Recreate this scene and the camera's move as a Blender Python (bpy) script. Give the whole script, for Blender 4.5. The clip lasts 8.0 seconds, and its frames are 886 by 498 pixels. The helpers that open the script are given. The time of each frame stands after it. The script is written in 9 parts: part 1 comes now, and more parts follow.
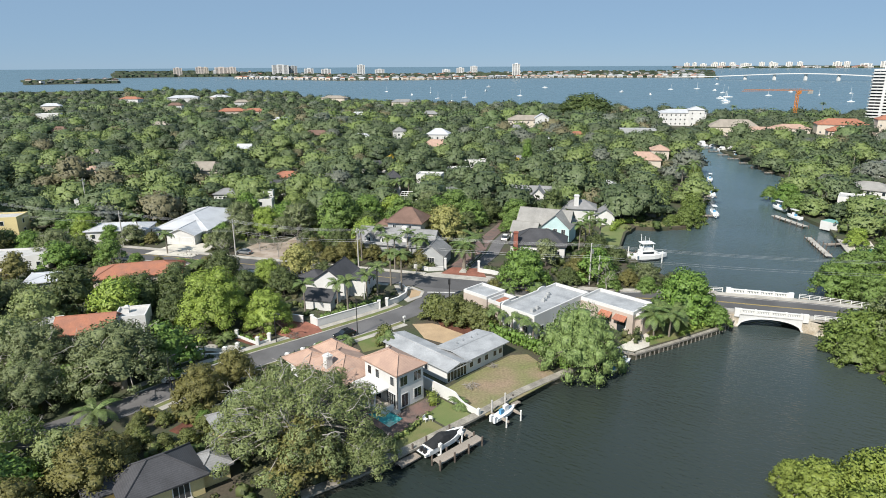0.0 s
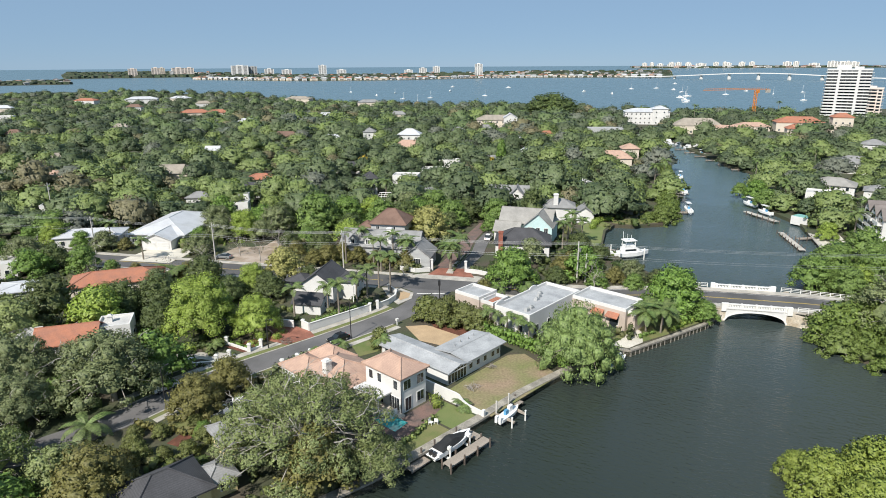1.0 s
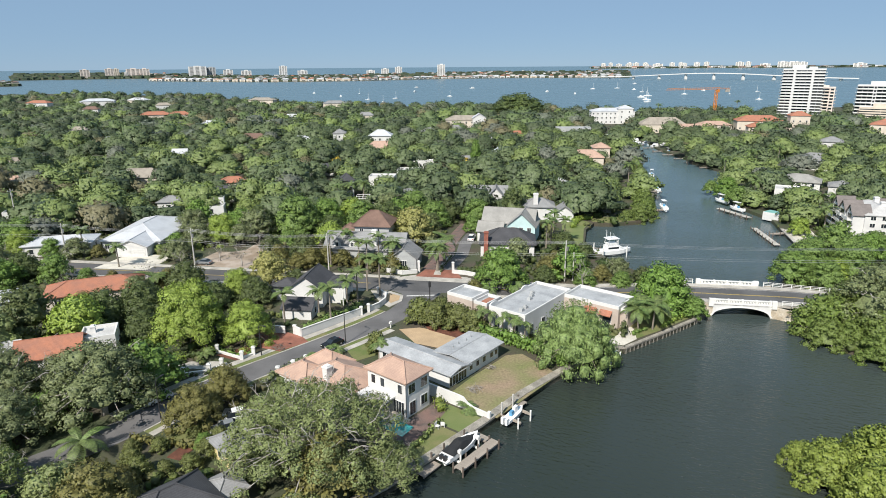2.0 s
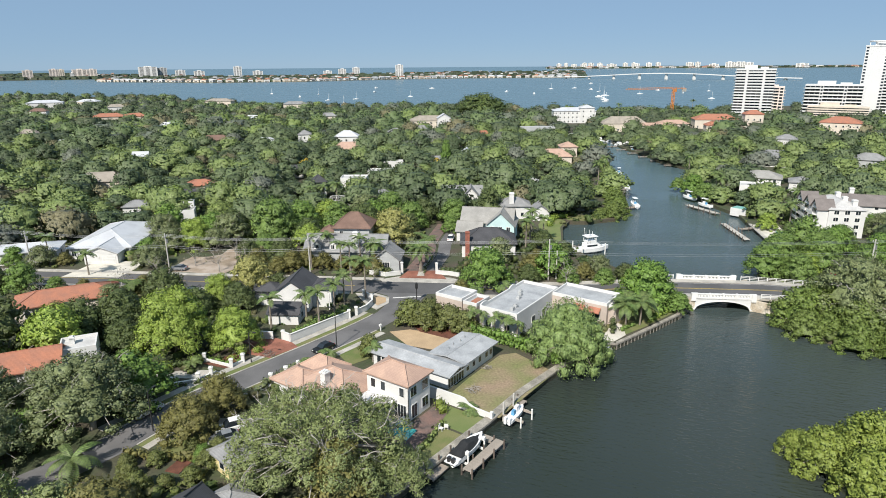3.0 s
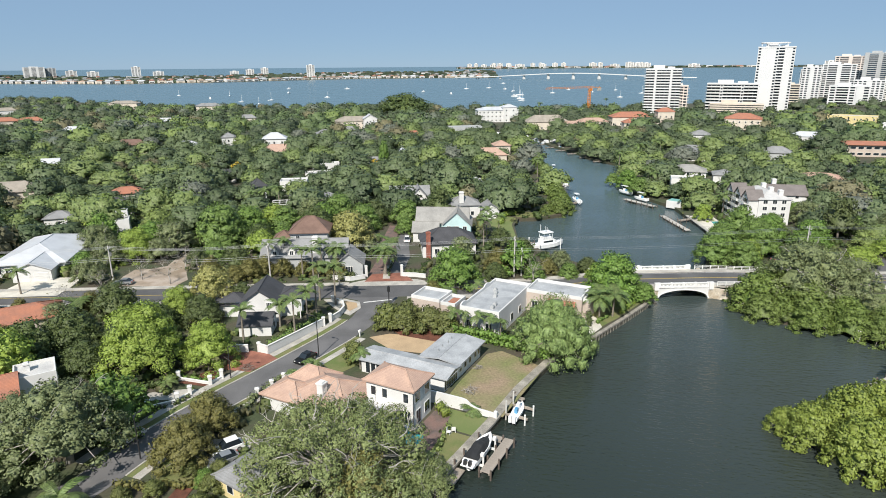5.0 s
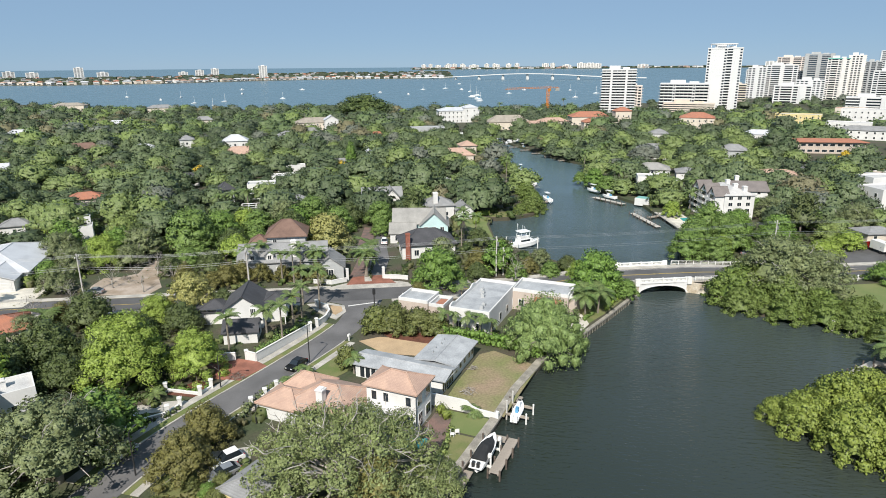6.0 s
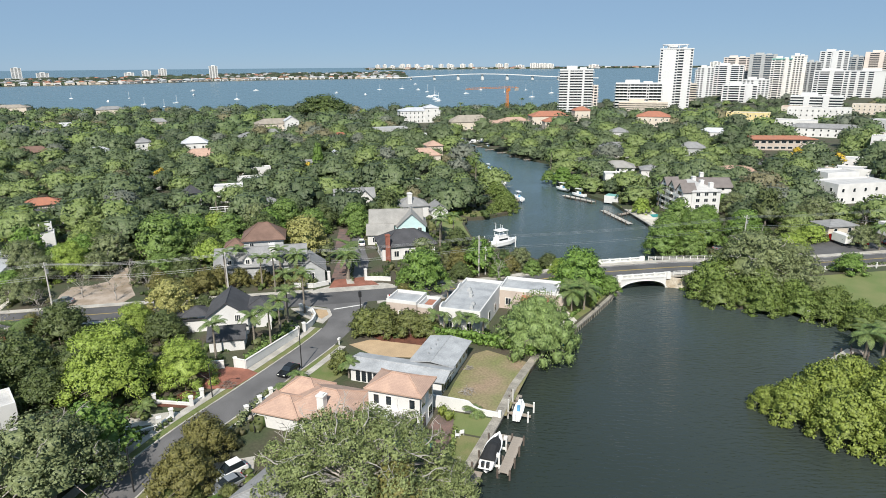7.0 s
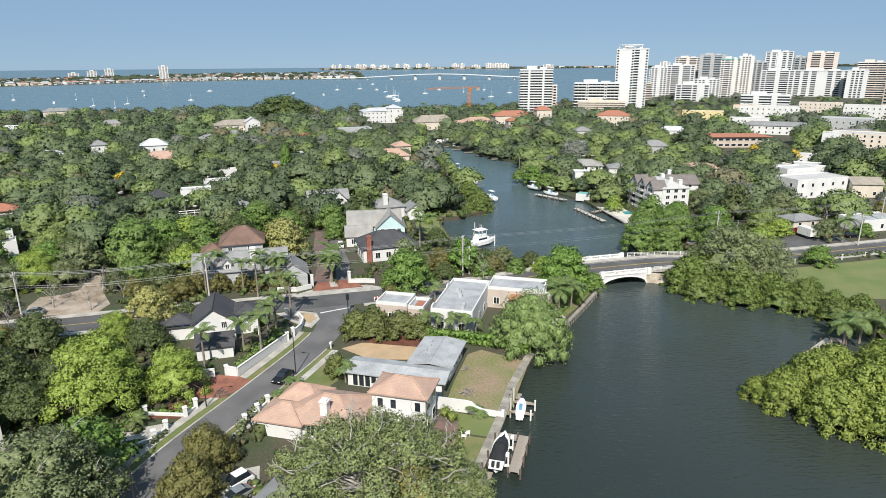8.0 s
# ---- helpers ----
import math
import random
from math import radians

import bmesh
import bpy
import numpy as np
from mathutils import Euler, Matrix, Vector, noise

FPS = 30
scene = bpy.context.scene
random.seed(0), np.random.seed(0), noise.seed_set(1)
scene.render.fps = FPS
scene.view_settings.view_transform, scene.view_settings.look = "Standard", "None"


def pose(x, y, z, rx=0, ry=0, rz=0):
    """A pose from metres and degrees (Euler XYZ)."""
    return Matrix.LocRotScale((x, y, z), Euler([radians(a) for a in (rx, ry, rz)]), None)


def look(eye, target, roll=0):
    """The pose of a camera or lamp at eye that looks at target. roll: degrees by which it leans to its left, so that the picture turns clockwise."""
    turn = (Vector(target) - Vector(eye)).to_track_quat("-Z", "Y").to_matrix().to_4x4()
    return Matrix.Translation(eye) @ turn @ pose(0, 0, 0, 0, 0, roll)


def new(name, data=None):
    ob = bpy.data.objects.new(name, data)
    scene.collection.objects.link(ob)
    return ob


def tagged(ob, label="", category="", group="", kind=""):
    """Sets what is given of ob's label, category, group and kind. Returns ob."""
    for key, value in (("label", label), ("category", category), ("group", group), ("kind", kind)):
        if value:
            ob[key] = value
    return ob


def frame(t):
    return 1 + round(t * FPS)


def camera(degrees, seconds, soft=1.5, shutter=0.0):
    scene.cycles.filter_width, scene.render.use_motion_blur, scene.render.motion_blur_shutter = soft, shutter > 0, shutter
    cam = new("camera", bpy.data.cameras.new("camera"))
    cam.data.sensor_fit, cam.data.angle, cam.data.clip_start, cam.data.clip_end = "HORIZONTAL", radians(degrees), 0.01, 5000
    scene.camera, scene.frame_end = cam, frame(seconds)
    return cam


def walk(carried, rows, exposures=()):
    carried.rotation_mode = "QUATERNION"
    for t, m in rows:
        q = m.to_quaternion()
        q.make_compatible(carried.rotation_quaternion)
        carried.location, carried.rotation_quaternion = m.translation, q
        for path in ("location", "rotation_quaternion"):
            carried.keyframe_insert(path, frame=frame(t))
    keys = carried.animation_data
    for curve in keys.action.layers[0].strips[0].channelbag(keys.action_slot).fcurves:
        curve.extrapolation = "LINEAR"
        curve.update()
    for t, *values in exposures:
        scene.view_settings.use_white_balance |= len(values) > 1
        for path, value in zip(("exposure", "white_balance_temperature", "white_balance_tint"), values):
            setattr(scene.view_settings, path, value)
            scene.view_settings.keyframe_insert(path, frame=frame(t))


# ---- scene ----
# ---- camera ----
cam = camera(70.9, 8.0, soft=0.9)
PATH = [
    (0, (0.135, -0.576, 53.756), (0.109, 1.341, 53.186), -0.3),
    (0.5, (-2.738, -0.11, 53.776), (-2.707, 1.806, 53.206), -0.3),
    (1, (-5.642, 0.32, 53.716), (-5.554, 2.235, 53.146), -0.35),
    (1.5, (-8.54, 0.948, 53.704), (-8.397, 2.859, 53.135), -0.4),
    (3, (-17.312, 3.043, 53.657), (-16.983, 4.932, 53.088), -0.42),
    (3.5, (-20.306, 3.956, 53.624), (-19.912, 5.833, 53.055), -0.42),
    (4, (-23.289, 4.919, 53.651), (-22.829, 6.78, 53.082), -0.42),
    (4.5, (-26.151, 6.03, 53.585), (-25.628, 7.874, 53.015), -0.42),
    (6, (-34.675, 9.961, 53.456), (-33.958, 11.739, 52.887), -0.42),
    (6.5, (-37.512, 11.517, 53.444), (-36.733, 13.269, 52.874), -0.42),
    (7, (-40.299, 13.124, 53.326), (-39.456, 14.846, 52.757), -0.42),
    (7.5, (-42.967, 14.818, 53.26), (-42.065, 16.509, 52.692), -0.42),
    (8, (-45.647, 16.547, 53.321), (-44.687, 18.207, 52.751), -0.42),
]
walk(cam, [(t, look(eye, target, roll)) for t, eye, target, roll in PATH])

# ---- sky, sun, exposure ----
SUN_EL, SUN_FROM = 44.0, (-0.57, -0.82)
world = bpy.data.worlds.new("sky")
scene.world = world
world.use_nodes = True
wn = world.node_tree.nodes
sky = wn.new("ShaderNodeTexSky")
sky.sky_type, sky.sun_disc = "NISHITA", False
sky.sun_elevation = radians(SUN_EL)
sky.sun_rotation = math.atan2(SUN_FROM[0], SUN_FROM[1])
sky.altitude, sky.air_density, sky.dust_density, sky.ozone_density = 0, 0.6, 0.0, 6.0
haze = wn.new("ShaderNodeMix")           # a pale blue spring haze over the clear sky
haze.data_type = "RGBA"
haze.inputs[0].default_value = 0.82
haze.inputs[7].default_value = (2.9, 4.4, 6.15, 1)
world.node_tree.links.new(sky.outputs[0], haze.inputs[6])
wn["Background"].inputs["Strength"].default_value = 0.0695
world.node_tree.links.new(haze.outputs[2], wn["Background"].inputs["Color"])
sun = new("sun", bpy.data.lights.new("sun", "SUN"))
sun.data.energy, sun.data.angle, sun.data.color = 4.55, radians(0.55), (1.0, 0.95, 0.87)
ce = math.cos(radians(SUN_EL))
sun.matrix_world = look((SUN_FROM[0] * ce * 300, SUN_FROM[1] * ce * 300, math.sin(radians(SUN_EL)) * 300), (0, 0, 0))
scene.view_settings.exposure = 0.5

# ---- materials ----
G = 1.2          # height of the ground over the water
rng = np.random.default_rng(7)
R2 = math.sqrt(0.5)


def uv(u, v):
    """Plan grid of the waterside lots, turned by 45 degrees."""
    return ((u - v) * R2, (u + v) * R2)


def node_mat(name):
    m = bpy.data.materials.new(name)
    m.use_nodes = True
    return m, m.node_tree.nodes, m.node_tree.links, m.node_tree.nodes["Principled BSDF"]


def surface(name, col, rough=0.8, var=0.3, big=0.4, fine=5.0, bump=0.15, metal=0.0, col2=None, bands=0.0, band_dark=0.75, spec=0.5, per_object=0.0):
    """Painted, mineral or metal surface: stains and grain at two scales, fine relief, and rows by height where bands is given."""
    m, n, l, b = node_mat(name)
    tc = n.new("ShaderNodeTexCoord")
    n1, n2 = n.new("ShaderNodeTexNoise"), n.new("ShaderNodeTexNoise")
    n1.inputs["Scale"].default_value, n1.inputs["Detail"].default_value = big, 4
    n2.inputs["Scale"].default_value, n2.inputs["Detail"].default_value = fine, 6
    for k in (n1, n2):
        l.new(tc.outputs["Object"], k.inputs["Vector"])
    c2 = col2 or tuple(c * (1 - var) for c in col)
    ramp = n.new("ShaderNodeMapRange")
    ramp.inputs["From Min"].default_value, ramp.inputs["From Max"].default_value = 0.35, 0.65
    l.new(n1.outputs["Fac"], ramp.inputs["Value"])
    mix = n.new("ShaderNodeMix")
    mix.data_type = "RGBA"
    mix.inputs[6].default_value, mix.inputs[7].default_value = (*col, 1), (*c2, 1)
    l.new(ramp.outputs["Result"], mix.inputs[0])
    r2 = n.new("ShaderNodeMapRange")
    r2.inputs["From Min"].default_value, r2.inputs["From Max"].default_value = 0.3, 0.7
    r2.inputs["To Min"].default_value, r2.inputs["To Max"].default_value = 1 - var * 0.7, 1 + var * 0.4
    l.new(n2.outputs["Fac"], r2.inputs["Value"])
    mul = n.new("ShaderNodeVectorMath")
    mul.operation = "SCALE"
    l.new(mix.outputs[2], mul.inputs[0])
    l.new(r2.outputs["Result"], mul.inputs["Scale"])
    out, height = mul.outputs[0], n2.outputs["Fac"]
    if per_object:
        oi, r3, m3 = n.new("ShaderNodeObjectInfo"), n.new("ShaderNodeMapRange"), n.new("ShaderNodeVectorMath")
        r3.inputs["To Min"].default_value, r3.inputs["To Max"].default_value = 1 - per_object, 1 + per_object
        m3.operation = "SCALE"
        l.new(oi.outputs["Random"], r3.inputs["Value"])
        l.new(out, m3.inputs[0])
        l.new(r3.outputs["Result"], m3.inputs["Scale"])
        out = m3.outputs[0]
    if bands:
        w = n.new("ShaderNodeTexWave")
        w.bands_direction, w.wave_profile = "Z", "SAW"
        w.inputs["Scale"].default_value, w.inputs["Distortion"].default_value = 0.314 / bands, 0.6
        w.inputs["Detail Scale"].default_value = 3.0
        l.new(tc.outputs["Object"], w.inputs["Vector"])
        r4, m4 = n.new("ShaderNodeMapRange"), n.new("ShaderNodeVectorMath")
        r4.inputs["To Min"].default_value, r4.inputs["To Max"].default_value = band_dark, 1.08
        m4.operation = "SCALE"
        l.new(w.outputs["Fac"], r4.inputs["Value"])
        l.new(out, m4.inputs[0])
        l.new(r4.outputs["Result"], m4.inputs["Scale"])
        out = m4.outputs[0]
        height = w.outputs["Fac"]
    l.new(out, b.inputs["Base Color"])
    b.inputs["Roughness"].default_value, b.inputs["Metallic"].default_value = rough, metal
    b.inputs["Specular IOR Level"].default_value = spec
    if bump:
        bp = n.new("ShaderNodeBump")
        bp.inputs["Strength"].default_value, bp.inputs["Distance"].default_value = bump, 0.05
        l.new(height, bp.inputs["Height"])
        l.new(bp.outputs[0], b.inputs["Normal"])
    return m


def foliage(name, c1, c2, c3, size=0.09, through_light=0.16, grain=2.2):
    """Leaves: each leaf clump its own tone, whole crowns drifting from one hue to another."""
    m, n, l, b = node_mat(name)
    geo, oi, tc = n.new("ShaderNodeNewGeometry"), n.new("ShaderNodeObjectInfo"), n.new("ShaderNodeTexCoord")
    a = n.new("ShaderNodeMix")
    a.data_type = "RGBA"
    c1, c2, c3 = ((1.05 * q[0], q[1], 1.12 * q[2]) for q in (c1, c2, c3))
    a.inputs[6].default_value, a.inputs[7].default_value = (*c1, 1), (*c2, 1)
    l.new(geo.outputs["Random Per Island"], a.inputs[0])
    no = n.new("ShaderNodeTexNoise")
    no.inputs["Scale"].default_value, no.inputs["Detail"].default_value = size, 2
    l.new(tc.outputs["Object"], no.inputs["Vector"])
    add = n.new("ShaderNodeMath")
    add.operation = "ADD"
    l.new(no.outputs["Fac"], add.inputs[0])
    l.new(oi.outputs["Random"], add.inputs[1])
    mr = n.new("ShaderNodeMapRange")
    mr.inputs["From Min"].default_value, mr.inputs["From Max"].default_value = 0.55, 1.35
    mr.inputs["To Max"].default_value = 0.85
    l.new(add.outputs[0], mr.inputs["Value"])
    c = n.new("ShaderNodeMix")
    c.data_type = "RGBA"
    c.inputs[7].default_value = (*c3, 1)
    l.new(mr.outputs["Result"], c.inputs[0])
    l.new(a.outputs[2], c.inputs[6])
    # speckle: its dark flecks put the shaded gaps between leaves into the colour
    sp, sr, sc, bp = n.new("ShaderNodeTexNoise"), n.new("ShaderNodeMapRange"), n.new("ShaderNodeVectorMath"), n.new("ShaderNodeBump")
    sp.inputs["Scale"].default_value, sp.inputs["Detail"].default_value, sp.inputs["Roughness"].default_value = grain, 4, 0.7
    l.new(tc.outputs["Object"], sp.inputs["Vector"])
    sr.inputs["From Min"].default_value, sr.inputs["From Max"].default_value = 0.34, 0.66
    sr.inputs["To Min"].default_value, sr.inputs["To Max"].default_value = 0.54, 1.44
    l.new(sp.outputs["Fac"], sr.inputs["Value"])
    sc.operation = "SCALE"
    l.new(c.outputs[2], sc.inputs[0])
    l.new(sr.outputs["Result"], sc.inputs["Scale"])
    bp.inputs["Strength"].default_value, bp.inputs["Distance"].default_value = 0.35, 0.6 / grain
    l.new(sp.outputs["Fac"], bp.inputs["Height"])
    l.new(bp.outputs[0], b.inputs["Normal"])
    l.new(sc.outputs[0], b.inputs["Base Color"])
    b.inputs["Roughness"].default_value = 0.55
    b.inputs["Specular IOR Level"].default_value = 0.35
    t, ms = n.new("ShaderNodeBsdfTranslucent"), n.new("ShaderNodeMixShader")
    l.new(sc.outputs[0], t.inputs["Color"])
    ms.inputs[0].default_value = through_light
    l.new(b.outputs[0], ms.inputs[1])
    l.new(t.outputs[0], ms.inputs[2])
    l.new(ms.outputs[0], n["Material Output"].inputs["Surface"])
    return m


def woods(name, a, b, c, d, size):
    """Far woods: crowns of four hues, spread by a cell pattern about one crown wide."""
    m, n, l, bs = node_mat(name)
    tc, vo, rp = n.new("ShaderNodeTexCoord"), n.new("ShaderNodeTexVoronoi"), n.new("ShaderNodeValToRGB")
    sep, com = n.new("ShaderNodeSeparateXYZ"), n.new("ShaderNodeCombineXYZ")
    l.new(tc.outputs["Object"], sep.inputs[0])
    l.new(sep.outputs[0], com.inputs[0])
    l.new(sep.outputs[1], com.inputs[1])
    l.new(com.outputs[0], vo.inputs["Vector"])
    vo.inputs["Scale"].default_value = size
    sp = n.new("ShaderNodeSeparateColor")
    l.new(vo.outputs["Color"], sp.inputs[0])
    e = rp.color_ramp.elements
    e[0].position, e[0].color = 0.0, (*a, 1)
    e[1].position, e[1].color = 1.0, (*d, 1)
    for p, col in ((0.4, b), (0.75, c)):
        x = e.new(p)
        x.color = (*col, 1)
    l.new(sp.outputs[0], rp.inputs[0])
    geo, r, mu = n.new("ShaderNodeNewGeometry"), n.new("ShaderNodeMapRange"), n.new("ShaderNodeVectorMath")
    r.inputs["To Min"].default_value, r.inputs["To Max"].default_value = 0.65, 1.4
    l.new(geo.outputs["Random Per Island"], r.inputs["Value"])
    mu.operation = "SCALE"
    l.new(rp.outputs[0], mu.inputs[0])
    l.new(r.outputs["Result"], mu.inputs["Scale"])
    l.new(mu.outputs[0], bs.inputs["Base Color"])
    bs.inputs["Roughness"].default_value, bs.inputs["Specular IOR Level"].default_value = 0.6, 0.3
    t, ms = n.new("ShaderNodeBsdfTranslucent"), n.new("ShaderNodeMixShader")
    l.new(mu.outputs[0], t.inputs["Color"])
    ms.inputs[0].default_value = 0.25
    l.new(bs.outputs[0], ms.inputs[1])
    l.new(t.outputs[0], ms.inputs[2])
    l.new(ms.outputs[0], n["Material Output"].inputs["Surface"])
    return m


def water_mat():
    m, n, l, b = node_mat("bayou_water")
    tc = n.new("ShaderNodeTexCoord")
    mp = n.new("ShaderNodeMapping")
    mp.vector_type = "TEXTURE"
    mp.inputs["Rotation"].default_value = (0, 0, radians(-30))
    mp.inputs["Scale"].default_value = (2.6, 1.0, 1.0)
    l.new(tc.outputs["Object"], mp.inputs["Vector"])
    rip, sw, big = (n.new("ShaderNodeTexNoise") for _ in range(3))
    rip.inputs["Scale"].default_value, rip.inputs["Detail"].default_value = 1.7, 3
    sw.inputs["Scale"].default_value, sw.inputs["Detail"].default_value = 0.035, 3
    big.inputs["Scale"].default_value, big.inputs["Detail"].default_value = 0.014, 3
    l.new(mp.outputs[0], rip.inputs["Vector"])
    l.new(tc.outputs["Object"], sw.inputs["Vector"])
    l.new(tc.outputs["Object"], big.inputs["Vector"])
    mix = n.new("ShaderNodeMix")
    mix.data_type = "RGBA"
    mix.inputs[6].default_value, mix.inputs[7].default_value = (0.010, 0.0175, 0.013, 1), (0.05, 0.06, 0.054, 1)
    sx, sheen_tint, sum_ = n.new("ShaderNodeSeparateXYZ"), n.new("ShaderNodeMapRange"), n.new("ShaderNodeMath")   # dark tree reflections along the seawall and paler sheen eastward, put into the colour
    l.new(tc.outputs["Object"], sx.inputs[0])
    l.new(sx.outputs[0], sheen_tint.inputs["Value"])
    sheen_tint.inputs["From Min"].default_value, sheen_tint.inputs["From Max"].default_value = 0, 75
    sheen_tint.inputs["To Max"].default_value = 0.55
    sum_.operation = "MULTIPLY_ADD"
    sum_.inputs[1].default_value = 0.6
    l.new(big.outputs["Fac"], sum_.inputs[0])
    l.new(sheen_tint.outputs["Result"], sum_.inputs[2])
    l.new(sum_.outputs[0], mix.inputs[0])
    far, bay = n.new("ShaderNodeVectorMath"), n.new("ShaderNodeMapRange")      # bluer, shallower open bay; its early start paints sky reflection on the upper bayou
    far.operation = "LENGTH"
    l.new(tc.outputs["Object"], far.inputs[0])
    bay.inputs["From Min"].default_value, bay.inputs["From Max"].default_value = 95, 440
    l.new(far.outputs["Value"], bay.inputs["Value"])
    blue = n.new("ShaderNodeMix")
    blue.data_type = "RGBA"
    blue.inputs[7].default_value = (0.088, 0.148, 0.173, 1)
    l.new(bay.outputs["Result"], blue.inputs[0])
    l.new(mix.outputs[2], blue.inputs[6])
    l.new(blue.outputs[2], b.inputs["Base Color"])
    rr = n.new("ShaderNodeMapRange")
    rr.inputs["From Min"].default_value, rr.inputs["From Max"].default_value = 0.35, 0.65
    rr.inputs["To Min"].default_value, rr.inputs["To Max"].default_value = 0.06, 0.1
    l.new(sw.outputs["Fac"], rr.inputs["Value"])
    ruf = n.new("ShaderNodeMath")                                              # wind keeps the open bay ruffled
    ruf.operation = "MULTIPLY_ADD"
    ruf.inputs[1].default_value = 0.2
    l.new(bay.outputs["Result"], ruf.inputs[0])
    l.new(rr.outputs["Result"], ruf.inputs[2])
    l.new(ruf.outputs[0], b.inputs["Roughness"])
    b.inputs["IOR"].default_value = 1.333
    st = n.new("ShaderNodeMapRange")
    st.inputs["From Min"].default_value, st.inputs["From Max"].default_value = 0.35, 0.65
    st.inputs["To Min"].default_value, st.inputs["To Max"].default_value = 0.45, 1.0
    l.new(sw.outputs["Fac"], st.inputs["Value"])
    bp = n.new("ShaderNodeBump")
    bp.inputs["Distance"].default_value = 0.3
    calm, mul = n.new("ShaderNodeMapRange"), n.new("ShaderNodeMath")
    calm.inputs["To Min"].default_value, calm.inputs["To Max"].default_value = 1.0, 0.45
    calm.inputs["From Min"].default_value, calm.inputs["From Max"].default_value = 130, 300
    l.new(far.outputs["Value"], calm.inputs["Value"])
    mul.operation = "MULTIPLY"
    l.new(st.outputs["Result"], mul.inputs[0])
    l.new(calm.outputs["Result"], mul.inputs[1])
    l.new(mul.outputs[0], bp.inputs["Strength"])
    l.new(rip.outputs["Fac"], bp.inputs["Height"])
    l.new(bp.outputs[0], b.inputs["Normal"])
    return m


WATER = water_mat()
EARTH = surface("leaf_litter_ground", (0.078, 0.064, 0.045), 0.95, 0.4, 0.16, 2.5, 0.4, col2=(0.05, 0.066, 0.028))
LAWN = surface("lawn", (0.115, 0.15, 0.042), 0.95, 0.35, 0.35, 8, 0.4, col2=(0.185, 0.175, 0.075))
PARK = surface("mown_park_grass", (0.125, 0.165, 0.05), 0.95, 0.25, 0.2, 8, 0.3, col2=(0.17, 0.185, 0.07))
DRY = surface("dry_grass_lot", (0.28, 0.205, 0.135), 0.95, 0.4, 0.13, 2.5, 0.5, col2=(0.165, 0.185, 0.065))
SAND = surface("sandy_drive", (0.46, 0.33, 0.2), 0.95, 0.2, 0.3, 5, 0.3)
PLOT = surface("trodden_grey_sand", (0.40, 0.33, 0.27), 0.95, 0.3, 0.3, 5, 0.3, col2=(0.26, 0.2, 0.14))
BEACH = surface("pale_paving", (0.62, 0.58, 0.5), 0.9, 0.2, 0.3, 5, 0.1)
ASPHALT = surface("asphalt", (0.15, 0.145, 0.145), 0.9, 0.3, 0.2, 9, 0.2)
ASPHALT_DARK = surface("fresh_asphalt", (0.11, 0.107, 0.108), 0.9, 0.3, 0.2, 9, 0.2)
CONCRETE = surface("concrete", (0.48, 0.45, 0.4), 0.85, 0.3, 0.5, 6, 0.2)
SEAWALL = surface("weathered_concrete_cap", (0.36, 0.33, 0.28), 0.9, 0.4, 0.6, 5, 0.3)
STAINED = surface("stained_bridge_concrete", (0.62, 0.57, 0.48), 0.85, 0.35, 0.5, 3, 0.2, col2=(0.4, 0.33, 0.24))
BRICKS = surface("red_brick_paving", (0.30, 0.12, 0.08), 0.85, 0.35, 0.5, 7, 0.3)
PATIO = surface("worn_brick_patio", (0.2, 0.125, 0.105), 0.9, 0.4, 0.5, 6, 0.3, col2=(0.12, 0.095, 0.085))
MULCH = surface("red_mulch", (0.16, 0.06, 0.035), 0.95, 0.4, 1.0, 9, 0.5)
WHITE = surface("white_stucco", (0.65, 0.643, 0.625), 0.8, 0.12, 0.3, 8, 0.08)
CREAM = surface("cream_stucco", (0.62, 0.55, 0.46), 0.85, 0.14, 0.3, 8, 0.08)
TAUPE = surface("taupe_stucco", (0.50, 0.42, 0.36), 0.85, 0.16, 0.3, 6, 0.08)
GREYWALL = surface("grey_siding", (0.42, 0.43, 0.43), 0.8, 0.12, 0.3, 8, 0.1, bands=0.18, band_dark=0.85)
TEAL = surface("pale_teal_siding", (0.5, 0.66, 0.66), 0.8, 0.1, 0.3, 8, 0.1, bands=0.18, band_dark=0.88)
YELLOW = surface("yellow_stucco", (0.66, 0.55, 0.28), 0.85, 0.14, 0.3, 8, 0.08)
TRIM = surface("white_trim_paint", (0.72, 0.71, 0.68), 0.5, 0.08, 0.6, 9, 0.03)
PEACH_TILE = surface("peach_clay_tile", (0.46, 0.31, 0.235), 0.88, 0.2, 0.6, 6, 0.3, col2=(0.38, 0.255, 0.20), bands=0.11, band_dark=0.9)
RED_TILE = surface("red_clay_tile", (0.42, 0.17, 0.10), 0.85, 0.3, 0.5, 6, 0.4, col2=(0.33, 0.15, 0.10), bands=0.12, band_dark=0.8)
BROWN_ROOF = surface("brown_shingle", (0.21, 0.13, 0.10), 0.9, 0.25, 0.5, 6, 0.3, bands=0.14)
GREY_ROOF = surface("grey_shingle", (0.27, 0.27, 0.27), 0.9, 0.22, 0.4, 6, 0.3, bands=0.14, band_dark=0.85)
SLATE = surface("warm_grey_shingle", (0.32, 0.31, 0.29), 0.9, 0.22, 0.4, 6, 0.3, bands=0.14, band_dark=0.85)
UMBER = surface("grey_brown_shingle", (0.2, 0.175, 0.165), 0.9, 0.22, 0.4, 6, 0.3, bands=0.14, band_dark=0.85)
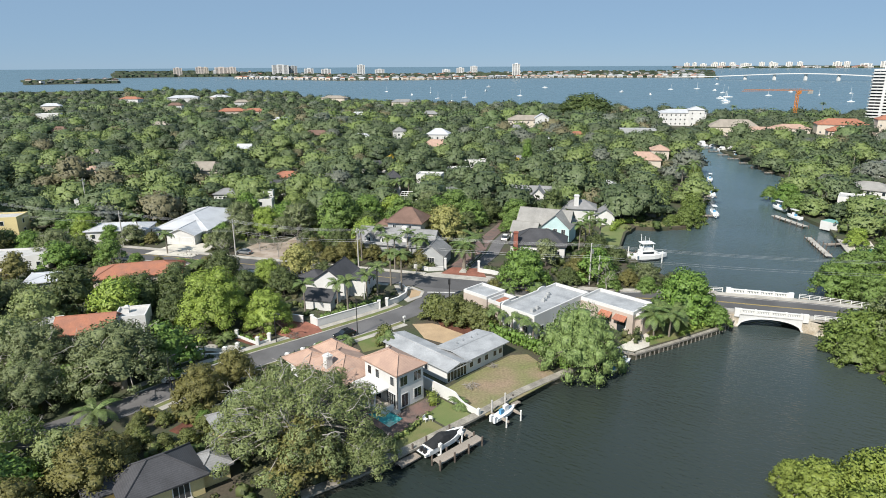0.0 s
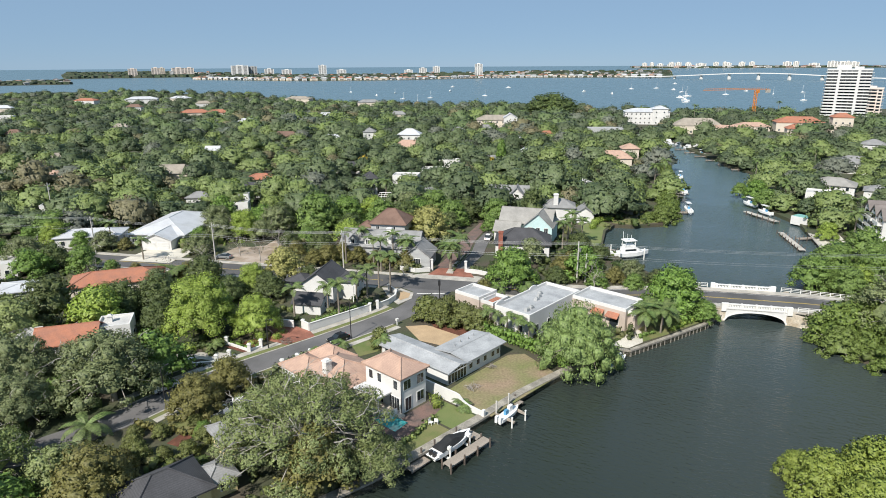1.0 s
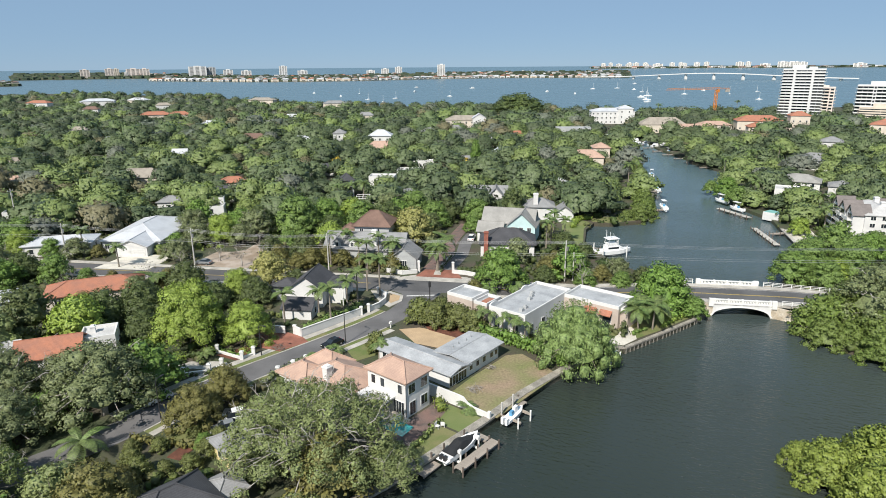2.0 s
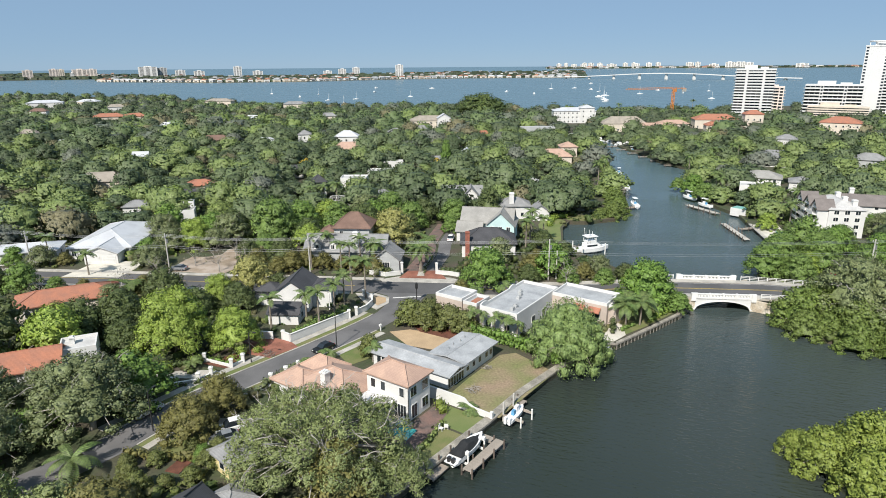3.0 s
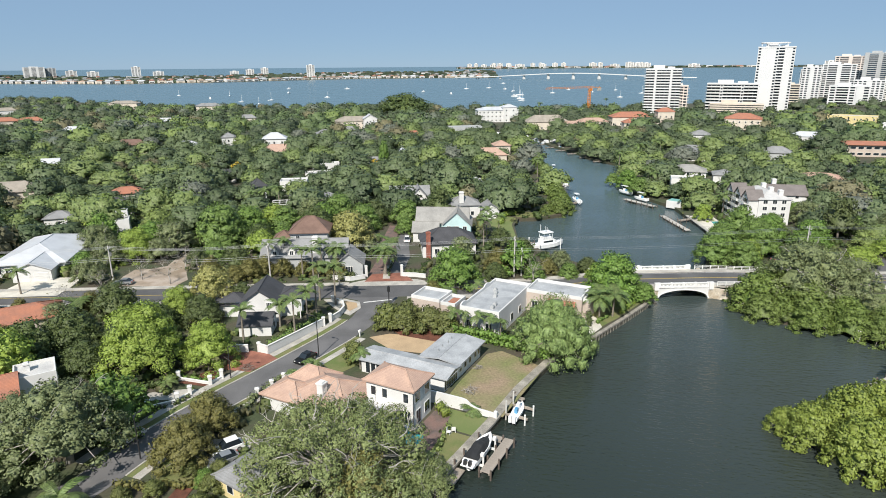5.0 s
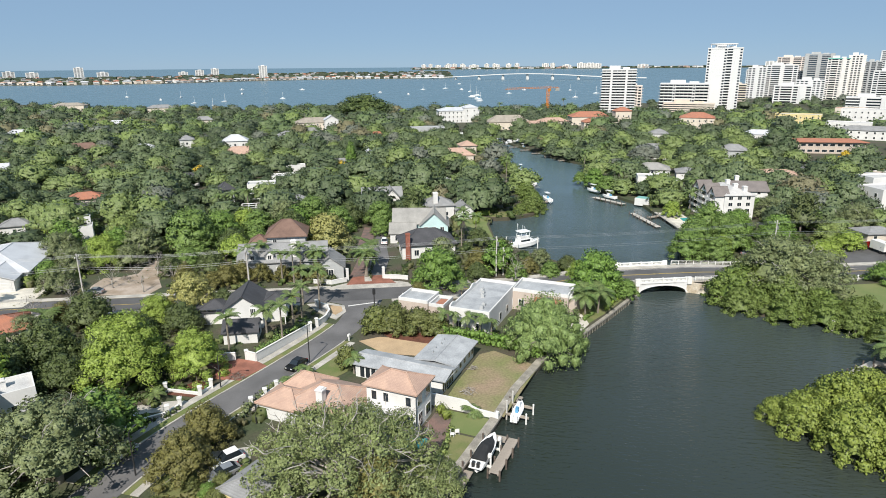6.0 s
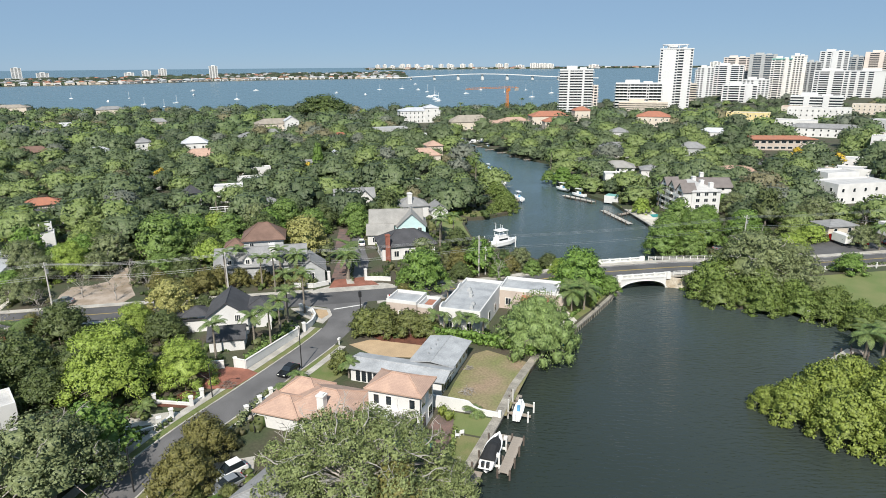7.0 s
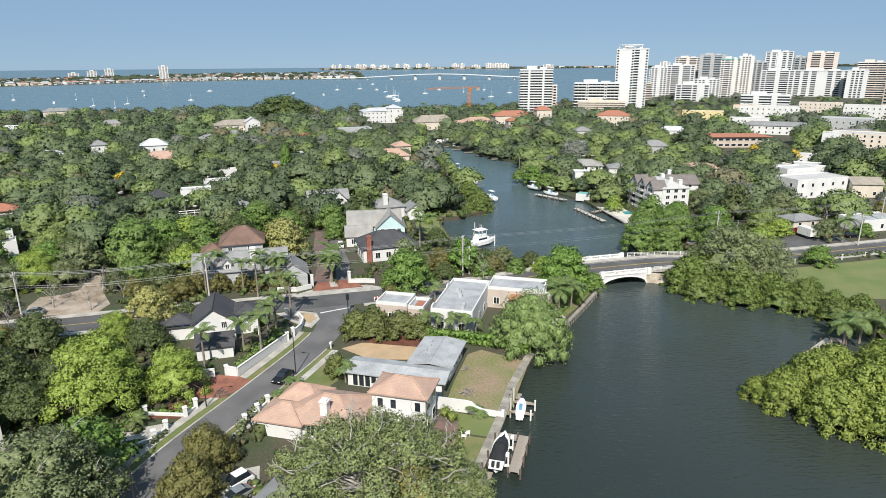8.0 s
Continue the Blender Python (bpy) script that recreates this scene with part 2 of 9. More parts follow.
TAN_ROOF = surface("tan_shingle", (0.34, 0.30, 0.25), 0.9, 0.22, 0.4, 6, 0.3, bands=0.14, band_dark=0.85)
DARK_ROOF = surface("charcoal_shingle", (0.075, 0.075, 0.082), 0.85, 0.3, 0.4, 6, 0.3, bands=0.14)
MEMBRANE = surface("grey_rolled_roofing", (0.40, 0.41, 0.42), 0.8, 0.25, 0.35, 4, 0.1, col2=(0.28, 0.29, 0.30))
WHITE_ROOF = surface("white_metal_roof", (0.53, 0.54, 0.56), 0.5, 0.15, 0.3, 6, 0.05)
WHITE_FLAT = surface("white_membrane_roof", (0.52, 0.51, 0.495), 0.8, 0.25, 0.3, 5, 0.05, col2=(0.42, 0.41, 0.40))
REDBRICK = surface("red_brick", (0.36, 0.13, 0.09), 0.9, 0.3, 1.5, 8, 0.3, bands=0.075)
BARK = surface("grey_bark", (0.22, 0.19, 0.16), 0.95, 0.35, 1.0, 7, 0.5)
PALE_BARK = surface("pale_dead_bark", (0.42, 0.39, 0.35), 0.95, 0.3, 1.0, 7, 0.5)
POLE_GREY = surface("dry_grey_twigs", (0.33, 0.30, 0.27), 0.95, 0.3, 1.0, 7, 0.3)
PALM_BARK = surface("palm_bark", (0.30, 0.26, 0.21), 0.95, 0.3, 1.0, 6, 0.4, bands=0.12)
WOOD = surface("weathered_dock_wood", (0.36, 0.31, 0.26), 0.9, 0.3, 0.8, 7, 0.3)
PILE = surface("dark_wet_pile", (0.14, 0.11, 0.09), 0.8, 0.4, 1.0, 6, 0.4)
POLE = surface("pale_concrete_pole", (0.52, 0.5, 0.46), 0.9, 0.2, 0.6, 5, 0.1)
DARK_POLE = surface("dark_painted_metal", (0.03, 0.03, 0.032), 0.5, 0.2, 1.0, 9, 0.02)
STEEL = surface("galvanised_steel", (0.55, 0.55, 0.54), 0.4, 0.2, 1.0, 9, 0.02, metal=0.8)
ORANGE = surface("orange_crane_paint", (0.62, 0.22, 0.04), 0.6, 0.2, 1.0, 9, 0.02)
GEL = surface("white_gelcoat", (0.8, 0.8, 0.79), 0.2, 0.05, 0.8, 9, 0.0)
CANVAS = surface("black_boat_canvas", (0.02, 0.021, 0.023), 0.85, 0.3, 1.2, 8, 0.3)
BLUEC = surface("blue_canvas", (0.10, 0.30, 0.5), 0.85, 0.2, 1.2, 8, 0.2)
RUBBER = surface("black_rubber", (0.02, 0.02, 0.02), 0.9, 0.2, 2.0, 9, 0.1)
PAINT_W = surface("white_road_paint", (0.66, 0.65, 0.62), 0.8, 0.25, 1.0, 9, 0.0)
PAINT_Y = surface("yellow_road_paint", (0.58, 0.42, 0.08), 0.8, 0.25, 1.0, 9, 0.0)
POOL = surface("turquoise_pool_water", (0.06, 0.36, 0.36), 0.06, 0.2, 0.5, 2.0, 0.1)
CAR_BLACK = surface("black_car_paint", (0.012, 0.012, 0.013), 0.15, 0.1, 1, 5, 0.0)
CAR_WHITE = surface("white_car_paint", (0.78, 0.78, 0.77), 0.2, 0.05, 1, 5, 0.0)
CAR_RED = surface("red_car_paint", (0.42, 0.02, 0.02), 0.2, 0.1, 1, 5, 0.0)
CAR_GREY = surface("silver_car_paint", (0.35, 0.36, 0.37), 0.25, 0.1, 1, 5, 0.0, metal=0.5)
LAMP_GLASS = surface("frosted_lamp_glass", (0.7, 0.7, 0.66), 0.3, 0.1, 1, 5, 0.0)
GLASS, _n, _l, _b = node_mat("dark_window_glass")
_b.inputs["Base Color"].default_value = (0.018, 0.024, 0.03, 1)
_b.inputs["Roughness"].default_value = 0.06
_b.inputs["Specular IOR Level"].default_value = 0.7
BLUEGLASS, _n, _l, _b = node_mat("blue_tower_glass")
_b.inputs["Base Color"].default_value = (0.06, 0.1, 0.14, 1)
_b.inputs["Roughness"].default_value = 0.1

LEAF_OAK = foliage("live_oak_leaves", (0.135, 0.19, 0.05), (0.265, 0.345, 0.092), (0.195, 0.24, 0.088), 0.22, 0.18)
LEAF_GREEN = foliage("green_leaves", (0.09, 0.17, 0.028), (0.17, 0.285, 0.052), (0.135, 0.21, 0.05))
LEAF_LIME = foliage("fresh_yellow_green_leaves", (0.165, 0.25, 0.038), (0.3, 0.41, 0.072), (0.215, 0.3, 0.05))
LEAF_SAGE = foliage("grey_green_leaves", (0.11, 0.145, 0.055), (0.215, 0.26, 0.105), (0.15, 0.185, 0.075))
LEAF_SOFT = foliage("soft_green_weeping_leaves", (0.125, 0.2, 0.055), (0.25, 0.345, 0.11), (0.175, 0.255, 0.075))
LEAF_DARK = foliage("dark_green_leaves", (0.045, 0.072, 0.021), (0.11, 0.155, 0.042), (0.085, 0.11, 0.036))
LEAF_OLIVE = foliage("olive_bush_leaves", (0.085, 0.11, 0.03), (0.165, 0.195, 0.05), (0.12, 0.14, 0.04))
LEAF_BROWN = foliage("bronze_leaves", (0.098, 0.102, 0.028), (0.205, 0.2, 0.054), (0.146, 0.146, 0.042))
LEAF_GOLD = foliage("pale_gold_leaves", (0.22, 0.23, 0.06), (0.35, 0.355, 0.12), (0.27, 0.28, 0.085))
LEAF_MANG = foliage("mangrove_leaves", (0.125, 0.18, 0.028), (0.28, 0.345, 0.065), (0.18, 0.235, 0.042))
LEAF_BANK = foliage("mangrove_leaves_on_the_bank", (0.085, 0.135, 0.025), (0.17, 0.24, 0.05), (0.125, 0.175, 0.04))
LEAF_PALM = foliage("palm_fronds", (0.075, 0.13, 0.032), (0.15, 0.22, 0.06), (0.12, 0.16, 0.05))
BLOSSOM = foliage("yellow_blossom", (0.45, 0.33, 0.03), (0.6, 0.46, 0.05), (0.5, 0.38, 0.04))
# island greens turned greyer and bluer: distance haze put into the colour
WOODS_FAR = woods("distant_woods", (0.05, 0.075, 0.045), (0.07, 0.1, 0.055), (0.1, 0.105, 0.075), (0.1, 0.13, 0.06), 0.065)

# blue raised a little in these greens for haze over the far woods
WOOD_GREEN = foliage("garden_green", (0.08, 0.134, 0.044), (0.142, 0.208, 0.07), (0.112, 0.153, 0.066), 0.05, grain=1.9)
WOOD_DEEP = foliage("garden_dark_green", (0.05, 0.082, 0.034), (0.09, 0.13, 0.05), (0.076, 0.103, 0.05), 0.05, grain=1.9)
WOOD_LIME = foliage("garden_yellow_green", (0.123, 0.182, 0.05), (0.198, 0.268, 0.078), (0.155, 0.205, 0.07), 0.05, grain=1.9)
WOOD_GREY = foliage("garden_grey_green", (0.105, 0.136, 0.086), (0.165, 0.199, 0.132), (0.135, 0.155, 0.109), 0.05, grain=1.9)
WOOD_BRONZE = foliage("garden_bronze", (0.13, 0.132, 0.062), (0.192, 0.185, 0.092), (0.16, 0.157, 0.08), 0.05, grain=1.9)


# ---- mesh tools ----
class Geo:
    """Gathers vertices and faces of one mesh."""

    def __init__(self):
        self.v, self.f = [], []

    def add(self, vs, fs):
        o = len(self.v)
        self.v += [tuple(p) for p in vs]
        self.f += [tuple(i + o for i in f) for f in fs]
        return self

    def box(self, x0, y0, z0, x1, y1, z1):
        return self.add([(x, y, z) for z in (z0, z1) for x, y in ((x0, y0), (x1, y0), (x1, y1), (x0, y1))],
                        [(3, 2, 1, 0), (4, 5, 6, 7), (0, 1, 5, 4), (1, 2, 6, 5), (2, 3, 7, 6), (3, 0, 4, 7)])

    def slab(self, poly, z0, z1):
        n = len(poly)
        if sum(poly[i][0] * poly[(i + 1) % n][1] - poly[(i + 1) % n][0] * poly[i][1] for i in range(n)) < 0:
            poly = poly[::-1]
        vs = [(x, y, z0) for x, y in poly] + [(x, y, z1) for x, y in poly]
        return self.add(vs, [tuple(range(n - 1, -1, -1)), tuple(range(n, 2 * n))] + [(i, (i + 1) % n, n + (i + 1) % n, n + i) for i in range(n)])

    def tube(self, pts, rad, n=6):
        o = len(self.v)
        pts = [Vector(p) for p in pts]
        rad = rad if isinstance(rad, (list, tuple)) else [rad] * len(pts)
        for i, p in enumerate(pts):
            d = (pts[min(i + 1, len(pts) - 1)] - pts[max(i - 1, 0)]).normalized()
            a = d.cross(Vector((0, 0, 1)) if abs(d.z) < 0.9 else Vector((1, 0, 0))).normalized()
            b = d.cross(a)
            for k in range(n):
                w = 2 * math.pi * k / n
                self.v.append(tuple(p + rad[i] * (math.cos(w) * a + math.sin(w) * b)))
        for i in range(len(pts) - 1):
            for k in range(n):
                k2 = (k + 1) % n
                self.f.append((o + i * n + k, o + (i + 1) * n + k, o + (i + 1) * n + k2, o + i * n + k2))
        e = o + (len(pts) - 1) * n
        self.f += [tuple(o + k for k in range(n)), tuple(e + k for k in range(n - 1, -1, -1))]
        return self

    def loft(self, rings, cap=True):
        """Rings of equal count, joined one to the next."""
        o, n = len(self.v), len(rings[0])
        for r in rings:
            self.v += [tuple(p) for p in r]
        for i in range(len(rings) - 1):
            for k in range(n):
                k2 = (k + 1) % n
                self.f.append((o + i * n + k, o + i * n + k2, o + (i + 1) * n + k2, o + (i + 1) * n + k))
        if cap:
            self.f += [tuple(o + k for k in range(n - 1, -1, -1)), tuple(o + (len(rings) - 1) * n + k for k in range(n))]
        return self

    def mesh(self, name, mat=None, smooth=False):
        me = bpy.data.meshes.new(name)
        me.from_pydata(self.v, [], self.f)
        if mat:
            me.materials.append(mat)
        if smooth:
            me.polygons.foreach_set("use_smooth", [True] * len(me.polygons))
        me.update()
        return me


def quads(name, V, F, mat, N=None):
    """A mesh from arrays of vertices and four-cornered faces; N: its shading normals."""
    me = bpy.data.meshes.new(name)
    V, F = np.ascontiguousarray(V, dtype=np.float32), np.ascontiguousarray(F, dtype=np.int32)
    me.vertices.add(len(V))
    me.vertices.foreach_set("co", V.ravel())
    me.loops.add(F.size)
    me.loops.foreach_set("vertex_index", F.ravel())
    me.polygons.add(len(F))
    me.polygons.foreach_set("loop_start", np.arange(0, F.size, 4, dtype=np.int32))
    me.update(calc_edges=True)
    me.materials.append(mat)
    if N is not None:
        me.polygons.foreach_set("use_smooth", np.ones(len(F), dtype=bool))
        me.normals_split_custom_set_from_vertices(N.tolist())
    return me


def thing(name, label, category, m, group=""):
    e = new(name)
    e.empty_display_size = 0.3
    e.matrix_basis = m
    return tagged(e, label, category, group)


def part(name, geo, mat, parent, label="", m=None, smooth=False):
    me = geo if isinstance(geo, bpy.types.Mesh) else geo.mesh(name, mat, smooth)
    ob = new(name, me)
    ob.parent = parent
    if m is not None:
        ob.matrix_basis = m
    return tagged(ob, label) if label else ob


def ground_piece(name, poly, z0, z1, mat, label, category):
    return tagged(new(name, Geo().slab(poly, z0, z1).mesh(name, mat)), label, category, kind="structure")


def ribbon(pts, half, off=0.0):
    """Left and right border of a strip along pts, moved sideways by off."""
    left, right = [], []
    for i, p in enumerate(pts):
        a, b = Vector(pts[max(i - 1, 0)]), Vector(pts[min(i + 1, len(pts) - 1)])
        d = (b - a).normalized()
        n = Vector((-d.y, d.x))
        left.append(tuple(Vector(p) + n * (off + half)))
        right.append(tuple(Vector(p) + n * (off - half)))
    return left + right[::-1]


def smooth_line(pts, step=2.0):
    """Points every step metres on a Catmull-Rom curve through pts."""
    P = [Vector(p) for p in pts]
    P = [P[0] * 2 - P[1]] + P + [P[-1] * 2 - P[-2]]
    out = []
    for i in range(1, len(P) - 2):
        n = max(1, int((P[i + 1] - P[i]).length / step))
        for k in range(n):
            t = k / n
            a, b, c, d = P[i - 1], P[i], P[i + 1], P[i + 2]
            out.append(tuple(0.5 * (2 * b + (c - a) * t + (2 * a - 5 * b + 4 * c - d) * t * t + (3 * b - a - 3 * c + d) * t ** 3)))
    return out + [tuple(P[-2])]

# ---- land and water ----
def sea_level(r):
    """The sea bends up to the true horizon in the far distance."""
    return 0.0 if r < 2700 else 33.0 * ((r - 2700) / 2150) ** 1.3


rings = [0, 60, 150, 400, 900, 1700, 2700] + [2700 + 2150 * k / 12 for k in range(1, 13)]
seg, wv, wf = 96, [(0.0, 60.0, 0.0)], []
for r in rings[1:]:
    wv += [(r * math.cos(2 * math.pi * k / seg), 60 * (r < 1000) + r * math.sin(2 * math.pi * k / seg), sea_level(r)) for k in range(seg)]
for k in range(seg):
    wf.append((0, 1 + k, 1 + (k + 1) % seg))
    for i in range(len(rings) - 2):
        a, b = 1 + i * seg, 1 + (i + 1) * seg
        wf.append((a + k, b + k, b + (k + 1) % seg, a + (k + 1) % seg))
tagged(new("water", Geo().add(wv, wf).mesh("water", WATER)), "dark green rippled bayou and open bay water", "water", kind="structure")

WEST_BANK = [(-400, -150), (-120, 8), (-60, 40), (-32, 57), (-18.4, 65.9), (-11.8, 70.4), (-4.0, 77.2), (3.8, 84.1), (6.7, 86.9), (11.8, 91.8), (18.2, 96.9),
             (24.5, 101.8), (31.2, 107.6), (34.8, 106.4), (44.8, 112.0), (54.5, 117.7), (60.8, 122.9), (63.2, 131.5), (57, 146), (52, 162),
             (51.0, 179), (56.5, 194), (62, 202), (67, 200.5), (79, 202.5), (87, 212), (97, 240), (108, 266), (119, 298), (126, 330), (140, 365), (150, 420), (152, 468)]
EAST_BANK = [(168, 470), (174, 440), (173, 414), (167, 380), (165, 342), (161, 326), (162, 305), (164, 283), (150, 268), (142, 258), (131, 240), (126, 225),
             (125, 212), (125, 200), (119.5, 186), (113.5, 170), (109, 160), (98, 150), (88, 138), (83.5, 129), (78, 117.3), (75, 113), (75, 106), (77, 101), (83, 96.5), (89, 90.5),
             (89, 82), (88, 73), (82, 68), (72, 69.5), (62, 70.5), (53, 70), (46, 67), (45, 60), (50, 55.5), (62, 50), (80, 40), (200, -60), (500, -200)]
SHORE = [(1500, -300), (1500, 500), (1250, 850), (1030, 930), (800, 830), (620, 730), (430, 680), (360, 660), (250, 700), (150, 790), (0, 850), (-150, 930), (-300, 1180), (-640, 1400), (-950, 1330), (-1400, 1500), (-1500, 300)]
LAND = WEST_BANK + EAST_BANK + SHORE
ground_piece("ground", LAND, -3.0, G, EARTH, "flat ground of leaf litter, grass and bare soil", "ground")


def inside(poly, x, y):
    c = False
    for i in range(len(poly)):
        (ax, ay), (bx, by) = poly[i - 1], poly[i]
        if (ay > y) != (by > y) and x < (bx - ax) * (y - ay) / (by - ay) + ax:
            c = not c
    return c


def seawall(name, pts, mat, label, width=0.9, rib=0.0):
    """A concrete cap along the bank with a wall face below it, cut into bays."""
    e = thing(name, label, "seawall", pose(0, 0, 0))
    for a, b in zip(pts[:-1], pts[1:]):
        a, b = Vector(a), Vector(b)
        d = (b - a).normalized()
        n = Vector((-d.y, d.x))
        L = (b - a).length
        m = Matrix.Translation((a.x, a.y, 0)) @ Matrix.Rotation(math.atan2(d.y, d.x), 4, "Z")
        part("cap", Geo().box(-0.02, -0.15, G - 0.2, L - 0.02, width, G + 0.16), mat, e, m=m)
        part("wall_face", Geo().box(0, 0.0, -2.5, L, 0.25, G - 0.2), mat, e, m=m)
        if rib:
            rm = Geo().box(0.1, -0.1, -2.5, 0.3, 0.02, G - 0.2).mesh("rib", mat)
            for k in range(int(L / rib)):
                part("rib", rm, None, e, m=m @ Matrix.Translation((k * rib, 0, 0)))
    return e


seawall("seawall", WEST_BANK[3:13], SEAWALL, "grey weathered concrete seawall with a flat cap", 1.3)
seawall("seawall", WEST_BANK[12:17], SEAWALL, "grey ribbed concrete seawall along the garden", 0.6, 1.2)
seawall("seawall", [(119.5, 186), (113.5, 170), (109, 160)], CONCRETE, "pale concrete seawall below a paved terrace", 0.8)

# roads
ROAD_A = smooth_line([(-120, 46), (-88, 62), (-66, 76), (-53.5, 86), (-47.6, 92.8), (-42.2, 98.6), (-36.3, 104.0), (-28.6, 110.3), (-20.8, 116.9), (-12.8, 124.0), (-7.2, 130.2), (-3.6, 137.5), (-2.2, 142.5)])


def road_b(x):
    return 146 - 0.28 * x


tagged(new("road", Geo().slab(ribbon(ROAD_A, 3.0), G - 0.3, G + 0.03).mesh("road", ASPHALT)), "grey asphalt side street between lawns", "road", kind="structure")
DECK = 2.9


def road_b_height(x):
    """The avenue climbs a little to the bridge."""
    k = max(0.0, 1 - max(0.0, abs(x - 69) - 9) / 30)
    return G + 0.05 + (DECK - G - 0.05) * k * k * (3 - 2 * k)


def avenue_strip(name, off0, off1, lift, thick, mat, label, x0=-398, x1=398, kind="structure", category="road", step=3):
    """A strip along the avenue between two sideways offsets, following its climb."""
    n, vs, fs = Vector((0.28, 1)).normalized(), [], []
    xs = list(np.arange(x0, x1 + 0.01, step))
    for x in xs:
        z = road_b_height(x) + lift
        for o, dz in ((off0, 0), (off1, 0), (off1, -thick), (off0, -thick)):
            vs.append((x + n.x * o, road_b(x) + n.y * o, z + dz))
    for i in range(len(xs) - 1):
        a, b = 4 * i, 4 * i + 4
        for k in range(4):
            k2 = (k + 1) % 4
            fs.append((a + k, b + k, b + k2, a + k2))
    fs += [(3, 2, 1, 0), tuple(4 * (len(xs) - 1) + k for k in range(4))]
    return tagged(new(name, Geo().add(vs, [f[::-1] for f in fs]).mesh(name, mat)), label, category, kind=kind)


avenue_strip("road", -4.2, 4.2, 0.0, 0.6, ASPHALT_DARK, "dark asphalt two-lane avenue")
avenue_strip("pavement", 4.5, 6.2, 0.1, 0.6, CONCRETE, "pale concrete pavement along the avenue", -398, -8, category="pavement")
avenue_strip("pavement", 4.5, 6.2, 0.1, 0.6, CONCRETE, "pale concrete pavement along the avenue", 16, 398, category="pavement")
avenue_strip("pavement", -5.9, -4.5, 0.1, 0.6, CONCRETE, "pale concrete pavement along the avenue", 6, 398, category="pavement")
avenue_strip("pavement", -5.9, -4.5, 0.1, 0.6, CONCRETE, "pale concrete pavement along the avenue", -398, -12, category="pavement")
for side in (-1, 1):
    avenue_strip("kerb", side * 4.35 - 0.15, side * 4.35 + 0.15, 0.12, 0.5, CONCRETE, "concrete kerb of the avenue", 16, 398, category="kerb")
    avenue_strip("edge_line", side * 3.7 - 0.06, side * 3.7 + 0.06, 0.006, 0.004, PAINT_W, "white painted edge line", 10, 398, category="road marking")
avenue_strip("centre_line", 0.08, 0.2, 0.006, 0.004, PAINT_Y, "yellow double centre line", 10, 398, category="road marking")
avenue_strip("centre_line", -0.2, -0.08, 0.006, 0.004, PAINT_Y, "yellow double centre line", 10, 398, category="road marking")
avenue_strip("centre_line", -0.08, 0.08, 0.006, 0.004, PAINT_Y, "yellow centre line", -398, -12, category="road marking")

# kerbs, verge and pavement of the side street
A_IN = ROAD_A[40:]
for off, half, mat, nm, lab, top in ((3.12, 0.13, CONCRETE, "kerb", "concrete kerb of the side street", 0.14), (-3.12, 0.13, CONCRETE, "kerb", "concrete kerb of the side street", 0.14),
                                     (3.9, 0.62, LAWN, "grass_verge", "narrow strip of grass beside the kerb", 0.10), (5.3, 0.75, CONCRETE, "pavement", "pale concrete pavement beside the verge", 0.12),
                                     (-3.75, 0.48, LAWN, "grass_verge", "strip of grass beside the kerb", 0.08), (-4.9, 0.65, CONCRETE, "pavement", "pale concrete pavement", 0.11)):
    line = A_IN[:-7] if off > 0 else A_IN[:-10]
    ground_piece(nm, ribbon(line, half, off), G - 0.2, G + top, mat, lab, nm.replace("_", " "))

# the corner at the avenue and the gated drive
ground_piece("pavement", [(-9.8, 133), (-6.8, 136.5), (-6.3, 140.2), (-9.5, 143.6), (-14, 144.4), (-12.6, 139), (-11.6, 136)], G - 0.2, G + 0.11, CONCRETE, "pale concrete corner pavement", "pavement")
ground_piece("sandy_verge", [(-9.4, 135.5), (-7.4, 137.2), (-7.1, 139.8), (-9.6, 142), (-10.9, 139)], G - 0.1, G + 0.14, SAND, "dry sandy verge at the street corner", "verge")
ground_piece("junction", [(-6.6, 141.5), (-6.4, 137), (0.5, 136.5), (3.2, 141.5), (6, 143.5), (-12, 147)], G - 0.2, G + 0.036, ASPHALT, "asphalt mouth of the side street", "road")
ground_piece("stop_line", [(-5.6, 139.5), (1.0, 139.2), (1.1, 139.7), (-5.5, 140.0)], G, G + 0.046, PAINT_W, "white painted stop line", "road marking")
ground_piece("pavement", [(-7.5, 153.4), (-2.5, 154.8), (10.5, 151.2), (13.5, 147.5), (12, 146.4), (-7, 151.6)], G - 0.2, G + 0.07, CONCRETE, "pale concrete apron before the gated drive", "pavement")
ground_piece("brick_apron", [(-2.6, 153.6), (9.2, 150.3), (8.2, 157.5), (0.4, 158.8)], G - 0.1, G + 0.085, BRICKS, "red brick apron at the gated drive", "paving")
ground_piece("drive", [(-0.6, 158.9), (3.4, 158.3), (9.5, 171), (12.3, 184), (20, 205), (16.5, 207), (8.6, 186), (5, 172)], G - 0.1, G + 0.08, PATIO, "worn brick inbound lane of the gated drive", "drive")
ground_piece("drive", [(4.6, 158.1), (8.3, 157.4), (13.6, 170), (16.4, 181.5), (23, 203), (20.6, 205), (12.9, 183.5), (10.2, 171)], G - 0.1, G + 0.09, ASPHALT, "asphalt outbound lane of the gated drive", "drive")

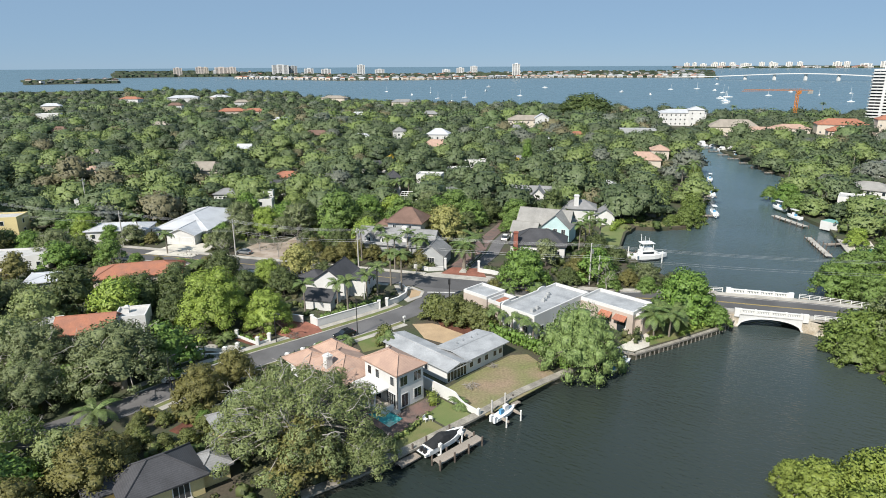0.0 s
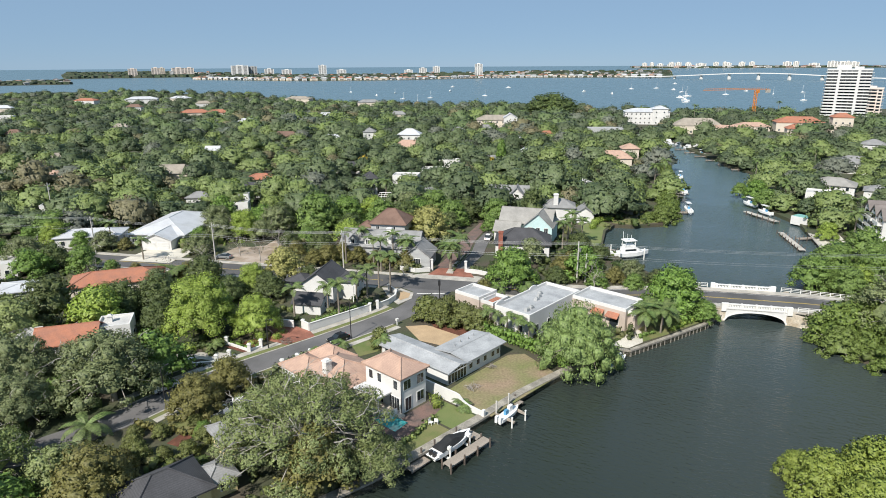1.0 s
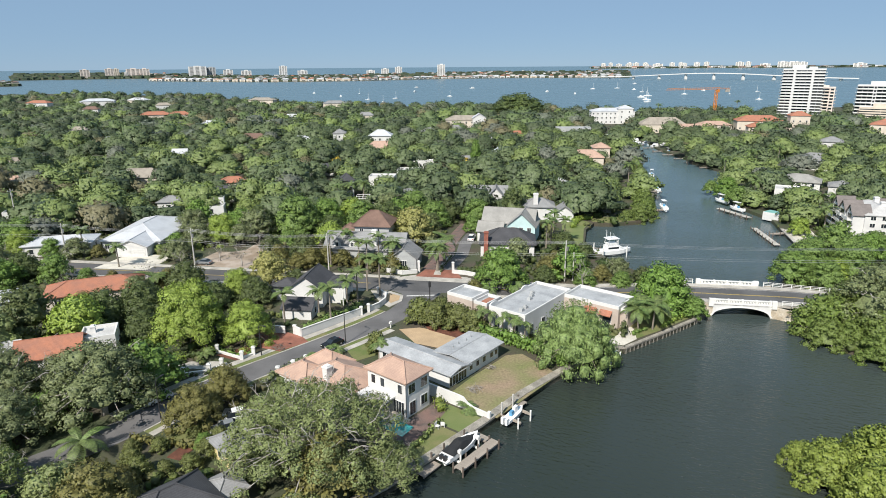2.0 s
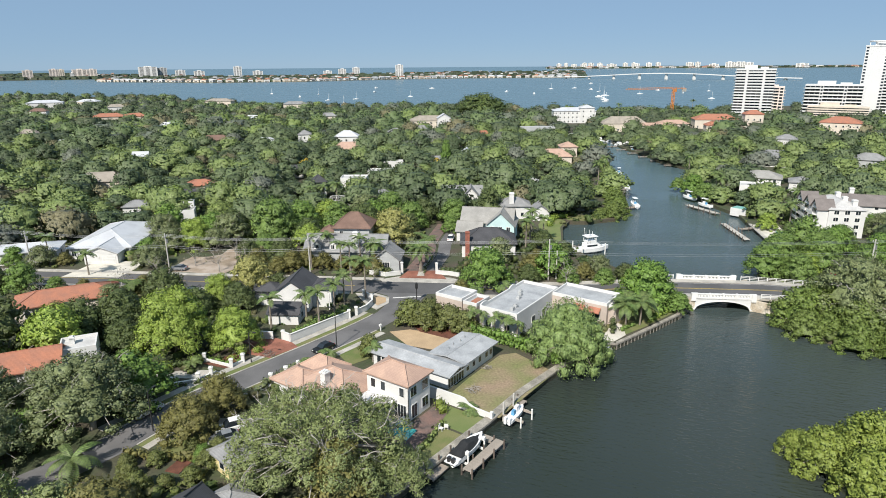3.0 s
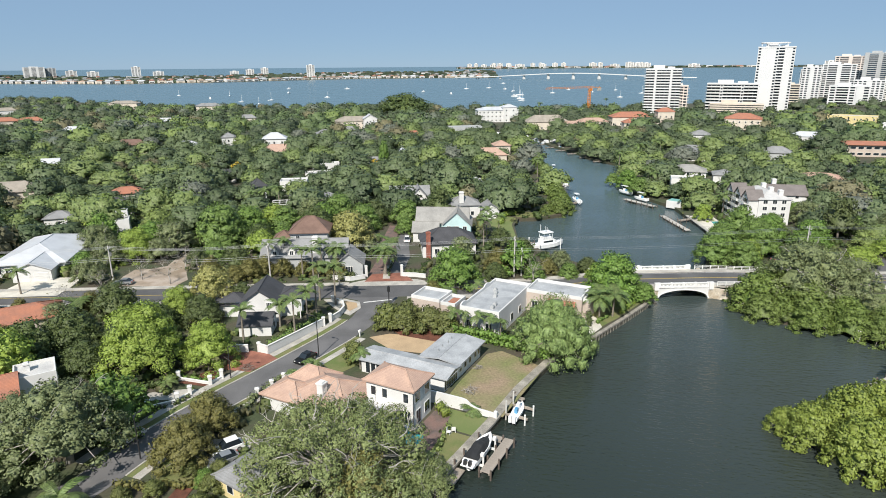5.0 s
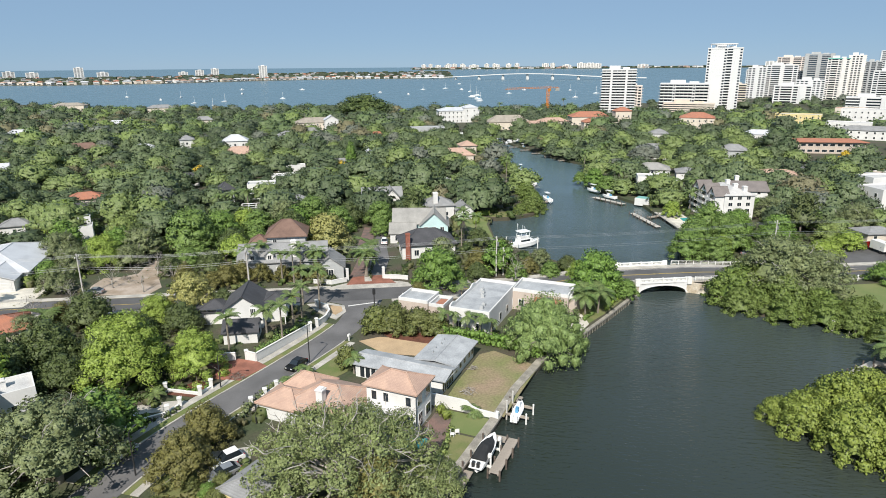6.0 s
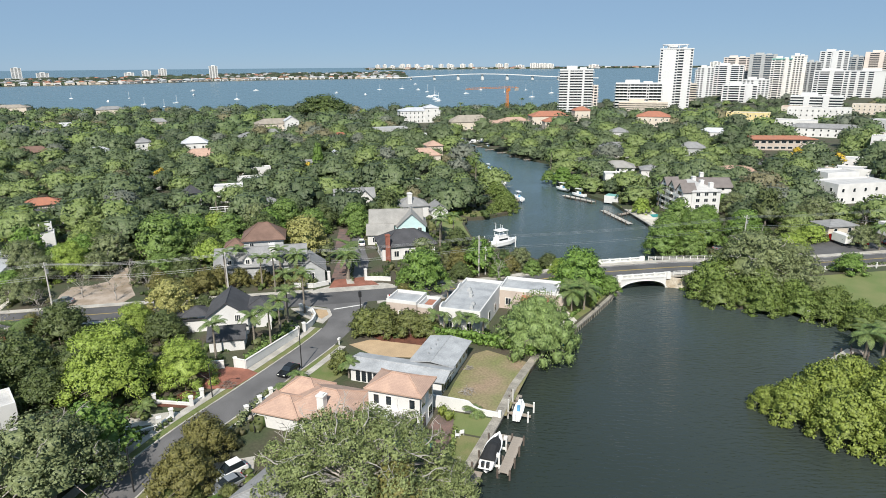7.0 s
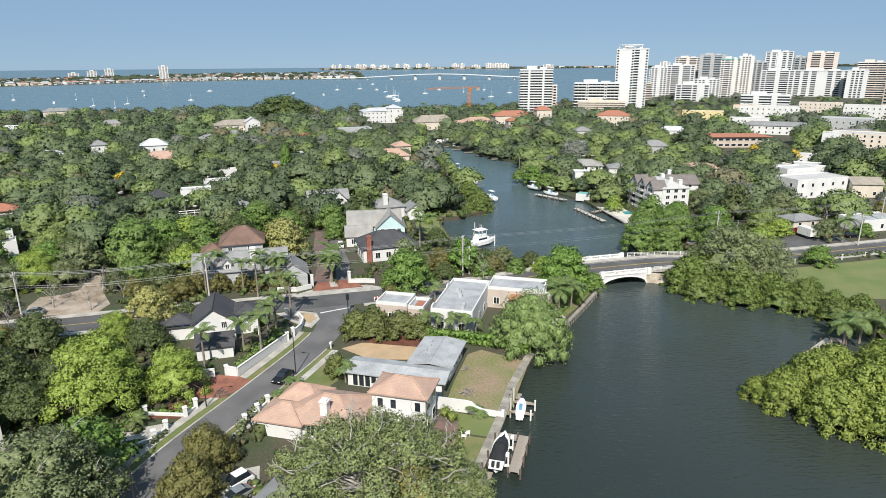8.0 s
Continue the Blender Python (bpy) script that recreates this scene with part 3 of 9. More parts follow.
# lots: lawns, drives, patios
P = lambda pts: [uv(*p) for p in pts]
ground_piece("dry_lot", P([(64.2, 56.2), (64.2, 66.5), (72, 67), (83, 67), (85.5, 65), (82.5, 55.5)]), G - 0.1, G + 0.03, DRY, "dry patchy grass lot with bare soil", "lawn")
ground_piece("lawn", P([(57.5, 57.2), (57.5, 63.5), (62.6, 66), (62.6, 57.5)]), G - 0.1, G + 0.04, PARK, "small mown lawn by the seawall", "lawn")
ground_piece("lawn", P([(44, 58.0), (44, 62), (57, 62.5), (57, 57.4)]), G - 0.1, G + 0.035, LAWN, "shaded lawn along the seawall", "lawn")
ground_piece("patio", P([(50, 62), (50, 73), (54.5, 73), (54.5, 66.5), (61.5, 66.5), (61.5, 63.8), (56, 62.4)]), G - 0.1, G + 0.06, PATIO, "worn red-brown brick patio round a pool", "patio")
ground_piece("sandy_drive", P([(79.6, 91), (82.8, 88.2), (85.0, 79.5), (82.8, 75.8), (78.5, 76), (76.6, 84)]), G - 0.1, G + 0.05, SAND, "light brown sandy drive", "drive")
ground_piece("lawn", P([(66, 92), (73, 92), (76.5, 85.5), (73, 85), (64, 87.5)]), G - 0.1, G + 0.04, LAWN, "front lawn beside the street", "lawn")
ground_piece("mulch_bed", [(-2.0, 119.5), (4.5, 113.8), (9.0, 116.5), (3.5, 122), (-4, 127)], G - 0.1, G + 0.06, MULCH, "mulch bed under clipped bushes", "bed")
ground_piece("brick_drive", [(-37, 116.5), (-31.2, 112.8), (-26.2, 116.6), (-27.5, 119), (-31.5, 122.3), (-38, 124)], G - 0.1, G + 0.13, BRICKS, "red brick drive crossing the pavement", "drive")
ground_piece("drive", [(-62, 108.5), (-46, 110.8), (-40.5, 109.8), (-38.2, 107.6), (-39.8, 106), (-46, 107.8), (-62, 105)], G - 0.1, G + 0.05, CONCRETE, "pale drive between hedges", "drive")
ground_piece("garden_bed", [(-43, 112.8), (-37.6, 109.4), (-35.2, 112.6), (-38, 116)], G - 0.1, G + 0.07, MULCH, "red mulch bed behind a low wall", "bed")
ground_piece("garden_bed", [(-42.2, 80.6), (-40.2, 79.6), (-39.0, 82.0), (-40.8, 83.2)], G - 0.1, G + 0.07, MULCH, "red mulch bed in a front garden", "bed")
ground_piece("parking_pad", [(-37.5, 84), (-33, 84.6), (-31, 92), (-37, 93)], G - 0.1, G + 0.04, CONCRETE, "concrete parking pad", "drive")
ground_piece("lawn", [(-44, 84), (-38, 83), (-38, 92), (-43, 94)], G - 0.1, G + 0.045, LAWN, "front lawn in shade", "lawn")
ground_piece("lawn", [(33, 112), (36, 109), (44.5, 113.2), (54, 119), (59, 123.5), (55, 127), (45, 122.5)], G - 0.1, G + 0.05, LAWN, "green garden lawn above the seawall", "lawn")
ground_piece("garden_path", [(31.8, 109.2), (34.9, 107.6), (38.5, 110), (40, 115), (38.5, 118.5), (37.4, 115), (35.6, 112.4)], G - 0.1, G + 0.065, BEACH, "pale paved garden path", "path")
ground_piece("lawn", [(47.5, 176), (50.5, 179), (55.8, 194.5), (61, 203), (57, 209), (50, 200), (46, 186)], G - 0.1, G + 0.06, PARK, "bright lawn sloping to a cove", "lawn")
ground_piece("lawn", [(62, 203.5), (67, 201.5), (78, 203.5), (80, 208), (62, 210)], G - 0.1, G + 0.05, LAWN, "strip of marsh grass along the bank", "lawn")
ground_piece("park_lawn", [(96, 100), (108, 106), (160, 91.5), (220, 74), (220, 30), (112, 78), (98, 88)], G - 0.1, G + 0.05, PARK, "open mown park lawn", "lawn")
ground_piece("terrace", [(119, 185), (113.2, 170), (109.2, 159.5), (114, 158), (123.5, 173), (128, 183.5)], G - 0.1, G + 0.08, BEACH, "pale paved waterside terrace", "terrace")
ground_piece("pool", [(119.5, 171.5), (122.5, 170.5), (124.5, 174.5), (121.5, 175.5)], G, G + 0.1, POOL, "turquoise swimming pool in a terrace", "pool")
ground_piece("pool", P([(51.2, 64.2), (51.2, 69.5), (54.0, 69.8), (54.2, 64.6)]), G, G + 0.09, POOL, "turquoise swimming pool beside the house", "pool")
ground_piece("forecourt", [(-89, 171.5), (-74, 168), (-70, 181), (-84, 184.5)], G - 0.1, G + 0.06, BEACH, "white paved forecourt of a garage", "drive")
ground_piece("gravel_yard", [(-62, 170.8), (-57, 169.2), (-52, 167.2), (-47.5, 166.2), (-45, 170), (-45.8, 177), (-43.6, 184), (-43.8, 193), (-47, 194.5), (-49.5, 190), (-51, 184), (-55, 182.6), (-59, 183.4), (-61.2, 178)], G - 0.1, G + 0.05, PLOT, "bare sandy building plot", "yard")
ground_piece("car_park", [(178, 112), (205, 103), (216, 130), (188, 146), (181, 134)], G - 0.1, G + 0.05, ASPHALT, "asphalt car park between trees", "car park")
ground_piece("car_park", [(122, 116), (150, 108.5), (155, 121), (128, 128)], G - 0.1, G + 0.05, ASPHALT_DARK, "asphalt forecourt beside the avenue", "car park")
ground_piece("street", [(215, 160), (222, 156), (290, 225), (360, 268), (356, 274), (284, 231)], G - 0.1, G + 0.05, ASPHALT, "grey street among trees", "road")
ground_piece("car_park", [(240, 218), (262, 205), (282, 232), (262, 247)], G - 0.1, G + 0.055, ASPHALT, "pale asphalt car park", "car park")

# ---- bridge ----
bridge = thing("arch_bridge", "white concrete arch bridge with balustrades over the bayou", "bridge", Matrix.Translation((68.5, road_b(68.5), 0)) @ Matrix.Rotation(math.atan(-0.28), 4, "Z"))
SPAN, HALF = 6.0, 6.6
arch = [(x, 0.2 + 2.05 * math.sqrt(max(0.0, 1 - (x / SPAN) ** 2))) for x in np.linspace(-SPAN, SPAN, 25)]
for y0, y1 in ((-HALF, -HALF + 0.5), (HALF - 0.5, HALF)):
    g, vs, fs, n = Geo(), [], [], len(arch)
    for y in (y0, y1):
        for x, z in arch:
            vs += [(x, y, z), (x, y, DECK)]
    for i in range(n - 1):
        f, k = 2 * i, 2 * (n + i)
        fs += [(f, f + 2, f + 3, f + 1), (k + 1, k + 3, k + 2, k), (f, k, k + 2, f + 2), (f + 1, f + 3, k + 3, k + 1)]
    g.add(vs, fs)
    part("spandrel", g, WHITE, bridge)
g = Geo()
for (xa, za), (xb, zb) in zip(arch[:-1], arch[1:]):
    g.add([(xa, -HALF, za), (xb, -HALF, zb), (xb, HALF, zb), (xa, HALF, za)], [(0, 1, 2, 3)])
part("vault", g, STAINED, bridge)
for s in (-1, 1):
    part("archivolt", Geo().loft([[(x * k, s * (HALF + 0.08), 0.1 + (z - 0.2) * k + 0.1) for x, z in arch] + [(x * (k + 0.07), s * (HALF + 0.08), 0.1 + (z - 0.2) * (k + 0.1) + 0.1) for x, z in arch[::-1]] for k in (1.0,)] * 1
                                + [[(x, s * (HALF - 0.05), z) for x, z in arch] + [(x * 1.07, s * (HALF - 0.05), 0.1 + (z - 0.2) * 1.1 + 0.1) for x, z in arch[::-1]]]), TRIM, bridge)
    for e in (-1, 1):
        y = s * HALF
        wall = [(e * SPAN, y), (e * (SPAN + 1.2), y), (e * (SPAN + 4.4), y + s * 2.2), (e * (SPAN + 4.4), y + s * 1.5), (e * (SPAN + 1.4), y - s * 0.6), (e * SPAN, y - s * 0.6)]
        part("abutment", Geo().slab(wall, -2.5, DECK - 0.35), STAINED, bridge)
        part("pier_cap", Geo().box(min(e * SPAN, e * (SPAN + 1)), y - 0.35, DECK - 0.5, max(e * SPAN, e * (SPAN + 1)), y + 0.35, DECK + 1.25), TRIM, bridge)
    y = s * (HALF - 0.25)
    part("parapet_base", Geo().box(-SPAN, y - 0.25, DECK - 0.25, SPAN, y + 0.25, DECK + 0.28), TRIM, bridge)
    part("handrail", Geo().box(-SPAN, y - 0.22, DECK + 0.92, SPAN, y + 0.22, DECK + 1.12), TRIM, bridge)
    bal = Geo().loft([[(r * math.cos(a), r * math.sin(a), z) for a in np.linspace(0, 2 * math.pi, 8, endpoint=False)] for r, z in ((0.09, 0), (0.13, 0.2), (0.07, 0.45), (0.1, 0.64))]).mesh("baluster", TRIM)
    for k in range(-18, 19):
        if k % 9 == 0:
            part("post", Geo().box(k * 0.32 - 0.2, y - 0.26, DECK + 0.25, k * 0.32 + 0.2, y + 0.26, DECK + 1.2), TRIM, bridge)
        else:
            part("baluster", bal, None, bridge, m=pose(k * 0.32, y, DECK + 0.28))
part("deck", Geo().box(-SPAN - 1, -HALF + 0.4, DECK - 0.55, SPAN + 1, HALF - 0.4, DECK - 0.16), CONCRETE, bridge)
for y0, y1 in ((4.25, HALF - 0.5), (-HALF + 0.5, -4.25)):
    part("footway", Geo().box(-SPAN - 3, y0, DECK - 0.3, SPAN + 3, y1, DECK + 0.15), CONCRETE, bridge)


def rail_fence(a, b, h, label, posts=2.0, mat=None, rails=(0.35, 0.7, 1.0), name="railing"):
    """A fence of posts and rails between two places on the ground."""
    a, b = Vector(a), Vector(b)
    d = b - a
    L = Vector((d.x, d.y)).length
    e = thing(name, label, "fence", Matrix.Translation(a) @ Matrix.Rotation(math.atan2(d.y, d.x), 4, "Z"))
    n = max(1, round(L / posts))
    pm = Geo().box(-0.07, -0.07, 0, 0.07, 0.07, h).mesh("post", mat or TRIM)
    for k in range(n + 1):
        part("post", pm, None, e, m=pose(L * k / n, 0, d.z * k / n))
    for r in rails:
        part("rail", Geo().tube([(0, 0, r * h), (L, 0, r * h + d.z)], 0.05, 4), mat or TRIM, e)
    return e


nB = Vector((0.28, 1, 0)).normalized()
for s, x0, x1 in ((1, 50, 61), (1, 76.3, 100), (-1, 76.3, 84)):
    a, b = (Vector((x, road_b(x), road_b_height(x) + 0.1)) + nB * s * 6.3 for x in (x0, x1))
    rail_fence(a, b, 1.1, "white rail fence on the bridge approach")

# ---- foliage tools ----
def cube_sphere(n):
    """Unit sphere of six faces, each n by n quads."""
    V, F = [], []
    for axis in range(3):
        for s in (-1, 1):
            o = len(V)
            for i in range(n + 1):
                for j in range(n + 1):
                    p = [0, 0, 0]
                    p[axis], p[(axis + 1) % 3], p[(axis + 2) % 3] = s, math.tan((i / n - 0.5) * math.pi / 2), s * math.tan((j / n - 0.5) * math.pi / 2)
                    V.append(p)
            F += [(o + i * (n + 1) + j, o + (i + 1) * (n + 1) + j, o + (i + 1) * (n + 1) + j + 1, o + i * (n + 1) + j + 1) for i in range(n) for j in range(n)]
    V = np.array(V, float)
    return V / np.linalg.norm(V, axis=1)[:, None], np.array(F)


SPHERES = {n: cube_sphere(n) for n in (1, 2, 3, 4)}


def leaves_on(r, C, R, per_area, leaf, flat=0.8, droop=0.0, under=0.25, whole=0.4, own=0.5):
    """Leaf clusters as small tilted quads over the clumps with centres C and radii R."""
    P, N = [], []
    for c, q in zip(C, R):
        k = max(6, int(4 * math.pi * q * q * per_area))
        d = r.normal(size=(k, 3))
        d /= np.linalg.norm(d, axis=1)[:, None]
        d = d[(d[:, 2] > -0.35) | (r.random(k) < under)]
        lump = 1 + 0.16 * np.sin(d[:, 0] * 7 + c[0]) * np.cos(d[:, 1] * 6 + c[1] * 2) + 0.12 * np.sin(d[:, 2] * 9 + c[2])
        p = c + d * np.array([1, 1, flat]) * (q * lump * (0.86 + 0.2 * r.random(len(d))))[:, None]
        keep = np.ones(len(p), bool)
        for c2, q2 in zip(C, R):
            if c2 is not c:
                keep &= np.linalg.norm((p - c2) / np.array([1, 1, flat]), axis=1) > q2 * 0.8
        P.append(p[keep])
        N.append(d[keep])
    P, N = np.concatenate(P), np.concatenate(N)
    heart = np.mean(C, axis=0) - np.array([0, 0, 0.8 * max(R)])
    T = P - heart
    T /= np.linalg.norm(T, axis=1)[:, None]
    out = (1 - whole) * N + whole * T + np.array([0, 0, 0.3]) + 0.16 * r.normal(size=N.shape)
    N = N + 0.5 * r.normal(size=N.shape) + np.array([0, 0, 0.25])
    N /= np.linalg.norm(N, axis=1)[:, None]
    A = np.cross(N, r.normal(size=N.shape))
    A /= np.linalg.norm(A, axis=1)[:, None]
    B = np.cross(N, A)
    if droop:
        A = A * 0.5 + np.array([0, 0, -droop])
    s = leaf * (0.55 + 0.8 * r.random(len(P)))[:, None]
    fold = N * s * 0.18
    V = np.stack([P - A * s * 0.62, P - B * s * 0.42 + fold, P + A * s * 0.62, P + B * s * 0.42 + fold], 1).reshape(-1, 3)
    out = (1 - own) * out / np.linalg.norm(out, axis=1)[:, None] + own * N
    return V, np.arange(len(V)).reshape(-1, 4), np.repeat(out / np.linalg.norm(out, axis=1)[:, None], 4, 0)


def bare_tree(key, seed, R, h, n, girth=0.16):
    """A leafless tree of forking boughs and twigs with a thin veil of leaves."""
    r = np.random.default_rng(seed)
    C, Q = dome(r, R, h, n, 0.3, 0.4, 0.6, 0.2)
    V, F, N = leaves_on(r, C, Q, 0.22, 0.4)
    PROTO[key] = (limbs(r, C, Q, h, girth, 0.4, 0.3, 3).mesh(key + "_trunk", PALE_BARK, True), quads(key + "_crown", V, F, WOOD_BRONZE, N))


def cores(r, C, R, n, flat=0.8, k=0.8, rough=0.16, whole=0.0):
    """Lumpy inner masses of the clumps."""
    S, Q = SPHERES[n]
    Vs, Fs, Ns, o = [], [], [], 0
    heart = np.mean(C, axis=0) - np.array([0, 0, 0.8 * max(R)])
    for c, q in zip(C, R):
        w = r.random(3) * 6
        lump = 1 + rough * np.sin(S[:, 0] * 5 + w[0]) * np.cos(S[:, 1] * 5 + w[1]) + rough * np.sin(S[:, 2] * 7 + S[:, 0] * 3 + w[2])
        Vs.append(c + S * np.array([1, 1, flat]) * (q * k * lump)[:, None])
        Fs.append(Q + o)
        T = (Vs[-1] - heart) / np.linalg.norm(Vs[-1] - heart, axis=1)[:, None]
        Ns.append((1 - whole) * S + whole * T)
        o += len(S)
    return np.concatenate(Vs), np.concatenate(Fs), np.concatenate(Ns)


def join(*sets):
    Vs, Fs, Ns, o = [], [], [], 0
    for V, F, N in sets:
        Vs.append(V)
        Fs.append(F + o)
        Ns.append(N)
        o += len(V)
    return np.concatenate(Vs), np.concatenate(Fs), np.concatenate(Ns)


def dome(r, R, h, n, base=0.45, size=0.38, squash=0.5, rugged=0.1):
    """Clump centres and radii over a dome of radius R whose top is at h."""
    C, Q = [], []
    for i in range(n):
        a = i * 2.399963 + r.random() * 0.6
        t = math.sqrt((i + 0.5) / n)
        q = R * size * (0.75 + 0.55 * r.random()) * (1.1 - 0.3 * t)
        rad = (R - q * 0.85) * t
        z = h - q * 0.8 - (h * (1 - base)) * squash * t ** 2.2 - r.random() * rugged * h
        C.append(np.array([rad * math.cos(a), rad * math.sin(a), z]))
        Q.append(q)
    return C, Q


def limbs(r, C, R, height, girth, bark_over=0.0, fork=0.3, sub=2):
    """Trunk and limbs that reach into the clumps; bark_over lets bare boughs stand out of them."""
    g = Geo()
    top = height * fork
    g.tube([(0, 0, -0.4), (0.02 * height, 0, top * 0.5), (0, 0.02 * height, top)], [girth * 1.25, girth, girth * 0.85], 8)
    for c, q in zip(C, R):
        c = Vector(c)
        s = Vector((0, 0.02 * height, top * (0.75 + 0.25 * r.random())))
        mid = s.lerp(c, 0.5) + Vector((r.normal() * 0.4, r.normal() * 0.4, 0.12 * height * r.random()))
        w = girth * 0.42 * min(1.2, q / 2.5 + 0.3)
        g.tube([s, s.lerp(mid, 0.5) + Vector((r.normal(), r.normal(), r.normal())) * 0.2, mid, c], [w, w * 0.8, w * 0.6, w * 0.3], 4 if girth < 0.3 else 6)
        for _ in range(sub):
            d = Vector((r.normal(), r.normal(), 0.4 + abs(r.normal()))).normalized()
            e = c + d * q * (0.8 + bark_over * (0.4 + 0.6 * r.random()))
            k = c.lerp(e, 0.55) + Vector((r.normal(), r.normal(), r.normal())) * 0.2 * q
            g.tube([c + (mid - c) * 0.25, k, e], [w * 0.4, w * 0.28, w * 0.14], 4)
            if bark_over:
                e2 = k + (Vector((r.normal(), r.normal(), 0.5 + r.random())).normalized()) * q * 0.55
                g.tube([k, k.lerp(e2, 0.6) + Vector((0.1, 0.05, 0.1)), e2], [w * 0.2, w * 0.14, w * 0.06], 4)
    return g


PROTO = {}


def bough(g, r, p, d, L, w, depth):
    """A crooked bough that wanders, tapers and forks."""
    pts, p = [p.copy()], p.copy()
    for k in range(5):
        d = (d + Vector((r.normal(), r.normal(), r.normal() * 0.7)) * 0.34).normalized()
        p = p + d * L / 5
        pts.append(p.copy())
    g.tube(pts, [w * (1 - 0.15 * k) for k in range(6)], 5)
    if depth:
        for k in (2, 3, 4, 5):
            if r.random() < 0.75:
                bough(g, r, pts[k], (d + Vector((r.normal(), r.normal(), r.normal() * 0.6)) * 0.8).normalized(), L * 0.55, w * 0.5, depth - 1)


def mantle(r, R, h, base, squash, inset, rings=5, seg=10):
    """The leafy mass under the clumps: an uneven dome that closes at its foot."""
    V, N, F = [], [], []
    w = r.random(4) * 6.28
    for i in range(rings + 1):
        t = max(0.05, 0.8 * min(1.0, i / (rings - 1)))
        for k in range(seg):
            a = 2 * math.pi * k / seg
            lump = 1 + 0.1 * math.sin(3 * a + w[0] + 2 * t) + 0.07 * math.sin(5 * a + w[1])
            rad = max(0.2, R - inset) * t * lump * (0.55 if i == rings else 1)
            z = h - inset - h * (1 - base) * squash * t ** 2.2 + 0.35 * math.sin(2 * a + w[2] + 4 * t)
            V.append((rad * math.cos(a), rad * math.sin(a), max(0.6, z) if i < rings else max(0.3, z - 0.12 * h)))
            n = Vector((math.cos(a) * t, math.sin(a) * t, 1.05 - 0.8 * t)).normalized()
            N.append(tuple(n))
    for i in range(rings):
        for k in range(seg):
            b = (k + 1) % seg
            F.append((i * seg + k, (i + 1) * seg + k, (i + 1) * seg + b, i * seg + b))
    return np.array(V), np.array(F), np.array(N)


def tree_meshes(key, seed, R, h, n, leaf, dens, leafmat, girth=0.3, core_n=3, bark=None, base=0.45, size=0.38, squash=0.5, bark_over=0.0, droop=0.0, flat=0.8, core_k=0.9, fork=0.3, sub=2, rugged=0.1, boughs=0, inset=0.0, whole=0.5):
    r = np.random.default_rng(seed)
    C, Q = dome(r, R, h, n, base, size, squash, rugged)
    V, F, N = join(cores(r, C, Q, core_n, flat, core_k, whole=0.3), leaves_on(r, C, Q, dens, leaf, flat, droop, whole=whole))
    if inset:
        V, F, N = join((V, F, N), mantle(r, R, h, base, squash, inset, 6, 14))
    crown = quads(key + "_crown", V, F, leafmat, N)
    g = limbs(r, C, Q, h, girth, bark_over, fork, sub)
    for k in range(boughs):
        a, t = k * 2.39996, math.sqrt((k + 0.5) / boughs)
        p = Vector((R * 0.78 * t * math.cos(a), R * 0.78 * t * math.sin(a), h * (0.86 - 0.3 * t * t)))
        bough(g, r, p, Vector((math.cos(a + r.normal() * 0.8), math.sin(a + r.normal() * 0.8), 0.35)).normalized(), R * 0.24, 0.085, 1)
    PROTO[key] = (g.mesh(key + "_trunk", bark or BARK, True), crown)


PLACED = []


def tree(key, x, y, s=1.0, rot=0.0, label="", name="tree", group="", z=G, sz=None, category="tree"):
    e = thing(name, label, category, Matrix.Translation((x, y, z)) @ Matrix.Rotation(rot, 4, "Z") @ Matrix.Diagonal((s, s, sz or s, 1)), group)
    trunk, crown = PROTO[key]
    part("trunk", trunk, None, e)
    part("crown", crown, None, e)
    PLACED.append((x, y))
    return e

# ---- building tools ----
WIN = {}


def window_meshes(w, h, bars):
    k = (round(w, 2), round(h, 2), bars)
    if k not in WIN:
        t = 0.09
        pw = w / (bars + 1)
        WIN[k] = (Geo().box(-w / 2 - t, -0.06, -t, w / 2 + t, 0.01, h + t).mesh("window_frame", TRIM), Geo().box(-pw / 2 + 0.04, -0.075, 0.02, pw / 2 - 0.04, -0.055, h - 0.02).mesh("pane", GLASS))
    return WIN[k]


SIDES = {"S": 0.0, "E": 90.0, "N": 180.0, "W": 270.0}


def window(parent, side, w2, d2, u, z, w=1.1, h=1.4, bars=1, ox=0.0, oy=0.0, name="window"):
    """A framed window on one side of a block of half sizes w2, d2 round (ox, oy); u runs along the side."""
    a = radians(SIDES[side])
    dist = d2 if side in "SN" else w2
    m = Matrix.Translation((ox, oy, 0)) @ Matrix.Rotation(a, 4, "Z") @ Matrix.Translation((u, -dist - 0.004, z))
    fm, pm = window_meshes(w, h, bars)
    f = part(name, fm, None, parent, m=m)
    for i in range(bars + 1):
        part("pane", pm, None, f, m=pose(-w / 2 + w * (i + 0.5) / (bars + 1), 0, 0))
    return f


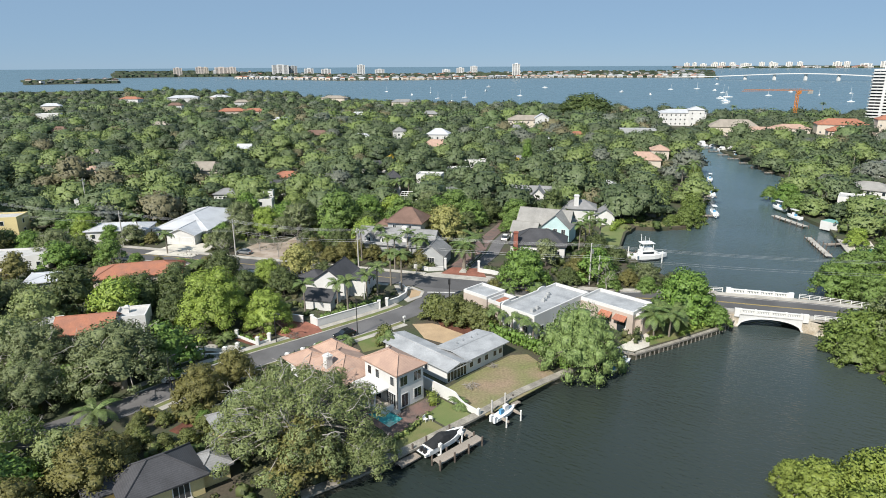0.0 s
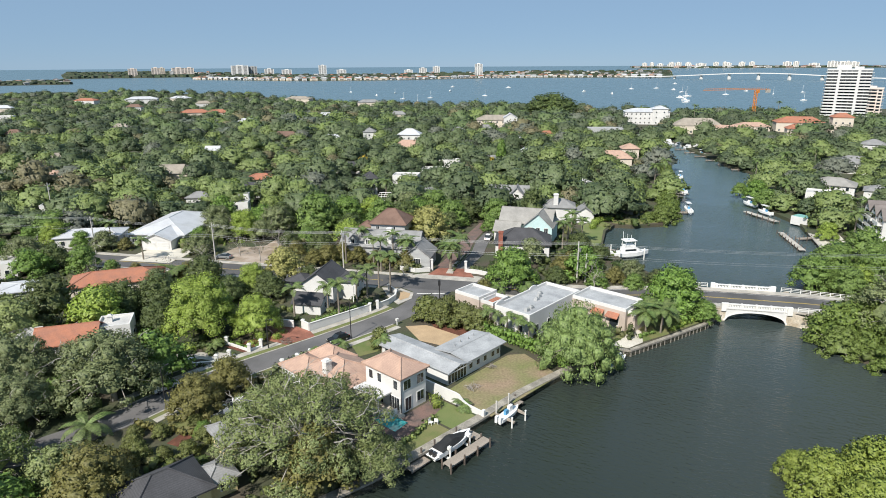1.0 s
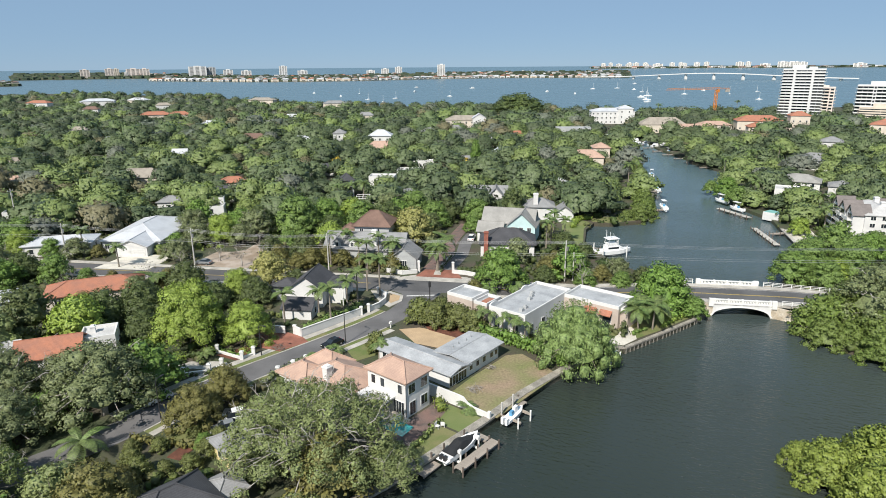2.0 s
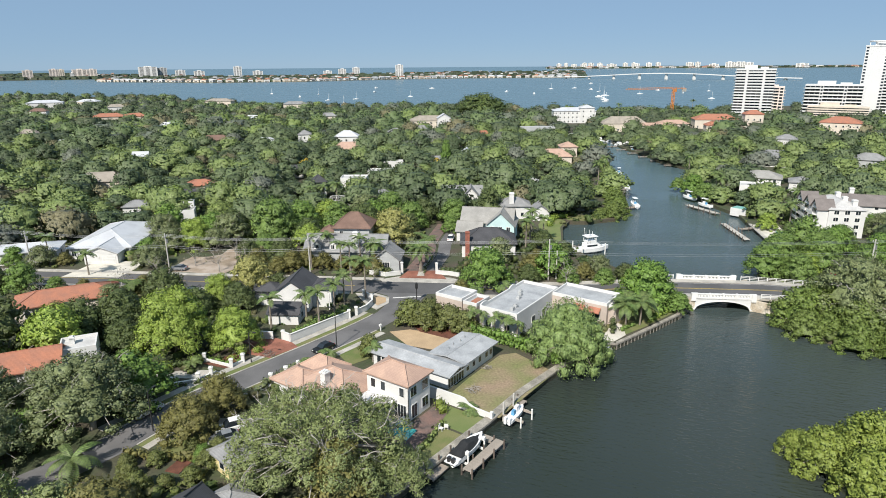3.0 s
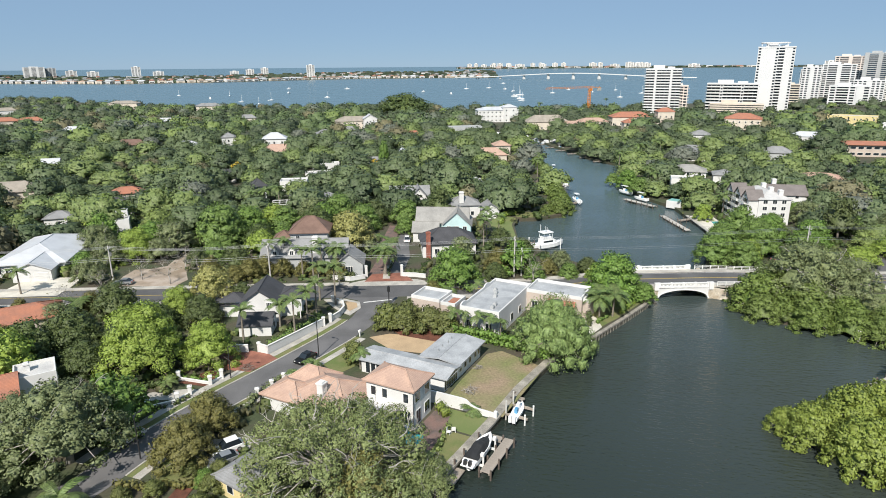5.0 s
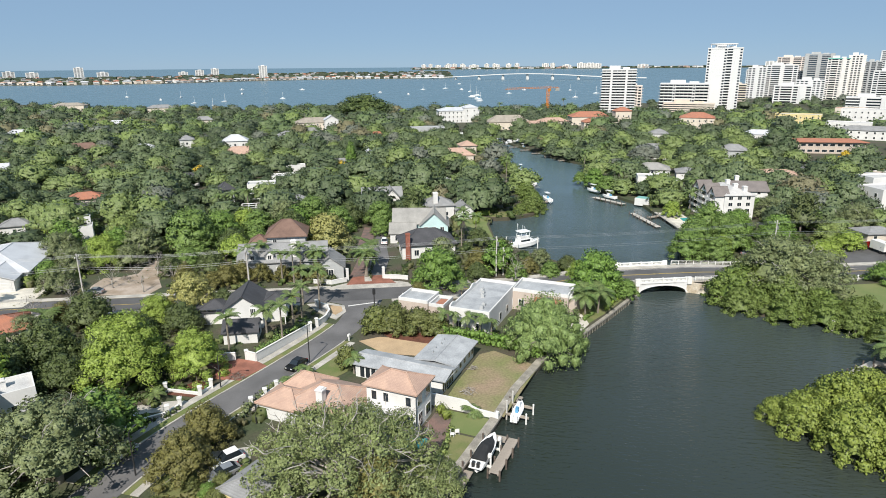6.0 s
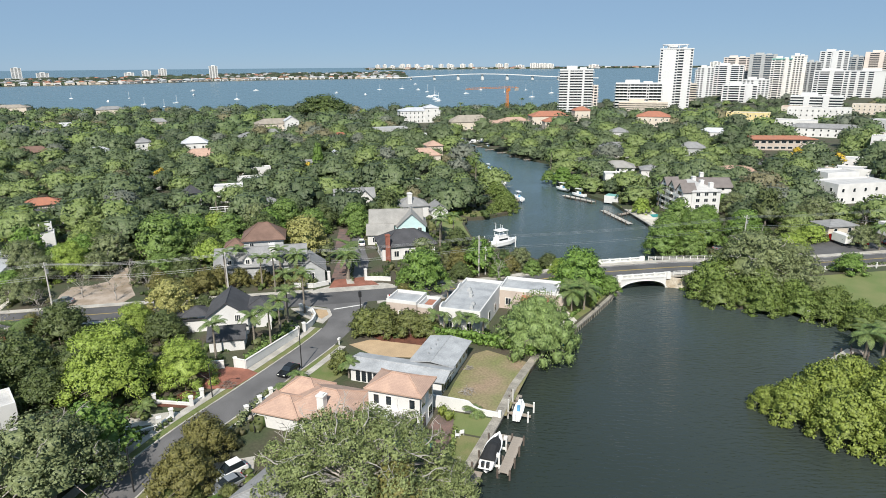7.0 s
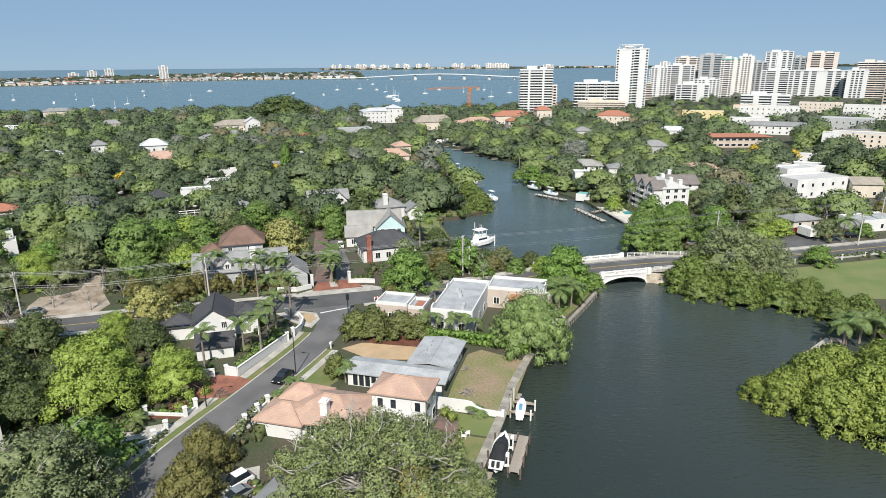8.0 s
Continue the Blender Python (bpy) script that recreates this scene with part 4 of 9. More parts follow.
def hip_roof(w, d, z, rh, ov=0.5, ridge=None, ox=0.0, oy=0.0, t=0.22):
    """Hipped roof over a w by d block; the ridge runs along the longer side."""
    a, b = w / 2 + ov, d / 2 + ov
    if ridge is None:
        ridge = max(0.0, (a - b) if a >= b else (b - a))
    rx, ry = (ridge, 0.0) if a >= b else (0.0, ridge)
    rx, ry = max(rx, 0.06), max(ry, 0.06)
    e = [(-a, -b), (a, -b), (a, b), (-a, b)]
    vs = [(x + ox, y + oy, z - t) for x, y in e] + [(x + ox, y + oy, z) for x, y in e]
    vs += [(x + ox, y + oy, z + rh) for x, y in ((-rx, -ry), (rx, -ry), (rx, ry), (-rx, ry))]
    fs = [(3, 2, 1, 0)] + [(i, (i + 1) % 4, 4 + (i + 1) % 4, 4 + i) for i in range(4)] + [(4 + i, 4 + (i + 1) % 4, 8 + (i + 1) % 4, 8 + i) for i in range(4)] + [(8, 9, 10, 11)]
    g = Geo().add(vs, fs)
    for i in range(4):
        p, q = Vector(vs[4 + i]), Vector(vs[8 + i])
        g.tube([p + Vector((0, 0, 0.03)), q + Vector((0, 0, 0.03))], 0.12, 5)
    if ridge > 0.3:
        g.tube([(-rx + ox, oy if rx > 0.1 else oy - ry, z + rh + 0.03), (rx + ox, oy if rx > 0.1 else oy + ry, z + rh + 0.03)], 0.13, 5)
    return g


def gable_roof(w, d, z, rh, ov=0.4, along="x", ox=0.0, oy=0.0, t=0.2):
    """Two slopes with thickness; the ridge runs along x or y."""
    def q(x, y, zz):
        return (x + ox, y + oy, zz) if along == "x" else (y + ox, x + oy, zz)
    a, b = (w / 2 + ov, d / 2 + ov) if along == "x" else (d / 2 + ov, w / 2 + ov)
    half = (d if along == "x" else w) / 2
    dz = rh * (b - half) / half
    prof = [(-b, z - dz), (0, z + rh), (b, z - dz), (b, z - dz - t), (0, z + rh - t), (-b, z - dz - t)]
    g = Geo()
    g.loft([[q(-a, y, zz) for y, zz in prof], [q(a, y, zz) for y, zz in prof]])
    if along == "x":
        g.f = [f[::-1] for f in g.f]
    g.tube([q(-a, 0, z + rh + 0.02), q(a, 0, z + rh + 0.02)], 0.1, 5)
    return g


def gable_wall(w, d, z0, z, rh, along="x", ox=0.0, oy=0.0):
    """Block with a pointed wall at both ends of the ridge."""
    g = Geo()
    def q(x, y, zz):
        return (x + ox, y + oy, zz) if along == "x" else (y + ox, x + oy, zz)
    a, b = (w / 2, d / 2) if along == "x" else (d / 2, w / 2)
    prof = [(-b, z0), (b, z0), (b, z - 0.02), (0, z + rh - 0.24), (-b, z - 0.02)]
    g.loft([[q(-a, y, zz) for y, zz in prof], [q(a, y, zz) for y, zz in prof]])
    if along == "y":
        g.f = [f[::-1] for f in g.f]
    return g


def chimney(parent, x, y, z0, z1, w=0.9, d=0.9, mat=None, cap=None):
    c = part("chimney", Geo().box(x - w / 2, y - d / 2, z0, x + w / 2, y + d / 2, z1), mat or WHITE, parent)
    part("chimney_cap", Geo().box(x - w / 2 - 0.12, y - d / 2 - 0.12, z1 - 0.25, x + w / 2 + 0.12, y + d / 2 + 0.12, z1 - 0.05).box(x - w / 2 + 0.1, y - d / 2 + 0.1, z1 - 0.05, x + w / 2 - 0.1, y + d / 2 - 0.1, z1 + 0.15), cap or mat or WHITE, c)


FOOT = []


def house(x, y, rot, w, d, h, rh, roof, wall, roofmat, label, storeys=1, sides="SWE", ov=0.5, along="x", clear=9.0, win=1.1, group="houses among the trees", step=4.2, parapet=0.5):
    """A plain house: walls, roof, windows by storey."""
    label = label if len(label.split()) > 3 else label + " among the trees"
    sides = "S" if y > 430 and len(sides) else sides
    if 225 < y < 530 and x < 100:
        w, d = w * 0.85, d * 0.85
    e = thing("house", label, "house", pose(x, y, G, 0, 0, rot), group)
    FOOT.append((x, y, max(w, d) / 2 - (2.0 if y > 215 else -0.5), clear * (1.2 if x > 120 else 0.16 if y > 215 or x < -85 else 0.5)))
    if roof == "gable":
        part("wall", gable_wall(w, d, -0.3, h, rh, along), wall, e)
        part("roof", gable_roof(w, d, h, rh, ov, along), roofmat, e)
    elif roof == "hip":
        part("wall", Geo().box(-w / 2, -d / 2, -0.3, w / 2, d / 2, h - 0.15), wall, e)
        part("roof", hip_roof(w, d, h, rh, ov), roofmat, e)
    else:
        part("wall", Geo().box(-w / 2, -d / 2, -0.3, w / 2, d / 2, h), wall, e)
        part("roof", Geo().box(-w / 2 + 0.25, -d / 2 + 0.25, h - 0.2, w / 2 - 0.25, d / 2 - 0.25, h + 0.03), roofmat, e)
        for a in ((-w / 2, -d / 2, w / 2, -d / 2 + 0.24), (-w / 2, d / 2 - 0.24, w / 2, d / 2), (-w / 2, -d / 2 + 0.241, -w / 2 + 0.24, d / 2 - 0.241), (w / 2 - 0.24, -d / 2 + 0.241, w / 2, d / 2 - 0.241)):
            part("parapet", Geo().box(a[0], a[1], h + 0.001, a[2], a[3], h + parapet), wall, e)
    for s in range(storeys):
        z = 0.95 + s * h / storeys
        for side in sides:
            L = w if side in "SN" else d
            n = max(1, int((L - 1.0) / step))
            for k in range(n):
                window(e, side, w / 2, d / 2, (k + 0.5) * L / n - L / 2, z, win, 1.35 if h / storeys > 2.6 else 1.0, 0)
    return e


# ---- the houses by the water ----
def M45(u, v, z=G):
    x, y = uv(u, v)
    return pose(x, y, z, 0, 0, 45)


villa = thing("villa", "white stucco two-storey villa with peach clay tile roofs", "house", M45(58.0, 71.1))
w2, d2 = 2.75, 4.1
part("wall", Geo().box(-w2, -d2, -0.3, w2, d2, 6.2), WHITE, villa)
part("roof", hip_roof(5.5, 8.2, 6.35, 1.55, 0.5), PEACH_TILE, villa)
part("cornice", Geo().box(-w2 - 0.12, -d2 - 0.12, 5.85, w2 + 0.12, d2 + 0.12, 6.12), TRIM, villa)
for u in (-1.45, 1.45):
    window(villa, "S", w2, d2, u, 3.95, 1.5, 1.55, 1)
window(villa, "S", w2, d2, 1.45, 0.9, 1.5, 1.6, 1)
window(villa, "S", w2, d2, -1.3, 0.25, 1.3, 2.2, 1, name="door")
for u in (-2.8, -0.8, 2.9):
    window(villa, "W", w2, d2, u, 4.0, 0.9, 1.45, 0)
window(villa, "W", w2, d2, 2.6, 0.3, 2.2, 2.3, 3, name="door")
window(villa, "W", w2, d2, -1.2, 0.3, 2.4, 2.3, 3, name="door")
for u in (-2.4, 0.2, 2.6):
    window(villa, "E", w2, d2, u, 3.95, 0.9, 1.45, 0)
    window(villa, "E", w2, d2, u, 1.0, 0.9, 1.45, 0)
part("downpipe", Geo().tube([(-w2 - 0.08, -d2 - 0.08, 0), (-w2 - 0.08, -d2 - 0.08, 6.0)], 0.06, 6), DARK_POLE, villa)
# terrace, balcony and steps on the garden side
part("terrace", Geo().box(-w2 - 3.0, -d2 + 0.5, -0.3, -w2 - 0.01, d2 - 0.6, 0.55), CREAM, villa)
part("terrace_wall", Geo().box(-w2 - 3.2, -d2 + 0.3, -0.3, -w2 - 3.0, d2 - 0.6, 1.25).box(-w2 - 2.99, -d2 + 0.3, -0.3, -w2 - 0.6, -d2 + 0.5, 1.25), WHITE, villa)
part("terrace_step", Geo().box(-w2 - 1.2, -d2 - 0.9, -0.3, -w2 - 0.1, -d2 + 0.28, 0.35), CREAM, villa)
for k in (-1.6, 0.9, 3.2):
    part("column", Geo().tube([(-w2 - 2.6, k, 0.5), (-w2 - 2.6, k, 3.0)], 0.16, 10), WHITE, villa)
part("porch_roof", Geo().box(-w2 - 3.1, -1.9, 2.95, -w2 - 0.01, d2 - 0.4, 3.2), WHITE, villa)
for ox, oy, w, d, h, rh in ((-3.0, 10.4, 9.2, 11.6, 2.9, 2.2), (-5.4, 16.6, 5.6, 7.0, 2.7, 1.6), (-0.6, 16.0, 4.8, 6.6, 2.95, 1.9)):
    part("wall", Geo().box(ox - w / 2, oy - d / 2, -0.3, ox + w / 2, oy + d / 2, h - 0.1), WHITE, villa)
    part("roof", hip_roof(w, d, h, rh, 0.5, None, ox, oy), PEACH_TILE, villa)
for k in range(4):
    window(villa, "W", 4.6, 5.8, -4.2 + 2.8 * k, 0.8, 1.3, 1.6, 1, -3.0, 10.4)
part("garage_door", Geo().box(-7.6, 20.1, 0.05, -3.2, 20.16, 2.25), TRIM, villa)
window(villa, "S", 4.6, 5.8, -3.4, 0.7, 1.6, 1.7, 1, -3.0, 10.4)
chimney(villa, -6.0, 10.1, 2.5, 5.9, 1.1, 1.1, WHITE)
FOOT.append((*uv(56, 79), 13, 6))

ranch = thing("bungalow", "low pale bungalow with flat grey roof and screened porch", "house", M45(69.3, 76.0))
part("wall", Geo().box(-2.4, -8.2, -0.3, 2.4, 8.2, 2.65).box(2.401, -8.3, -0.3, 12.2, -1.3, 2.65), WHITE, ranch)
part("roof", gable_roof(5.4, 17.4, 2.75, 0.55, 0.35, "y", 0, 0, 0.18), MEMBRANE, ranch)
part("roof", gable_roof(10.6, 7.6, 2.95, 0.5, 0.3, "x", 7.7, -4.8, 0.18), MEMBRANE, ranch)
for side, dist, us in (("S", 8.3, (3.6, 5.6, 7.6, 9.9, 11.4)),):
    for u in us:
        window(ranch, "S", 12, dist, u, 1.0, 0.9, 1.0, 0)
for k in range(6):
    window(ranch, "S", 2.4, 8.24, -2.0 + 0.8 * k, 0.15, 0.7, 2.25, 0, name="screen_panel")
for k in range(7):
    window(ranch, "W", 2.44, 8.2, -6.8 + 1.1 * k if k < 3 else -6.8 + 2.2 * k - 3.3, 0.9 if k > 2 else 0.15, 0.9, 1.2 if k > 2 else 2.2, 0, name="screen_panel" if k < 3 else "window")
window(ranch, "E", 12.2, 4, -4.5, 1.0, 1.2, 1.1, 1)
part("fascia", Geo().box(-2.9, -8.98, 2.35, 2.9, -8.9, 2.52), TRIM, ranch)
for k in range(4):
    x, y = 3.0 + 1.9 * k, 0.8 + (k % 2) * 0.3
    part("roof_vent", Geo().tube([(x + 2, -4.2 + y, 3.2), (x + 2, -4.2 + y, 3.7)], 0.09, 6), STEEL, ranch)
FOOT.append((*uv(69.5, 76), 9, 2))
FOOT.append((*uv(77, 71), 7, 2))

# garden wall between the two lots, with a swept top
gw = thing("garden_wall", "white stucco garden wall with a swept top", "wall", M45(63.2, 63.4))
g, prof = Geo(), [(-6.2, 0.9), (-3.2, 1.0), (-2.2, 1.35), (-1.4, 2.0), (-0.6, 2.1), (6.8, 2.1)]
g.loft([[(x, y, z) for y, z in [(-6.2, -0.4)] + prof + [(6.8, -0.4)]] for x in (-0.14, 0.14)])
part("wall", g, WHITE, gw)
part("end_post", Geo().box(-0.22, -6.6, -0.4, 0.22, -6.15, 1.25), TRIM, gw)
FOOT.append((*uv(63, 62), 3, 1))

hacienda = thing("flat_roofed_villa", "taupe stucco villa with white flat roofs and parapets", "house", M45(100, 74))
blocks = [(-3.8, 11.6, 6.2, 6.8, 4.5), (0.6, -1.8, 19.0, 8.6, 4.9), (11.0, -12.2, 7.6, 12.4, 4.6), (-3.9, 6.4, 5.4, 3.4, 4.0), (-5.6, -3.4, 4.6, 4.4, 3.9), (11.4, -19.2, 6.2, 1.6, 3.9)]
for ox, oy, w, d, h in blocks:
    b = part("wing", Geo().box(ox - w / 2, oy - d / 2, -0.3, ox + w / 2, oy + d / 2, h - 0.35), WHITE if w > 15 else TAUPE, hacienda)
    part("roof", Geo().box(ox - w / 2 + 0.28, oy - d / 2 + 0.28, h - 0.349, ox + w / 2 - 0.28, oy + d / 2 - 0.28, h - 0.25), MEMBRANE, b)
    for a in ((-w / 2, -d / 2, w / 2, -d / 2 + 0.28), (-w / 2, d / 2 - 0.28, w / 2, d / 2), (-w / 2, -d / 2 + 0.281, -w / 2 + 0.28, d / 2 - 0.281), (w / 2 - 0.28, -d / 2 + 0.281, w / 2, d / 2 - 0.281)):
        part("parapet", Geo().box(ox + a[0], oy + a[1], h - 0.349, ox + a[2], oy + a[3], h + 0.35), WHITE, b)
for ox, oy, w, d, h in blocks[:3]:
    for side in "SWE":
        L = w if side == "S" else d
        n = max(1, int(L / 4))
        for k in range(n):
            window(hacienda, side, w / 2, d / 2, (k + 0.5) * L / n - L / 2, 1.0, 1.2, 1.5, 1, ox, oy)
for oy in (-14.8, -11.4):
    part("tile_awning", Geo().add([(14.8, oy - 1.1, 3.0), (14.8, oy + 1.1, 3.0), (16.1, oy + 1.2, 2.4), (16.1, oy - 1.2, 2.4), (14.8, oy - 1.1, 2.8), (14.8, oy + 1.1, 2.8), (16.1, oy + 1.2, 2.2), (16.1, oy - 1.2, 2.2)],
                                [(3, 2, 1, 0), (4, 5, 6, 7), (0, 1, 5, 4), (1, 2, 6, 5), (2, 3, 7, 6), (3, 0, 4, 7)]), RED_TILE, hacienda)
for oy in (-15.8, -12.4):
    part("tile_awning", Geo().add([(7.2, oy - 1.3, 3.6), (7.2, oy + 1.3, 3.6), (5.9, oy + 1.4, 2.9), (5.9, oy - 1.4, 2.9), (7.2, oy - 1.3, 3.4), (7.2, oy + 1.3, 3.4), (5.9, oy + 1.4, 2.7), (5.9, oy - 1.4, 2.7)],
                                [(0, 1, 2, 3), (7, 6, 5, 4), (4, 5, 1, 0), (5, 6, 2, 1), (6, 7, 3, 2), (7, 4, 0, 3)]), RED_TILE, hacienda)
    arch_door = [(-0.8, 0), (0.8, 0), (0.8, 1.6)] + [(0.8 * math.cos(a), 1.6 + 0.8 * math.sin(a)) for a in np.linspace(0.3, 2.84, 7)] + [(-0.8, 1.6)]
    part("arched_door", Geo().loft([[(x, oy + yy, zz) for yy, zz in arch_door] for x in (7.12, 7.195)]), GLASS, hacienda)
part("tile_hood", Geo().box(-5.2, 5.2, 3.7, -2.4, 7.0, 4.0), RED_TILE, hacienda)
for k, (x, y) in enumerate(((0.2, -1.6), (2.0, -1.0), (3.6, -0.2), (-6.2, -3.6), (-4.4, -3.4))):
    part("roof_unit", Geo().box(x - 0.45, y - 0.35, 4.64, x + 0.45, y + 0.35, 5.2 + 0.1 * (k % 2)).box(x - 0.3, y - 0.2, 5.2, x + 0.3, y + 0.2, 5.42).tube([(x + 0.45, y, 4.8), (x + 1.2, y + 0.3, 4.8)], 0.1, 6), GREYWALL, hacienda)
for x0, x1 in ((-8.9, -6.0), (3.2, 6.0)):          # shaped gables on the parapet
    part("curved_parapet", Geo().loft([[((x0 + x1) / 2 + (x1 - x0) / 2 * math.cos(w), yy, 5.2 + 0.55 * math.sin(w)) for w in np.linspace(0, math.pi, 9)] for yy in (2.22, 2.48)]), WHITE, hacienda)
FOOT += [(*uv(104, 73), 12, 5), (*uv(96, 83), 7, 4), (*uv(111, 62), 9, 5)]

# ---- houses beyond the side street ----
gabled = thing("gabled_house", "white house with charcoal shingle gables", "house", pose(-27.2, 140.2, G, 0, 0, -14) @ Matrix.Diagonal((1.0, 0.98, 0.9, 1)))
part("wall", gable_wall(7.6, 9.6, -0.3, 5.0, 3.0, "y"), WHITE, gabled)
part("roof", gable_roof(7.6, 9.6, 5.1, 3.0, 0.5, "y"), DARK_ROOF, gabled)
part("wing_wall", Geo().box(3.8, -1.6, -0.3, 8.2, 4.4, 4.7), WHITE, gabled)
part("wing_roof", hip_roof(4.8, 6.0, 4.9, 1.3, 0.5, None, 5.9, 1.4), DARK_ROOF, gabled)
part("porch_post", Geo().box(8.0, -3.4, 0, 8.2, -3.2, 4.4), TRIM, gabled)
part("wing_wall", Geo().box(-10.2, -1.2, -0.3, -3.81, 5.4, 3.1), WHITE, gabled)
part("wing_roof", hip_roof(6.6, 6.6, 3.3, 1.6, 0.5, None, -7.0, 2.1), DARK_ROOF, gabled)
part("garage_wall", gable_wall(6.4, 5.6, -0.3, 2.8, 1.7, "x", 0.4, -9.4), WHITE, gabled)
part("garage_roof", gable_roof(6.4, 5.6, 2.9, 1.7, 0.4, "x", 0.4, -9.4), DARK_ROOF, gabled)
window(gabled, "S", 4, 4.8, 1.9, 3.4, 1.0, 1.4, 2)
window(gabled, "S", 4, 4.8, -1.9, 0.9, 1.2, 1.5, 1)
for k in (-1.5, 1.5):
    window(gabled, "E", 8.2, 3, k + 1.4, 3.0, 1.0, 1.3, 1)
window(gabled, "E", 3.6, 3, -9.4, 0.9, 1.1, 1.3, 1)
for k in range(3):
    part("solar_panel", Geo().box(-9.8 + 1.9 * k, -1.9, 3.62, -8.1 + 1.9 * k, -1.3, 3.7), GLASS, gabled)
FOOT += [(-27.3, 140.3, 8, 4), (-33, 142, 5, 3), (-27, 131, 4, 3)]


def rough_wall(pts, h, label, thick=0.25, pillars=()):
    """A low street wall along pts with square pillars."""
    e = thing("street_wall", label, "wall", pose(0, 0, G))
    for a, b in zip(pts[:-1], pts[1:]):
        part("wall", Geo().slab(ribbon([a, b], thick / 2), -0.3, h), WHITE, e)
        part("coping", Geo().slab(ribbon([a, b], thick / 2 + 0.06), h + 0.002, h + 0.09), TRIM, e)
    for x, y, ph in pillars:
        p = part("pillar", Geo().box(x - 0.3, y - 0.3, -0.3, x + 0.3, y + 0.3, ph), WHITE, e)
        part("pillar_cap", Geo().box(x - 0.38, y - 0.38, ph + 0.001, x + 0.38, y + 0.38, ph + 0.12).box(x - 0.2, y - 0.2, ph + 0.12, x + 0.2, y + 0.2, ph + 0.25), TRIM, p)
    return e


rough_wall([(-29.5, 121.2), (-27.8, 119.3), (-16.0, 129.2)], 1.7, "white stucco street wall with flat coping", pillars=((-29.3, 121.0, 1.8), (-16.0, 129.3, 1.9)))
rough_wall([(-34.0, 122.2), (-31.2, 121.2)], 1.6, "white panelled drive gate")
rough_wall([(-14.2, 130.9), (-12.0, 133.2), (-10.6, 136.0), (-10.4, 139.2), (-12.2, 142.2)], 1.3, "white curved street wall at the corner", pillars=((-14.4, 130.7, 1.9), (-12.2, 142.2, 1.5)))
rough_wall([(-43.0, 114.0), (-37.8, 110.4)], 0.45, "low white garden wall with pillars", pillars=((-43.0, 114.0, 1.5), (-37.7, 110.3, 1.6)))
rough_wall([(-37.8, 110.4), (-35.9, 112.0)], 0.45, "low white garden wall with pillars", pillars=((-35.9, 112.1, 1.6),))
rough_wall([(-40.8, 107.9), (-42.6, 106.0), (-46.9, 105.2), (-52, 100)], 0.45, "low white garden wall with square pillars", pillars=((-40.8, 107.9, 1.5), (-42.6, 106.1, 1.5), (-46.9, 105.2, 1.4)))
rough_wall([(-30.2, 103.7), (-25.8, 107.5)], 0.5, "low white wall before the villa", pillars=((-30.2, 103.7, 1.4), (-27.8, 105.8, 1.4), (-25.7, 107.6, 1.4)))
rough_wall([(-1.9, 156.2), (-5.8, 155.6), (-9.8, 158.2)], 1.0, "white curved entrance wall with planting", pillars=((-1.4, 157.3, 2.9),))
rough_wall([(7.5, 154.6), (10.4, 153.4), (12.8, 151.5)], 1.0, "white curved entrance wall with planting", pillars=((7.4, 155.0, 2.9),))
ground_piece("median_kerb", [(2.2, 154.2), (4.0, 153.8), (4.6, 158.0), (9.6, 170.5), (8.6, 171), (3.3, 158.4)], G - 0.1, G + 0.22, CONCRETE, "kerbed planted median in the drive", "median")

cottage = thing("cottage", "yellow cottage with charcoal hipped roofs", "house", pose(-37.2, 66.6, G, 0, 0, 38))
part("wall", Geo().box(-4.6, -3.6, -0.3, 4.6, 3.6, 2.9), YELLOW, cottage)
part("roof", hip_roof(9.2, 7.2, 3.0, 2.3, 0.6), DARK_ROOF, cottage)
part("wing_wall", Geo().box(-8.0, 0.2, -0.3, -4.61, 6.4, 2.6), YELLOW, cottage)
part("wing_roof", hip_roof(3.6, 6.4, 2.75, 1.3, 0.5, None, -6.2, 3.3), DARK_ROOF, cottage)
part("wing_wall", Geo().box(4.61, -2.6, -0.3, 8.2, 1.6, 2.3), YELLOW, cottage)
part("wing_roof", hip_roof(3.8, 4.4, 2.45, 0.9, 0.4, None, 6.4, -0.5), GREY_ROOF, cottage)
window(cottage, "S", 4.6, 3.6, 1.8, 0.4, 2.0, 2.1, 2, name="door")
window(cottage, "S", 4.6, 3.6, -2.2, 1.0, 1.2, 1.2, 1)
window(cottage, "S", 0, 2.6, 6.6, 0.9, 1.0, 1.2, 1)
window(cottage, "E", 8.2, 3, -0.5, 0.9, 1.0, 1.2, 1)
part("garden_steps", Geo().box(0.6, -5.2, -0.3, 3.0, -3.61, 0.15).box(0.6, -4.6, 0.151, 3.0, -3.61, 0.3), CONCRETE, cottage)
FOOT.append((-37.2, 66.6, 7.5, 3))
house(-56, 55, 20, 9, 7, 2.8, 2.2, "hip", WHITE, GREY_ROOF, "pale house with a grey hipped roof among trees")
house(-31.5, 80.5, 38, 7, 5, 2.7, 1.3, "hip", YELLOW, GREY_ROOF, "yellow garage with a grey roof beside parked cars", clear=2)
house(-71.5, 112, 15, 10, 8, 3.8, 2.0, "gable", WHITE, RED_TILE, "white house with a red clay tile roof", clear=8)
house(-80.2, 110.2, 15, 7, 8, 3.9, 0, "flat", WHITE, WHITE_FLAT, "white flat-roofed house wing", clear=8)
c = house(-64.9, 116.6, 15, 6, 6, 4.2, 0, "flat", WHITE, WHITE_FLAT, "white flat-roofed wing with a chimney", clear=7)
